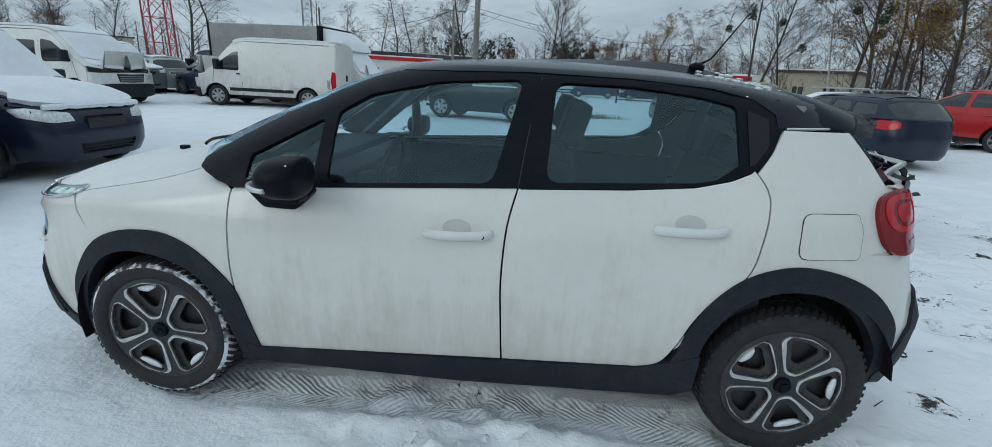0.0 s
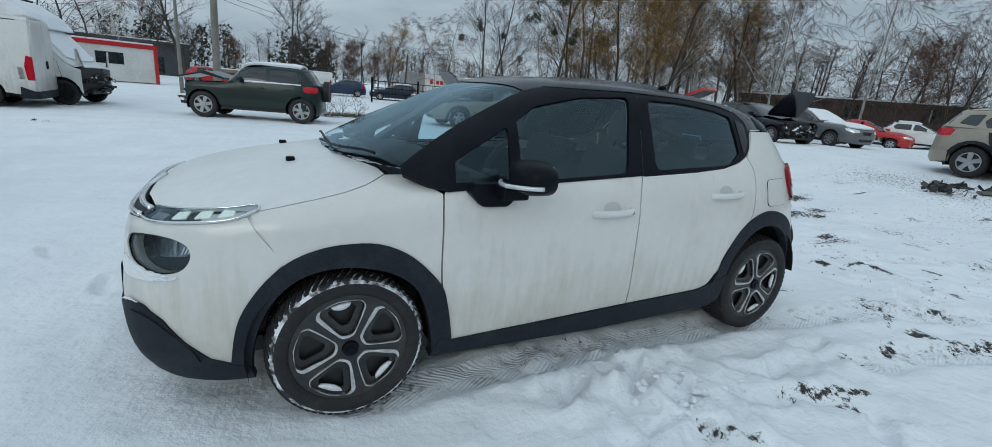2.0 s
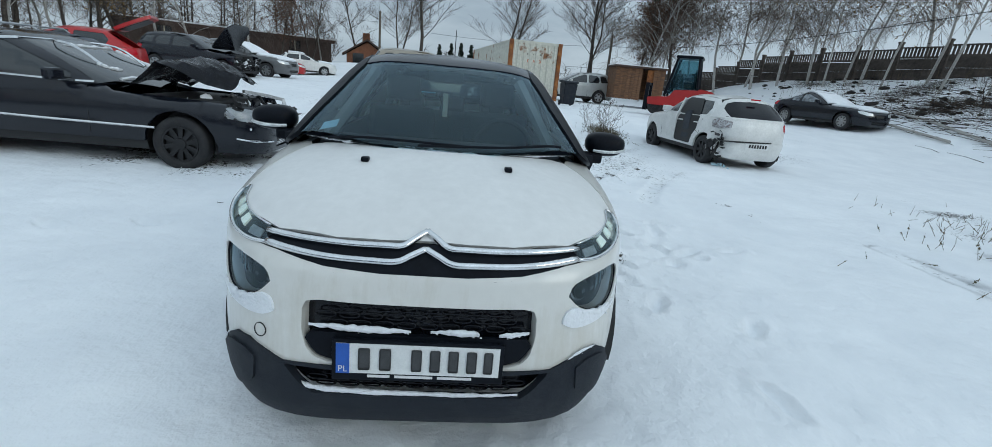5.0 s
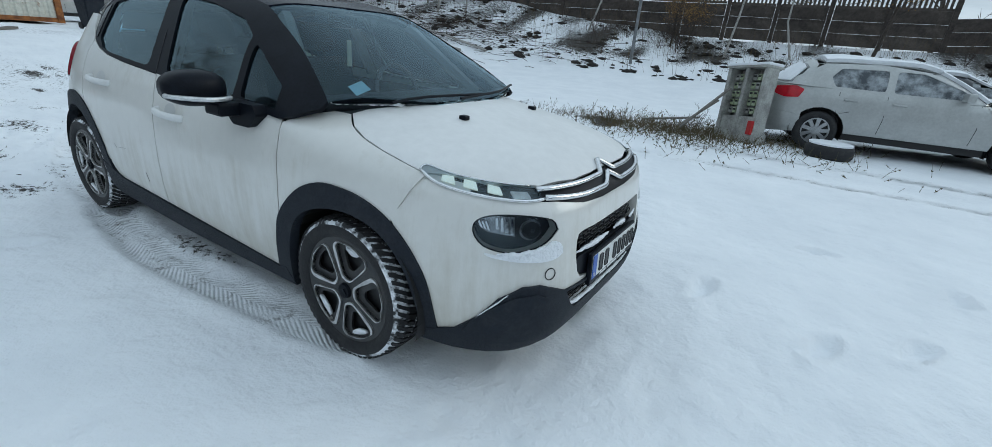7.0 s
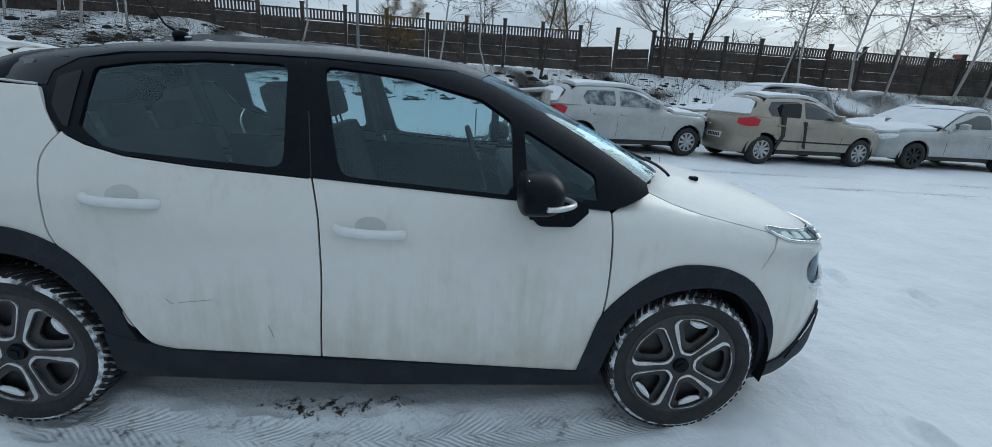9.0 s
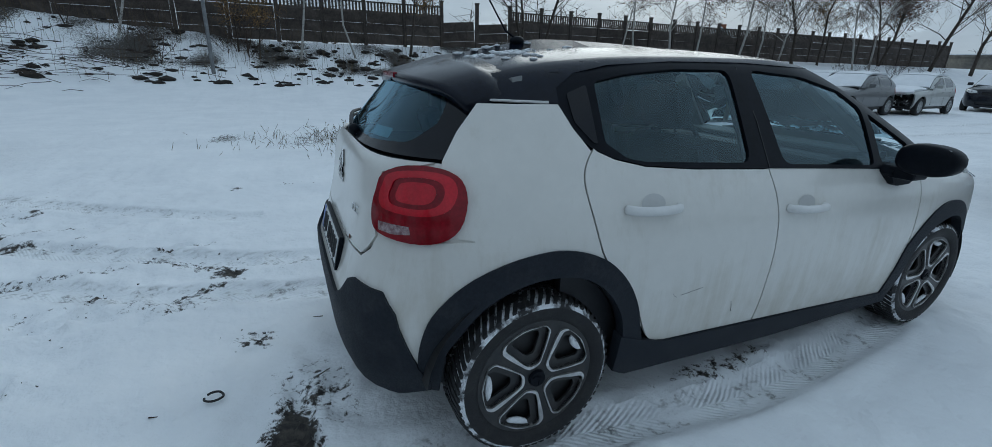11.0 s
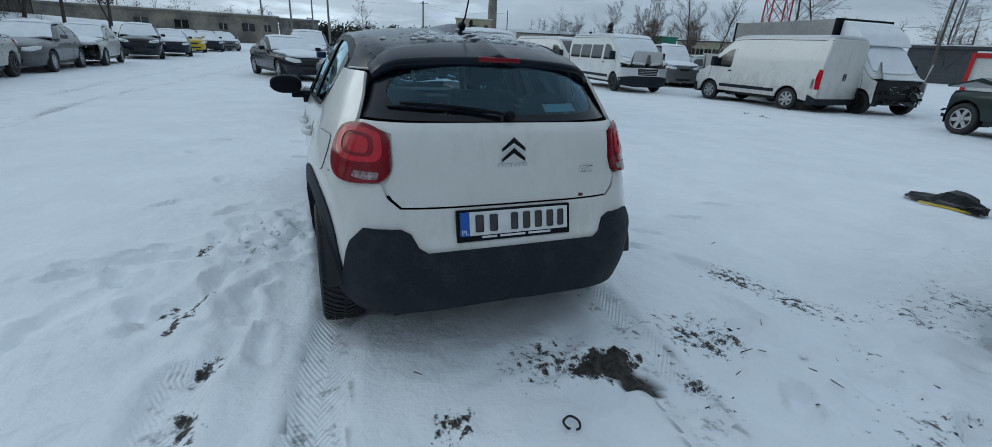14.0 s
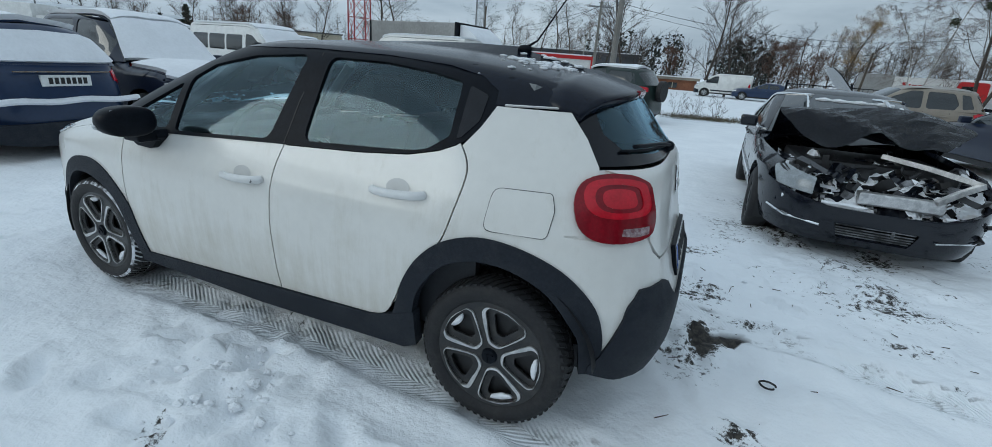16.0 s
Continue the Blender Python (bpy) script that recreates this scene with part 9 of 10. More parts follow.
def box_part(name, a, b, mat_, parent, bevel=0.0, label=""):
    bm = bmesh.new()
    add_box(bm, a, b, None, bevel)
    return part(name, bm, mat_, parent, label)


def corrugated(name, p, q, h, mat_, parent, pitch=.27, depth=.036, z0=.12):
    """A folded steel sheet from p to q in plan, of height h."""
    p, q = Vector((*p, 0)), Vector((*q, 0))
    d = (q - p)
    n = int(d.length / pitch)
    nrm = Vector((d.y, -d.x, 0)).normalized()
    line = []
    for i in range(n):
        for s, o in ((0, 0), (.28, 0), (.42, -1), (.86, -1)):
            line.append(p + d * ((i + s) / n) + nrm * depth * o)
    line.append(q)
    v = [tuple(c + Vector((0, 0, z))) for z in (z0, h) for c in line]
    m = len(line)
    return obj(name, v, [(i, i + 1, m + i + 1, m + i) for i in range(m - 1)], mat_, parent, smooth=False)


cont = thing("shipping_container", "long faded white shipping container with rusty corner posts", "container")
CL, CW, CH = 12.0, 2.30, 2.55
corrugated("end_wall", (0, -CW), (0, 0), CH - .08, CONT_W, cont)
corrugated("side_wall", (0, 0), (CL, 0), CH - .08, CONT_W, cont)
corrugated("side_wall", (CL, -CW), (0, -CW), CH - .08, CONT_W, cont)
corrugated("end_wall", (CL, 0), (CL, -CW), CH - .08, CONT_W, cont)
for x in (0, CL):
    for y in (0, -CW):
        box_part("corner_post", (x - .09, y - .09, 0), (x + .09, y + .09, CH), RUSTY, cont, .01, "rust-covered corner post")
for y in (0, -CW):
    box_part("top_rail", (.09, y - .05, CH - .1), (CL - .09, y + .05, CH - .01), CONT_W, cont)
    box_part("bottom_rail", (.09, y - .05, .02), (CL - .09, y + .05, .16), RUSTY, cont)
for x in (0, CL):
    box_part("header", (x - .05, -CW + .09, CH - .12), (x + .05, -.09, CH - .01), CONT_W, cont)
    box_part("sill", (x - .05, -CW + .09, .02), (x + .05, -.09, .16), RUSTY, cont)
box_part("container_roof", (.04, -CW + .04, CH - .06), (CL - .04, -.04, CH - .02), CONT_W, cont)
for i, (y, w_) in enumerate(((-.80, .16), (-.98, .13), (-1.14, .13), (-1.30, .13), (-1.42, .08))):
    bm = bmesh.new()
    add_prism(bm, rounded([(y, 1.62), (y, 1.76), (y - w_, 1.76), (y - w_, 1.62)], .4, 4), -.012, .004, Matrix.Rotation(radians(90), 4, "Z"), holes=[rounded([(y - .03, 1.65), (y - .03, 1.73), (y - w_ + .03, 1.73), (y - w_ + .03, 1.65)], .4, 4)] if i < 4 else ())
    part("orange_mark", bm, surface("faded_orange_letter", (.52, .14, .05), .6, 0, .2, 8) if i == 0 else bpy.data.materials["faded_orange_letter"], cont)
for i in range(9):
    box_part("dark_mark", (-.006, -.62 - i * .13, 1.95), (.006, -.69 - i * .13, 2.03 - .02 * (i % 3)), INK, cont)
place(cont, 19.2, -2.2, 6.5, .60)

bin_ = thing("wheelie_bin", "black plastic wheelie bin standing beside the container", "bin")
bm = bmesh.new()
vs = [bm.verts.new(v) for v in ((-.22, -.24, .06), (.20, -.24, .06), (.20, .24, .06), (-.22, .24, .06), (-.30, -.29, .92), (.30, -.29, .92), (.30, .29, .92), (-.30, .29, .92))]
for f in ((0, 3, 2, 1), (4, 5, 6, 7), (0, 1, 5, 4), (1, 2, 6, 5), (2, 3, 7, 6), (3, 0, 4, 7)):
    bm.faces.new([vs[i] for i in f])
bmesh.ops.bevel(bm, geom=bm.edges[:], offset=.03, segments=2, affect="EDGES")
part("bin_body", bm, PLASTIC, bin_)
bm = bmesh.new()
add_prism(bm, rounded([(-.34, .92), (-.30, .99), (.20, 1.02), (.36, .96), (.36, .92)], .3, 3), -.31, .31)
part("lid", bm, PLASTIC, bin_)
bm = bmesh.new()
add_tube(bm, [(.40, -.24, .93), (.42, -.2, .95), (.42, .2, .95), (.40, .24, .93)], .016, 6)
part("handle", bm, PLASTIC, bin_)
for y in (-.25, .25):
    bm = bmesh.new()
    bmesh.ops.create_cone(bm, cap_ends=True, segments=16, radius1=.1, radius2=.1, depth=.05, matrix=Matrix.Translation((.2, y, .1)) @ Matrix.Rotation(radians(90), 4, "X"))
    part("wheel", bm, RUBBER, bin_)
place(bin_, 16.9, -4.55, 10)

shed = thing("wooden_shed", "low rust-brown board shed with an open dark doorway", "shed")
SW, SD, SH = 2.5, 2.0, 1.65
n = 13
for i in range(n):
    y0 = -SW / 2 + i * SW / n
    if 3 <= i <= 5:
        continue
    box_part("board", (-.03, y0 + .006, .03), (0, y0 + SW / n - .006, SH - .05 - .002 * (i % 3)), OLDWOOD, shed)
for y in (-SW / 2, SW / 2):
    for i in range(10):
        box_part("board", (.002 + i * SD / 10, y - .015, .03), (SD / 10 * (i + 1) - .006, y + .015, SH - .05), OLDWOOD, shed)
box_part("back_wall", (SD, -SW / 2, .03), (SD + .03, SW / 2, SH - .05), OLDWOOD, shed)
box_part("shed_roof", (-.18, -SW / 2 - .12, SH - .05), (SD + .1, SW / 2 + .12, SH + .03), ROOFRED, shed, .01)
box_part("roof_snow", (-.14, -SW / 2 - .08, SH + .03), (SD + .06, SW / 2 + .08, SH + .07), SNOWCAP, shed, .02)
box_part("orange_door", (.05, -.78, .05), (.09, -.38, 1.55), RUSTY, shed, .0, "orange door leaf standing inside")
place(shed, 21.4, -9.2, -5, .95)

lift = thing("forklift", "red and black forklift with a glazed black cab", "forklift")
bm = bmesh.new()
add_prism(bm, rounded([(-1.1, .35), (-1.15, .62), (-.35, .70), (-.2, .95), (.95, 1.02), (1.15, .85), (1.15, .35)], .2, 3), -.55, .55)
part("chassis", bm, LIFT_RED, lift)
bm = bmesh.new()
add_prism(bm, rounded([(.55, .30), (.62, 1.06), (1.18, .98), (1.3, .7), (1.28, .3)], .25, 3), -.56, .56)
part("counterweight", bm, LIFT_RED, lift)
for y in (-.5, .5):
    for a, b in (((-.55, .7), (-.25, 2.12)), ((.62, .95), (.50, 2.12))):
        bm = bmesh.new()
        add_tube(bm, [(a[0], y, a[1]), (b[0], y * .92, b[1])], .055, 6)
        part("cab_post", bm, TRIM, lift)
box_part("cab_roof", (-.34, -.52, 2.10), (.60, .52, 2.20), TRIM, lift, .03)
box_part("roof_snow", (-.30, -.48, 2.20), (.56, .48, 2.25), SNOWCAP, lift, .02)
for y in (-.49, .49):
    bm = bmesh.new()
    add_prism(bm, [(-.48, .78), (-.24, 2.08), (.46, 2.08), (.56, 1.02)], y - .006, y + .006)
    part("side_pane", bm, GLASS_R, lift)
bm = bmesh.new()
add_prism(bm, [(-.46, 1.05), (-.42, 2.06), (.42, 2.06), (.46, 1.05)], -.006, .006, Matrix.Translation((.56, 0, 0)) @ Matrix.Rotation(radians(90), 4, "Z"))
part("rear_pane", bm, GLASS_R, lift)
box_part("seat", (.05, -.24, .98), (.45, .24, 1.45), CLOTH, lift, .06)
for y in (-.38, .38):
    box_part("mast_rail", (-1.28, y - .05, .12), (-1.14, y + .05, 1.15), TRIM, lift)
for zz in (.5, 1.05):
    box_part("mast_bar", (-1.26, -.33, zz), (-1.18, .33, zz + .08), TRIM, lift)
for y in (-.3, .3):
    box_part("fork", (-2.2, y - .06, .12), (-1.29, y + .06, .17), GALV, lift)
for x in (-.8, .82):
    for y in (-.52, .52):
        hang_wheel(lift, .30, STEELW, 6, Matrix.Translation((x, y, .30)) @ Matrix.Rotation(0 if y < 0 else math.pi, 4, "Z"))
place(lift, 15.0, -8.55, 240.0, .62)

# lorry behind the dented van
truck, ktr = make_van("lorry", "white lorry with a snow-heaped cab and torn nose", (-7.9, 16.25), -8, L=5.6, W=2.0, H=2.15, wb=3.5, fo=.85, ws=-2.0, wt=-1.2, belt=1.16, door=-.72, cut=-.55, paint_=P_WHITE, wheel=(.35, STEELW, 6), snow=("hood", "screen", "roof"), category="lorry", clear=.30, missing=("front",))
bm = bmesh.new()
prof = [(-1.45, 2.0), (-1.2, 2.35), (-.7, 2.68), (-.48, 2.74), (-.46, 2.05)]
add_prism(bm, rounded(prof, .2, 3), -.92, .92)
part("wind_deflector", bm, SNOWCAP, truck, "roof spoiler heaped with snow")
bm = bmesh.new()
add_box(bm, (-.40, -1.12, .80), (4.2, 1.12, 2.78), None, .03)
part("tarpaulin_box", bm, TARP, truck, "grey tarpaulin load box")
for x in (-.40, 4.2):
    box_part("box_frame", (x - .04, -1.14, .75), (x + .04, 1.14, 2.80), TRIM, truck)

# kiosk with red frame
kiosk = thing("kiosk", "white container kiosk with a red frame and snow on top", "kiosk")
KW, KD, KH = 6.3, 2.4, 2.45
box_part("kiosk_wall", (0, 0, .05), (KW, KD, KH - .1), surface("kiosk_white", (.62, .62, .60), .6, 0, .15, .8), kiosk)
for x in (0, KW):
    for y in (0, KD):
        box_part("red_post", (x - .10, y - .10, 0), (x + .10, y + .10, KH), P_RED, kiosk)
for y in (0, KD):
    box_part("red_beam", (.10, y - .09, KH - .28), (KW - .10, y + .09, KH - .02), P_RED, kiosk)
for x in (0, KW):
    box_part("red_beam", (x - .09, .10, KH - .28), (x + .09, KD - .10, KH - .02), P_RED, kiosk)
for i in range(10):
    box_part("red_bar", (KW + .02, .2 + i * .21, .1), (KW + .06, .25 + i * .21, KH - .3), P_RED, kiosk)
box_part("roof_snow", (.05, .05, KH - .02), (KW - .05, KD - .05, KH + .08), SNOWCAP, kiosk, .03)
box_part("kiosk_window", (3.2, -.02, 1.1), (4.6, .02, 1.8), DARKGLASS, kiosk)
place(kiosk, -13.2, 35.0, 18, 0)


def far_building(name, label, p, q, h, deep, wall_m, roof_m, wins, z=0.0, snow_top=.12):
    """A flat block between p and q in plan; wins are (share along, sill, width, height)."""
    b = thing(name, label, "building")
    if (q[1] - p[1]) * p[0] - (q[0] - p[0]) * p[1] > 0:
        p, q, wins = q, p, [(1 - s, *r) for s, *r in wins]
    L = math.hypot(q[0] - p[0], q[1] - p[1])
    box_part("wall", (0, 0, -1.5), (L, deep, h), wall_m, b)
    box_part("roof", (-.3, -.3, h), (L + .3, deep + .3, h + .28), roof_m, b)
    box_part("roof_snow", (-.25, -.22, h + .28), (L + .25, deep + .25, h + .28 + snow_top), SNOWCAP, b)
    for s, sill, w_, hh in wins:
        x = s * L
        wf = box_part("window", (x - w_ / 2, -.06, sill), (x + w_ / 2, -.02, sill + hh), DARKGLASS, b)
        for i in range(1, max(2, int(w_ / 1.0))):
            xx = x - w_ / 2 + i * w_ / max(2, int(w_ / 1.0))
            box_part("mullion", (xx - .05, -.09, sill + .01), (xx + .05, -.065, sill + hh - .01), RENDER_B, wf)
    b.matrix_basis = Matrix.Translation((*p, z)) @ Matrix.Rotation(math.atan2(q[1] - p[1], q[0] - p[0]), 4, "Z")
    return b


far_building("grey_hall", "long flat dark grey sheet-clad hall", (-33.5, 64.8), (-8.6, 72.2), 3.7, 14, SHEET, SHEET, ((.30, 1.0, 1.2, 1.6), (.62, 1.4, 2.0, 1.0), (.85, 0, 2.2, 2.2)))
far_building("grey_warehouse", "grey rendered warehouse with three small windows", (-91.6, -4.5), (-90.0, -40), 4.2, 16, RENDER_G, RENDER_G, ((.05, 2.0, 1.2, 1.0), (.13, 1.9, 1.9, 1.2), (.235, 2.0, 1.2, .9), (.4, 1.9, 1.9, 1.2), (.55, 1.9, 1.9, 1.2)))
far_building("patched_warehouse", "lower grey warehouse with patched render and small window", (-91.8, 2.0), (-91.7, -4.4), 4.0, 14, surface("patched_render", (.26, .25, .23), .95, 0, .3, .5, .3, 8, col2=(.10, .09, .08)), RENDER_G, ((.9, -.5, 1.6, 1.4),))
mill = far_building("beige_mill", "beige mill building with small dark windows", (-137.0, 51.4), (-140.2, 41.5), 8.6, 12, RENDER_B, RENDER_B, ((.15, 3.0, 1.0, 1.3), (.4, 3.0, 1.0, 1.3), (.62, 3.0, 1.0, 1.3), (.15, 6.0, 1.0, 1.3), (.5, 6.0, 1.0, 1.3), (.85, 2.8, 1.0, 1.3)))
far_building("beige_annexe", "lower beige annexe of the mill", (-140.3, 41.3), (-142, 35.5), 6.0, 10, RENDER_B, RENDER_B, ((.3, 2.5, 1.0, 1.3), (.7, 2.5, 1.0, 1.3)))
far_building("long_store", "long low pale store under a snow roof", (-117, 84), (-136.4, 53.5), 5.6, 10, RENDER_B, SHEET, [(s / 10, 2.6, 1.4, 1.2) for s in range(1, 10)], 0, .8)
ch = thing("chimney", "tall grey factory chimney", "chimney")
bm = bmesh.new()
add_tube(bm, [(0, 0, -1), (0, 0, 8), (0, 0, 16.5)], [1.5, 1.35, 1.2], 16)
part("chimney_shaft", bm, RENDER_G, ch)
box_part("chimney_band", (-1.25, -1.25, 16.0), (1.25, 1.25, 16.7), SHEET, ch)
place(ch, -138.8, 52.2, 0, 0)
hallg = far_building("yellow_hall", "beige hall with ribbon windows and a green end", (-95.0, 84.2), (-83.4, 95.5), 5.0, 12, RENDER_B, SHEET, [(s / 9, 2.2, 1.5, 1.3) for s in range(1, 9)])
far_building("green_annexe", "green sheet annexe beside the beige hall", (-98.8, 79.4), (-95.1, 84.0), 5.6, 10, GREENP, GREENP, ((.5, .2, 2.0, 2.2),))
far_building("low_store", "low orange brick store behind the weeds", (-4.9, 57.3), (.2, 57.8), 1.1, 6, BRICK_O, RENDER_G, ((.5, .2, 1.0, .6),))
far_building("shed_hall", "low brown store among the trees", (26.5, 53.5), (32, 49), 3.4, 6, RENDER_B, ROOFRED, ((.3, 1.0, 1.0, 1.0), (.7, 1.0, 1.0, 1.0)))
far_building("dark_store", "long dark low store behind the tree row", (38.5, 27.5), (46.5, 12.8), 2.3, 7, ROOFRED, ROOFRED, ((.2, 1.2, 1.0, 1.0), (.5, 1.2, 1.0, 1.0), (.8, 1.2, 1.0, 1.0)), .9)


def gable_house(name, label, at, a, L, W, h, ridge, wall_m, roof_m, z):
    b = thing(name, label, "house")
    box_part("wall", (-L / 2, -W / 2, -1), (L / 2, W / 2, h), wall_m, b)
    bm = bmesh.new()
    add_prism(bm, [(-W / 2, h), (0, ridge), (W / 2, h)], -L / 2 + .01, L / 2 - .01, Matrix.Rotation(radians(90), 4, "Z"))
    part("gable", bm, wall_m, b)
    for s in (-1, 1):
        bm = bmesh.new()
        add_prism(bm, [(0, ridge + .12), (s * (W / 2 + .4), h - .12), (s * (W / 2 + .4), h + .03), (0, ridge + .28)], -L / 2 - .4, L / 2 + .4, Matrix.Rotation(radians(90), 4, "Z"))
        part("roof_slope", bm, roof_m, b)
    for s in (-1, 1):
        for y in (-W * .22, W * .22):
            box_part("window", (s * L / 2 - .04, y - .5, h * .35), (s * L / 2 + .04, y + .5, h * .35 + 1.1), DARKGLASS, b)
    box_part("house_chimney", (-.4, -.3, ridge - .3), (.3, .4, ridge + .9), BRICK_O, b)
    return place(b, *at, a, z)


gable_house("brick_house", "small orange brick house with a dark gable roof", (47.5, 9.6), 12, 4.6, 3.8, 1.5, 2.7, BRICK_O, ROOFRED, .9)
gable_house("roof_house", "house with a snowy hipped roof beyond the fence", (-50, -45), 40, 10, 9, 2.2, 5.4, RENDER_G, SNOWCAP, .6)


def lattice(name, label, at, width, height, mat_, z=0.0):
    b = thing(name, label, "mast")
    n = int(height / (width * 1.1))
    for sx in (-1, 1):
        for sy in (-1, 1):
            bm = bmesh.new()
            add_tube(bm, [(sx * width / 2, sy * width / 2, -1), (sx * width / 2 * .72, sy * width / 2 * .72, height)], width * .04, 5)
            part("mast_leg", bm, mat_, b)
    for i in range(n):
        bm = bmesh.new()
        z0, z1 = i * height / n, (i + 1) * height / n
        k0, k1 = (1 - .28 * z0 / height) * width / 2, (1 - .28 * z1 / height) * width / 2
        for (ax, ay), (bx, by) in (((-1, -1), (1, -1)), ((1, -1), (1, 1)), ((1, 1), (-1, 1)), ((-1, 1), (-1, -1))):
            add_tube(bm, [(ax * k0, ay * k0, z0), (bx * k1, by * k1, z1)], width * .02, 3)
            add_tube(bm, [(bx * k0, by * k0, z0), (ax * k1, ay * k1, z1)], width * .02, 3)
            add_tube(bm, [(ax * k1, ay * k1, z1), (bx * k1, by * k1, z1)], width * .02, 3)
        tagged(part("mast_bay", bm, mat_, b), kind="stuff")
    return place(b, *at, 20, z)


lattice("lattice_mast", "tall red steel lattice mast", (-61.5, 75.5), 3.4, 42, MAST_RED)
lattice("lattice_mast", "slim grey steel lattice mast", (-154, 122), 2.6, 60, GALV)
lattice("lattice_mast", "slim grey steel lattice mast", (-43, 89.5), 1.7, 44, GALV)

# gate, trailer and lorry beyond it
gate = thing("yard_gate", "open grey steel yard gate with thin bars", "gate")
GL_ = 6.6
for x in (0, GL_ / 2, GL_):
    box_part("gate_post", (x - .06, -.06, -.1), (x + .06, .06, 1.75), TRIM, gate)
for zz in (.25, .65, 1.05, 1.5):
    box_part("gate_rail", (.06, -.02, zz), (GL_ - .06, .02, zz + .05), TRIM, gate)
for i in range(26):
    box_part("gate_bar", (.2 + i * .245, -.035, .27), (.225 + i * .245, -.022, 1.52), TRIM, gate)
place(gate, 6.1, 33.0, -9)
trail = thing("lorry_trailer", "white box trailer with a red mark on its side", "trailer")
box_part("trailer_box", (0, 0, .75), (9.5, 2.5, 3.0), P_WHITE, trail, .02)
box_part("trailer_front", (-3.0, .1, .75), (-.05, 2.4, 3.15), TARP, trail, .02, "grey tarpaulin bay")
bm = bmesh.new()
for i, (x, w_, h_) in enumerate(((.7, .38, .62), (1.2, .14, .5), (1.45, .36, .45), (1.92, .40, .45))):
    add_box(bm, (x, -.02, 1.9), (x + w_, -.005, 1.9 + h_), None)
part("red_mark", bm, P_RED, trail)
for x in (-2.2, 1.0, 6.5, 7.8):
    for y in (.15, 2.35):
        hang_wheel(trail, .45, STEELW, 6, Matrix.Translation((x, y, .45)) @ Matrix.Rotation(0 if y < 1 else math.pi, 4, "Z"))
place(trail, 18.0, 57.4, -22)
rl = thing("lorry_cab", "red lorry cab with snow on its roof", "lorry")
bm = bmesh.new()
add_prism(bm, rounded([(0, .55), (0, 1.6), (.25, 2.75), (2.1, 2.75), (2.2, .55)], .12, 3), 0, 2.4)
part("cab_body", bm, P_RED, rl)
bm = bmesh.new()
add_prism(bm, rounded([(.35, 1.65), (.45, 2.4), (1.3, 2.4), (1.3, 1.65)], .12, 3), -.02, .01)
part("side_window", bm, DARKGLASS, rl)
bm = bmesh.new()
add_prism(bm, [(.05, 1.68), (.24, 2.6), (.20, 2.62), (.0, 1.7)], .2, 2.2)
part("windscreen", bm, DARKGLASS, rl)
box_part("roof_snow", (.25, .05, 2.74), (2.1, 2.35, 2.95), SNOWCAP, rl, .05)
for x in (.8, 3.6):
    for y in (.1, 2.3):
        hang_wheel(rl, .45, STEELW, 6, Matrix.Translation((x, y, .45)) @ Matrix.Rotation(0 if y < 1 else math.pi, 4, "Z"))
box_part("lorry_frame", (1.8, .6, .5), (4.4, 1.8, .75), TRIM, rl)
place(rl, 20.6, 51.2, -15)
far_lorry = thing("lorry_box", "white box lorry parked far down the yard", "lorry")
box_part("load_box", (0, 0, .9), (6.5, 2.4, 3.1), P_WHITE, far_lorry, .03)
box_part("lorry_frame", (-1.6, .4, .5), (6.4, 2.0, .85), TRIM, far_lorry)
bm = bmesh.new()
add_prism(bm, rounded([(-1.9, .5), (-1.9, 1.4), (-1.5, 2.3), (-.15, 2.3), (-.15, .5)], .15, 3), .1, 2.3)
cabp = part("lorry_cab", bm, P_WHITE, far_lorry)
for x in (-1.2, 4.6):
    for y in (.1, 2.3):
        hang_wheel(far_lorry, .42, STEELW, 6, Matrix.Translation((x, y, .42)) @ Matrix.Rotation(0 if y < 1 else math.pi, 4, "Z"))
place(far_lorry, -46, 20.5, 205)

# wire fence at the far side
for p, q in (((37.5, -14.5), (46.5, -3)), ((46.5, -3), (48.5, 8))):
    wf = thing("wire_fence", "thin steel fence with bare posts on the snowy rise", "fence", "wire fences")
    d = Vector((q[0] - p[0], q[1] - p[1], 0))
    n = max(3, int(d.length / 2.4))
    for i in range(n + 1):
        x, y = p[0] + d.x * i / n, p[1] + d.y * i / n
        bm = bmesh.new()
        add_tube(bm, [(x, y, gz(x, y) - .1), (x, y, gz(x, y) + 1.45)], .035, 6)
        part("post", bm, GALV, wf)
    for zz in (.75, 1.40):
        bm = bmesh.new()
        add_tube(bm, [(p[0] + d.x * i / n, p[1] + d.y * i / n, gz(p[0] + d.x * i / n, p[1] + d.y * i / n) + zz) for i in range(n + 1)], .02, 4)
        part("fence_rail", bm, GALV, wf)

# poles and wires
def pole(name, label, at, h, r, mat_, lean=0.0, a=0.0, arms=0):
    b = thing(name, label, "pole", "poles and wires")
    bm = bmesh.new()
    add_tube(bm, [(0, 0, -.3), (0, 0, h * .5), (0, 0, h)], [r, r * .85, r * .7], 10)
    part("pole_shaft", bm, mat_, b)
    for i in range(arms):
        box_part("crossarm", (-.7, -.05, h - .35 - i * .5), (.7, .05, h - .27 - i * .5), GALV, b)
        for x in (-.6, 0, .6):
            bm = bmesh.new()
            add_tube(bm, [(x, 0, h - .27 - i * .5), (x, 0, h - .12 - i * .5)], [.04, .03], 6)
            part("insulator", bm, PLATE_W, b)
    return place(b, *at, a, None, lean)


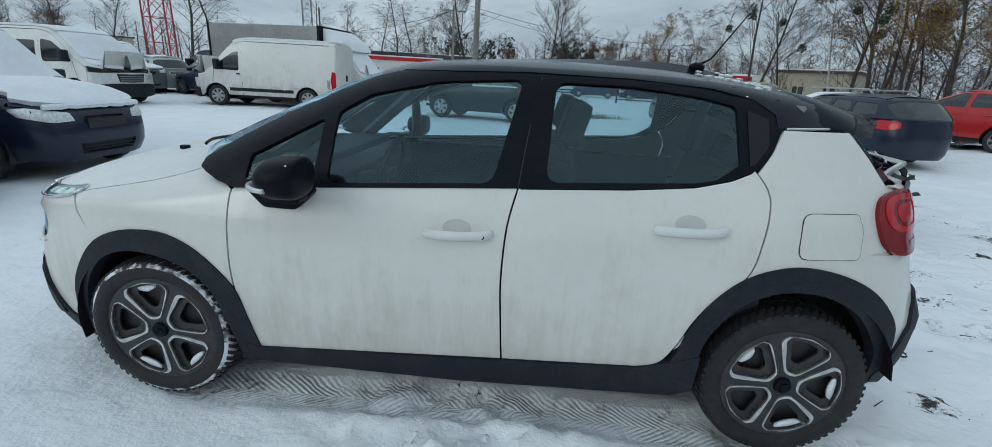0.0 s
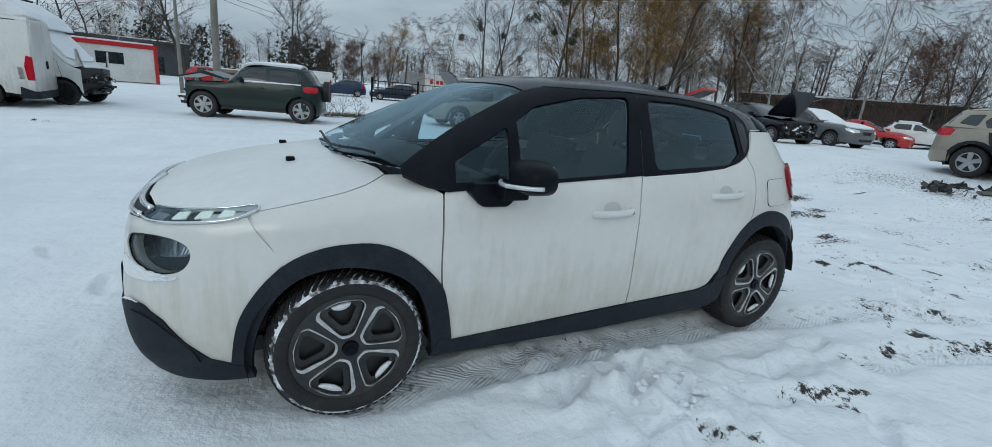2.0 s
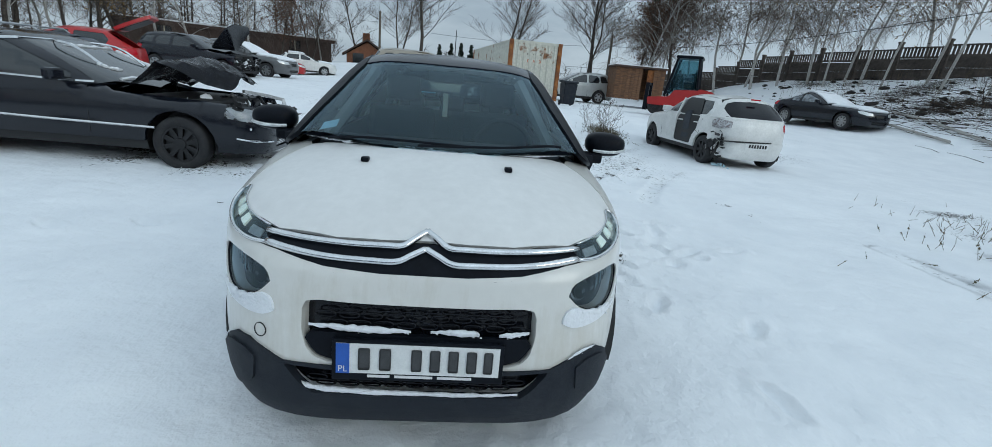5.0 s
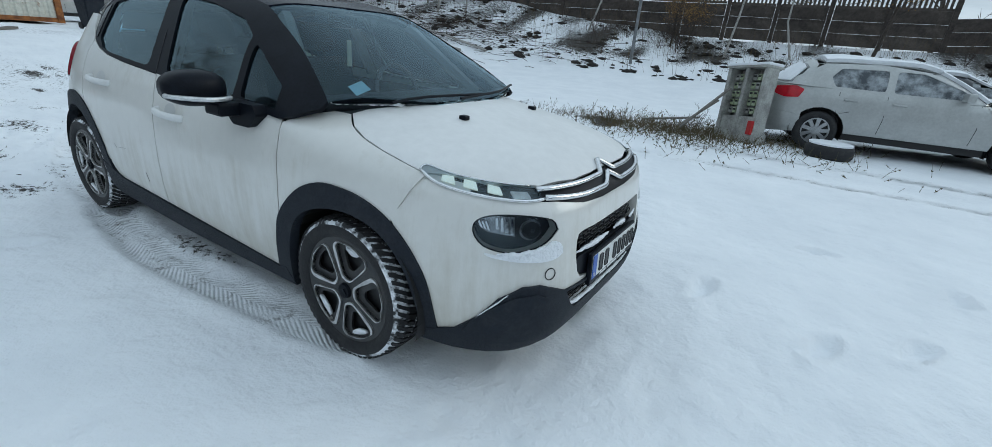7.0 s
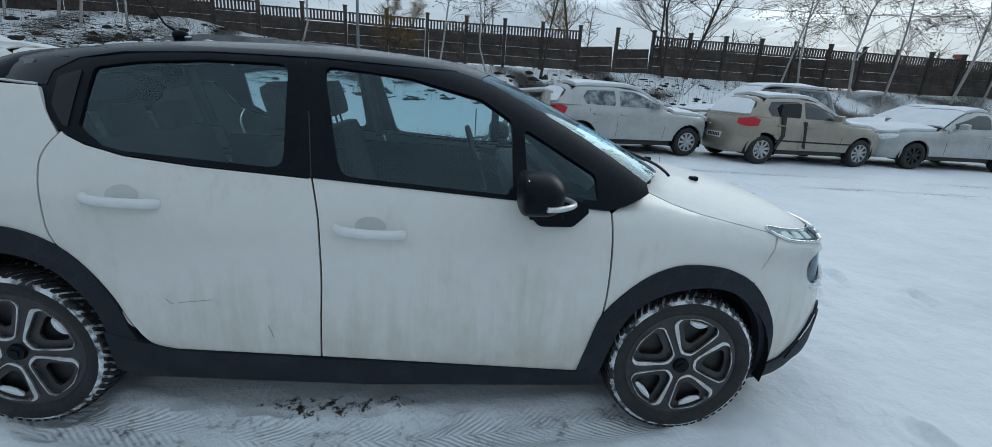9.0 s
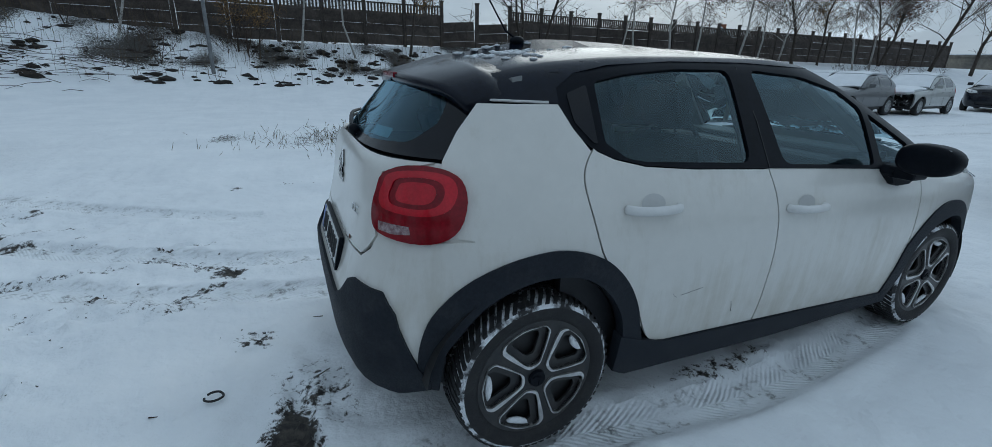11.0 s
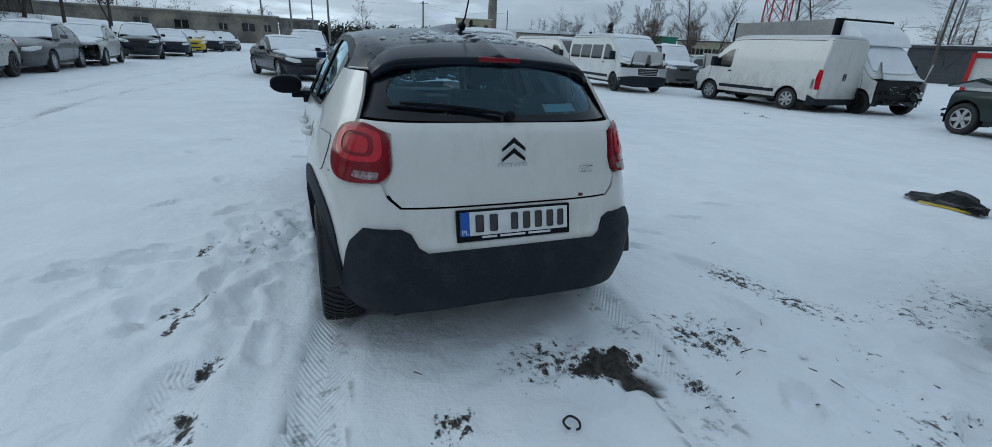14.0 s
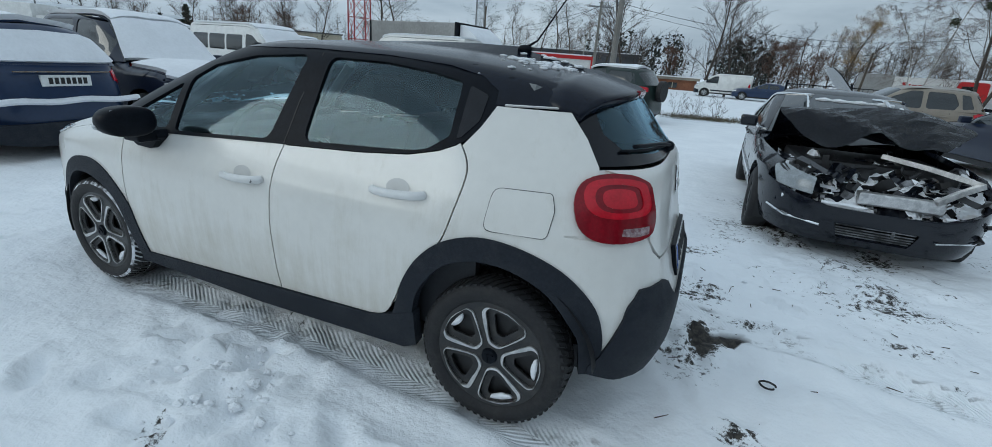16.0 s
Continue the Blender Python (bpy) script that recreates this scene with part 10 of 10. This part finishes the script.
pole("concrete_pole", "grey concrete utility pole beside the off-roader", (-3.0, 23.2), 7.2, .17, POLEC, 1, -40)
pole("utility_pole", "slim utility pole with a small crossarm", (-4.8, 27.0), 5.2, .10, POLEC, 0, 20, 1)
pole("lamp_post", "grey lamp post at the foot of the bank", (4.15, -18.85), 5.5, .07, GALV)
pole("utility_pole", "weathered timber pole beyond the yard", (38.1, 6.8), 4.2, .11, WOODP, 2)
pole("utility_pole", "weathered timber pole behind the shed", (35.1, -11.5), 4.4, .12, WOODP)
pole("utility_pole", "timber pole with crossarms beyond the gate", (15.1, 56.5), 5.0, .14, WOODP, 4, 0, 2)
pole("utility_pole", "concrete pole in front of the warehouse", (-56.5, 2.1), 6.2, .14, POLEC, 0, 70, 1)
pole("utility_pole", "concrete pole before the dark wood", (-75, 17), 7.5, .16, POLEC, 0, 70, 1)
pole("street_lamp", "grey street lamp by the long store", (-52.0, 21.8), 5.5, .08, GALV)
pole("utility_pole", "concrete pole among the far roofs", (-70, -2), 8, .14, POLEC)
pole("utility_pole", "small post beyond the long hall", (-24, 52), 7.6, .12, WOODP, 0, 0)
for x, y in ((-84, 1), (-78, -6)):
    pole("utility_pole", "concrete pole among the far roofs", (x, y), 9, .14, POLEC)


def wire(a, b, sag, r=.012):
    bm = bmesh.new()
    a, b = Vector(a), Vector(b)
    add_tube(bm, [a.lerp(b, s / 14) - Vector((0, 0, sag * 4 * (s / 14) * (1 - s / 14))) for s in range(15)], r, 4, False)
    tagged(part("overhead_wire", bm, WIRE, None), "black overhead cable sagging between the poles", "cable", "poles and wires")


wire((-3.3, 23.2, 4.7), (16.5, 36.3, 5.0), 1.0)
wire((-3.3, 23.2, 4.5), (16.5, 36.3, 4.9), 1.15, .009)
wire((-3.3, 23.2, 4.6), (-4.8, 27.0, 5.0), .12)
wire((-4.8, 27.0, 5.0), (-24, 52, 6.9), 1.6)
wire((-4.8, 27.0, 4.9), (-40, 55, 9.0), 2.6)
wire((-56.5, 2.1, 5.9), (-75, 17, 7.3), .5)
wire((-75, 17, 7.3), (-52, 21.8, 5.2), .6)
wire((-56.5, 2.1, 5.9), (-70, -2, 7.6), .5)
wire((38.1, 6.8, 4.7), (35.1, -11.5, 4.6), .4)
wire((35.1, -11.5, 4.6), (4.15, -18.85, 5.9), .9, .014)
wire((4.15, -18.85, 5.9), (-30, -23.5, 6.6), .8, .014)
wire((38.1, 6.8, 4.9), (36, 24, 6), .5)

# broken meter cabinet, loose tyre and boards
cab_ = thing("meter_cabinet", "broken grey concrete electricity cabinet with exposed meters", "electrical cabinet")
HW, HD, HH = .38, .30, 1.20
box_part("back_panel", (-HD / 2, -HW, .12), (-HD / 2 + .05, HW, HH), GREY_C, cab_, .008)
for y in (-HW, 0, HW):
    box_part("upright", (-HD / 2 + .05, y - .035, .12), (HD / 2, y + .035, HH), GREY_C, cab_, .008)
box_part("cabinet_roof", (-HD / 2 - .05, -HW - .045, HH), (HD / 2 + .03, HW + .045, HH + .04), GREY_C, cab_, .012)
box_part("roof_snow", (-HD / 2 - .03, -HW - .04, HH + .04), (HD / 2 + .02, HW + .04, HH + .085), SNOWCAP, cab_, .015)
box_part("plinth", (-HD / 2 - .02, -HW - .04, -.1), (HD / 2 + .02, HW + .04, .14), GREY_C, cab_, .01)
box_part("bottom_panel", (HD / 2 - .06, -HW + .04, .14), (HD / 2 - .02, HW - .04, .40), GREY_C, cab_, .008)
for y0 in (-HW + .045, .04):
    for j in range(5):
        zz = .45 + j * .140
        box_part("meter_tray", (-.06, y0, zz - .01), (-.02, y0 + .29, zz + .118), GREY_C, cab_)
        for i in range(3):
            mt = box_part("meter", (-.02, y0 + .012 + i * .093, zz), (.04, y0 + .090 + i * .093, zz + .10), METER if (i + j) % 4 else GREY_C, cab_, .006)
            box_part("meter_window", (.04, y0 + .026 + i * .093, zz + .05), (.046, y0 + .078 + i * .093, zz + .08), INK, mt)
box_part("red_marker", (HD / 2 + .01, HW - .05, .10), (HD / 2 + .07, HW + .04, .33), P_RED, cab_, .01, "red and white marker post")
place(cab_, -1.75, -7.45, 52, None, -5)
cab_.matrix_basis = cab_.matrix_basis @ Matrix.Rotation(radians(6), 4, "X")


def plank(label, a, b, w_, t_, mat_=None):
    bm = bmesh.new()
    a, b = Vector(a), Vector(b)
    d = b - a
    m = Matrix.Translation(a) @ d.to_track_quat("X", "Z").to_matrix().to_4x4()
    add_box(bm, (0, -w_ / 2, -t_ / 2), (d.length, w_ / 2, t_ / 2), m, .004)
    tagged(part("plank", bm, mat_ or OLDWOOD, None), label, "plank", "loose boards")


GREYW = surface("grey_boards", (.20, .185, .165), .9, 0, .35, 4, .3, 40, stretch=(6, 1, 1))
plank("grey weathered board leaning on the cabinet", (-.75, -7.1, .03), (-1.45, -7.35, .85), .14, .025, GREYW)
plank("grey weathered board leaning on the cabinet", (-.65, -7.55, .03), (-1.25, -7.75, .60), .12, .025, GREYW)
plank("split board lying by the cabinet", (.1, -7.9, .04), (-.95, -7.95, .22), .16, .03, GREYW)
plank("long grey board lying on trodden snow", (11.2, 1.3, gz(11.2, 1.3) + .04), (14.8, -2.15, gz(14.8, -2.15) + .04), .20, .05, GREYW)
tyre_ = thing("loose_tyre", "old tyre lying flat in snow with a snow cap", "tyre")
bm = bmesh.new()
vs, fs = [], []
prof = [(.19, .02), (.30, 0), (.335, .05), (.335, .16), (.30, .21), (.19, .19), (.18, .10)]
for k_ in range(28):
    t = 2 * math.pi * k_ / 28
    vs += [(r * math.cos(t), r * math.sin(t), z) for r, z in prof]
for k_ in range(28):
    for j in range(7):
        fs.append((k_ * 7 + j, ((k_ + 1) % 28) * 7 + j, ((k_ + 1) % 28) * 7 + (j + 1) % 7, k_ * 7 + (j + 1) % 7))
bm.free()
obj("rubber_ring", vs, fs, RUBBER, tyre_)
bm = bmesh.new()
add_prism(bm, [(.30 * math.cos(t), .30 * math.sin(t)) for t in np.linspace(0, 6.283, 29)[:-1]], -.235, -.17, Matrix.Rotation(radians(-90), 4, "X") @ Matrix.Identity(4))
sc_ = part("snow_cap", bm, SNOWCAP, tyre_)
place(tyre_, -3.1, -7.05, 0)

# ---- litter on the snow ----
def scrap(name, label, at, size, n, seed, mat_, r, cat="litter"):
    bm = bmesh.new()
    shards(bm, (0, 0, size[2] * .6), size, n, seed, r)
    for v in bm.verts:
        v.co.z = max(v.co.z, .002)
    o = tagged(part(name, bm, mat_, None), label, cat, "litter on the snow", kind="stuff")
    o.location = (at[0], at[1], gz(*at) - .005)
    return o


BAG = surface("black_plastic_sheet", (.018, .019, .022), .35, 0, .3, 8, .3, 30)
def folded_sheet(name, label, at, a, L, W, h, mat_, seed):
    rnd = random.Random(seed)
    bm = bmesh.new()
    g = []
    for i in range(10):
        u = i / 9 * 2 - 1
        row = []
        for j in range(6):
            v = j / 5 * 2 - 1
            z = h * (.15 + .85 * min(1, max(0, (u + .35) * 2.2))) * (1 - .75 * max(0, u - .55) / .45) * (.45 + .55 * (v > -.3)) + rnd.uniform(0, .22) * h
            row.append(bm.verts.new((u * L / 2 * (1 - .18 * abs(v)) + rnd.uniform(-.03, .03), v * W / 2 * (1 - .35 * abs(u) ** 2) + rnd.uniform(-.02, .02), z + .01)))
        g.append(row)
    for p, q in zip(g, g[1:]):
        for j in range(5):
            bm.faces.new((p[j], p[j + 1], q[j + 1], q[j]))
    bmesh.ops.solidify(bm, geom=bm.faces[:], thickness=.008)
    o = tagged(part(name, bm, mat_, None), label, "litter", "litter on the snow")
    return place(o, *at, a)


folded_sheet("plastic_sheet", "torn black plastic car part lying on snow", (.80, 5.68), 10, .72, .42, .12, BAG, 3)
folded_sheet("plastic_sheet", "small torn black trim beside the larger piece", (1.12, 5.55), -30, .32, .2, .07, BAG, 4)
yl = box_part("yellow_strip", (-.22, -.02, 0), (.22, .02, .02), P_YELLOW, None, .004)
tagged(yl, "yellow plastic strip beside the black heap", "strip", "litter on the snow")
place(yl, .95, 5.42, 12, .02)
scrap("bumper_scrap", "torn car parts heaped on muddy snow", (10.9, 1.6), (.7, .4, .10), 30, 4, BAG, .14)
scrap("bumper_scrap", "red and black plastic scraps by the wreck", (12.0, 12.0), (.5, .4, .12), 22, 5, P_RED, .12)
scrap("bumper_scrap", "broken black trim lying in the snow", (14.5, 13.5), (.9, .5, .08), 30, 6, BAG, .14)
scrap("blue_scrap", "pale blue plastic splinter beside the white wreck", (6.15, -5.6), (.3, .10, .03), 8, 8, STICKER, .09)
scrap("bumper_scrap", "dark debris in snow near the vans", (-5.4, 10.3), (.18, .1, .03), 6, 9, BAG, .05)
scrap("bumper_scrap", "dark debris in snow near the vans", (-6.3, 10.6), (.12, .1, .02), 4, 10, BAG, .04)
folded_sheet("plastic_sheet", "flat black bumper skin lying by the red car", (12.9, 12.4), 20, 1.3, .5, .14, BAG, 12)
folded_sheet("plastic_sheet", "flat black trim piece lying by the red car", (11.5, 10.6), -8, 1.1, .32, .08, BAG, 13)
ring = thing("rubber_ring", "small dark rubber ring lying in snow", "ring")
bm = bmesh.new()
add_tube(bm, [((.036 + .003 * math.sin(3 * t)) * math.cos(t), .032 * math.sin(t), .006) for t in np.linspace(0, 5.6, 22)], .005, 6)
part("ring_band", bm, RUBBER, ring)
place(ring, 2.41, .06, 0)
# clods, twigs and leaves
rnd = random.Random(55)
SOIL = surface("dark_soil_clods", (.035, .030, .026), .95, 0, .4, 30, .5, 80)
bm = bmesh.new()
for i in range(700):
    x0, y0, a, b, k_ = rnd.choice(SMALL)
    x, y = rnd.gauss(x0, a * .8), rnd.gauss(y0, b * .8)
    if abs(x) < 1.9 and abs(y) < .68:
        continue
    r = rnd.uniform(.003, .009)
    c = Vector((x, y, gz(x, y) + .004))
    vs = [bm.verts.new(c + Vector((rnd.gauss(0, 1), rnd.gauss(0, 1), rnd.gauss(0, .6))) * r) for _ in range(4)]
    for f in ((0, 1, 2), (0, 2, 3), (0, 3, 1), (1, 3, 2)):
        bm.faces.new([vs[j] for j in f])
tagged(part("soil_clods", bm, SOIL, None), "dark soil clods and grit scattered over snow", "grit", kind="stuff")
bm = bmesh.new()
for i in range(60):
    x0, y0, s_ = rnd.choice(((2.0, .3, .35), (2.6, 1.4, .6), (3.2, 2.2, .8), (3.8, -.2, .9), (4.6, 1.2, 1.2), (5.5, 2.5, 1.0)))
    x, y = rnd.gauss(x0, s_), rnd.gauss(y0, s_)
    if abs(x) < 1.9 and abs(y) < .85:
        continue
    a, l = rnd.uniform(0, 6.28), rnd.uniform(.02, .07)
    z = gz(x, y) + .012
    add_tube(bm, [(x, y, z), (x + math.cos(a) * l, y + math.sin(a) * l, z + rnd.uniform(-.01, .02))], [.0035, .002], 3, False)
tagged(part("twigs", bm, TWIG, None), "small dead twigs and stems on the snow", "twigs", kind="stuff")

# ---- distant woods ----
def woods(name, label, runs, seed, mat_, fir=False):
    """Rows of far trees, each a stem with sprays of twigs."""
    rnd = random.Random(seed)
    w = Mesh3()
    for (ax, ay), (bx, by), n, h0, h1, dense in runs:
        for i in range(n):
            s = (i + rnd.random()) / n
            x, y = ax + (bx - ax) * s + rnd.gauss(0, 2), ay + (by - ay) * s + rnd.gauss(0, 2)
            h = rnd.uniform(h0, h1)
            b = Vector((x, y, -1))
            t = Vector((x + rnd.gauss(0, .4), y + rnd.gauss(0, .4), h))
            w.limb(b, t, h * .018, .03, 4)
            for k_ in range(dense):
                q = rnd.uniform(.15, 1)
                p = b.lerp(t, q)
                R = h * .30 * (1.1 - q) + .3
                e = p + Vector((rnd.gauss(0, R * .6), rnd.gauss(0, R * .6), rnd.uniform(.1, .8) * R))
                w.limb(p, e, .04, .015, 3)
                if fir:
                    for _ in range(3):
                        w.leaf(e + Vector((rnd.gauss(0, .3), rnd.gauss(0, .3), rnd.gauss(0, .3))), rnd.uniform(.2, .4), rnd)
                    continue
                for _ in range(3):
                    w.limb(e, e + Vector((rnd.gauss(0, .6), rnd.gauss(0, .6), rnd.gauss(.35, .5))), .022, .008, 3)
    tagged(obj(name, w.v, w.f, mat_, None), label, "trees", kind="stuff")


DARKWOOD = surface("far_pine_wood", (.030, .036, .030), .95, 0, .4, .3)
BROWNWOOD = surface("far_bare_wood", (.085, .068, .058), .95, 0, .35, .3)
woods("pine_wood", "dark distant pine wood behind the warehouses", (((-118, -2), (-112, 36), 110, 2.4, 4.2, 20), ((-122, 0), (-116, 40), 80, 3, 5.2, 20), ((-20, 88), (-4, 90), 16, 5, 9, 26), ((2, 76), (9, 76), 14, 4.5, 7.5, 26)), 5, DARKWOOD, True)
woods("bare_wood", "brown distant bare woodland along the horizon", (((-150, 70), (-60, 120), 60, 6, 11, 30), ((-60, 118), (10, 110), 44, 6, 11, 30), ((8, 84), (60, 66), 60, 4, 7.5, 30), ((40, 60), (62, 20), 44, 6, 11, 34), ((10, -40), (-60, -48), 26, 5, 8, 30), ((62, 20), (64, -30), 12, 3, 5, 24), ((-118, -6), (-120, -50), 24, 5, 8, 26)), 6, BROWNWOOD)
for kind, x, y, s in (("bare", -7, 52, 1.15), ("bare", -10, 55, .9), ("birch", -12, 54, .8), ("brown", -3, 60, .55), ("brown", 9, 74, .7), ("gold", 14, 60, .75), ("birch", 18.5, 53, .9), ("spruce", -91, 62, 2.2), ("spruce", -100, 33, 2.0), ("spruce", -94, 59, 1.8), ("brown", -70, 66, .8)):
    plant(kind, x, y, s, "far trees beyond the yard")

# ---- weeds round the cabinet and the off-roader ----
WEED = surface("brown_green_weeds", (.085, .085, .040), .9, 0, .4, 5, col2=(.13, .095, .05))
rnd = random.Random(91)
g = Mesh3()
for i in range(3200):
    cx, cy, sx, sy = rnd.choice(((-1.5, -7.3, 1.0, .8), (-.8, -6.9, 1.0, 1.0), (-.6, -7.4, 1.1, .9), (1.6, 16.9, .9, .35), (2.4, 17.2, .7, .3), (9.9, -4.2, .5, .25)))
    x, y = rnd.gauss(cx, sx), rnd.gauss(cy, sy)
    p = Vector((x, y, gz(x, y)))
    d = Vector((rnd.gauss(0, .5), rnd.gauss(0, .5), rnd.uniform(.1, 1))).normalized() * rnd.uniform(.05, .24)
    g.limb(p, p + d, .0035, .0015, 3)
    for k_ in range(3):
        g.leaf(p + d * rnd.uniform(.3, 1), rnd.uniform(.008, .022), rnd)
tagged(obj("weeds", g.v, g.f, WEED, None), "tangled brown and green weeds in snow", "weeds", kind="stuff")
# frozen clods and tufts standing out of the snow on the bank
bm = bmesh.new()
for i in range(620):
    x, y = rnd.uniform(-14, 26), -17.6 - 5.6 * rnd.random()
    r, q = .05 + .13 * rnd.random() ** 2, Vector((rnd.uniform(0, 40), rnd.uniform(0, 40), 0))
    z = gz(x, y)
    for v in bmesh.ops.create_icosphere(bm, subdivisions=1, radius=1)["verts"]:
        k = r * (1 + .6 * noise.noise(v.co * 1.5 + q))
        v.co = Vector((v.co.x * k * 1.7 + x, v.co.y * k + y, v.co.z * k * .7 + z))
tagged(part("bank_clods", bm, SOIL, None), "dark frozen clods standing out of the snowy bank", "clods", kind="stuff")
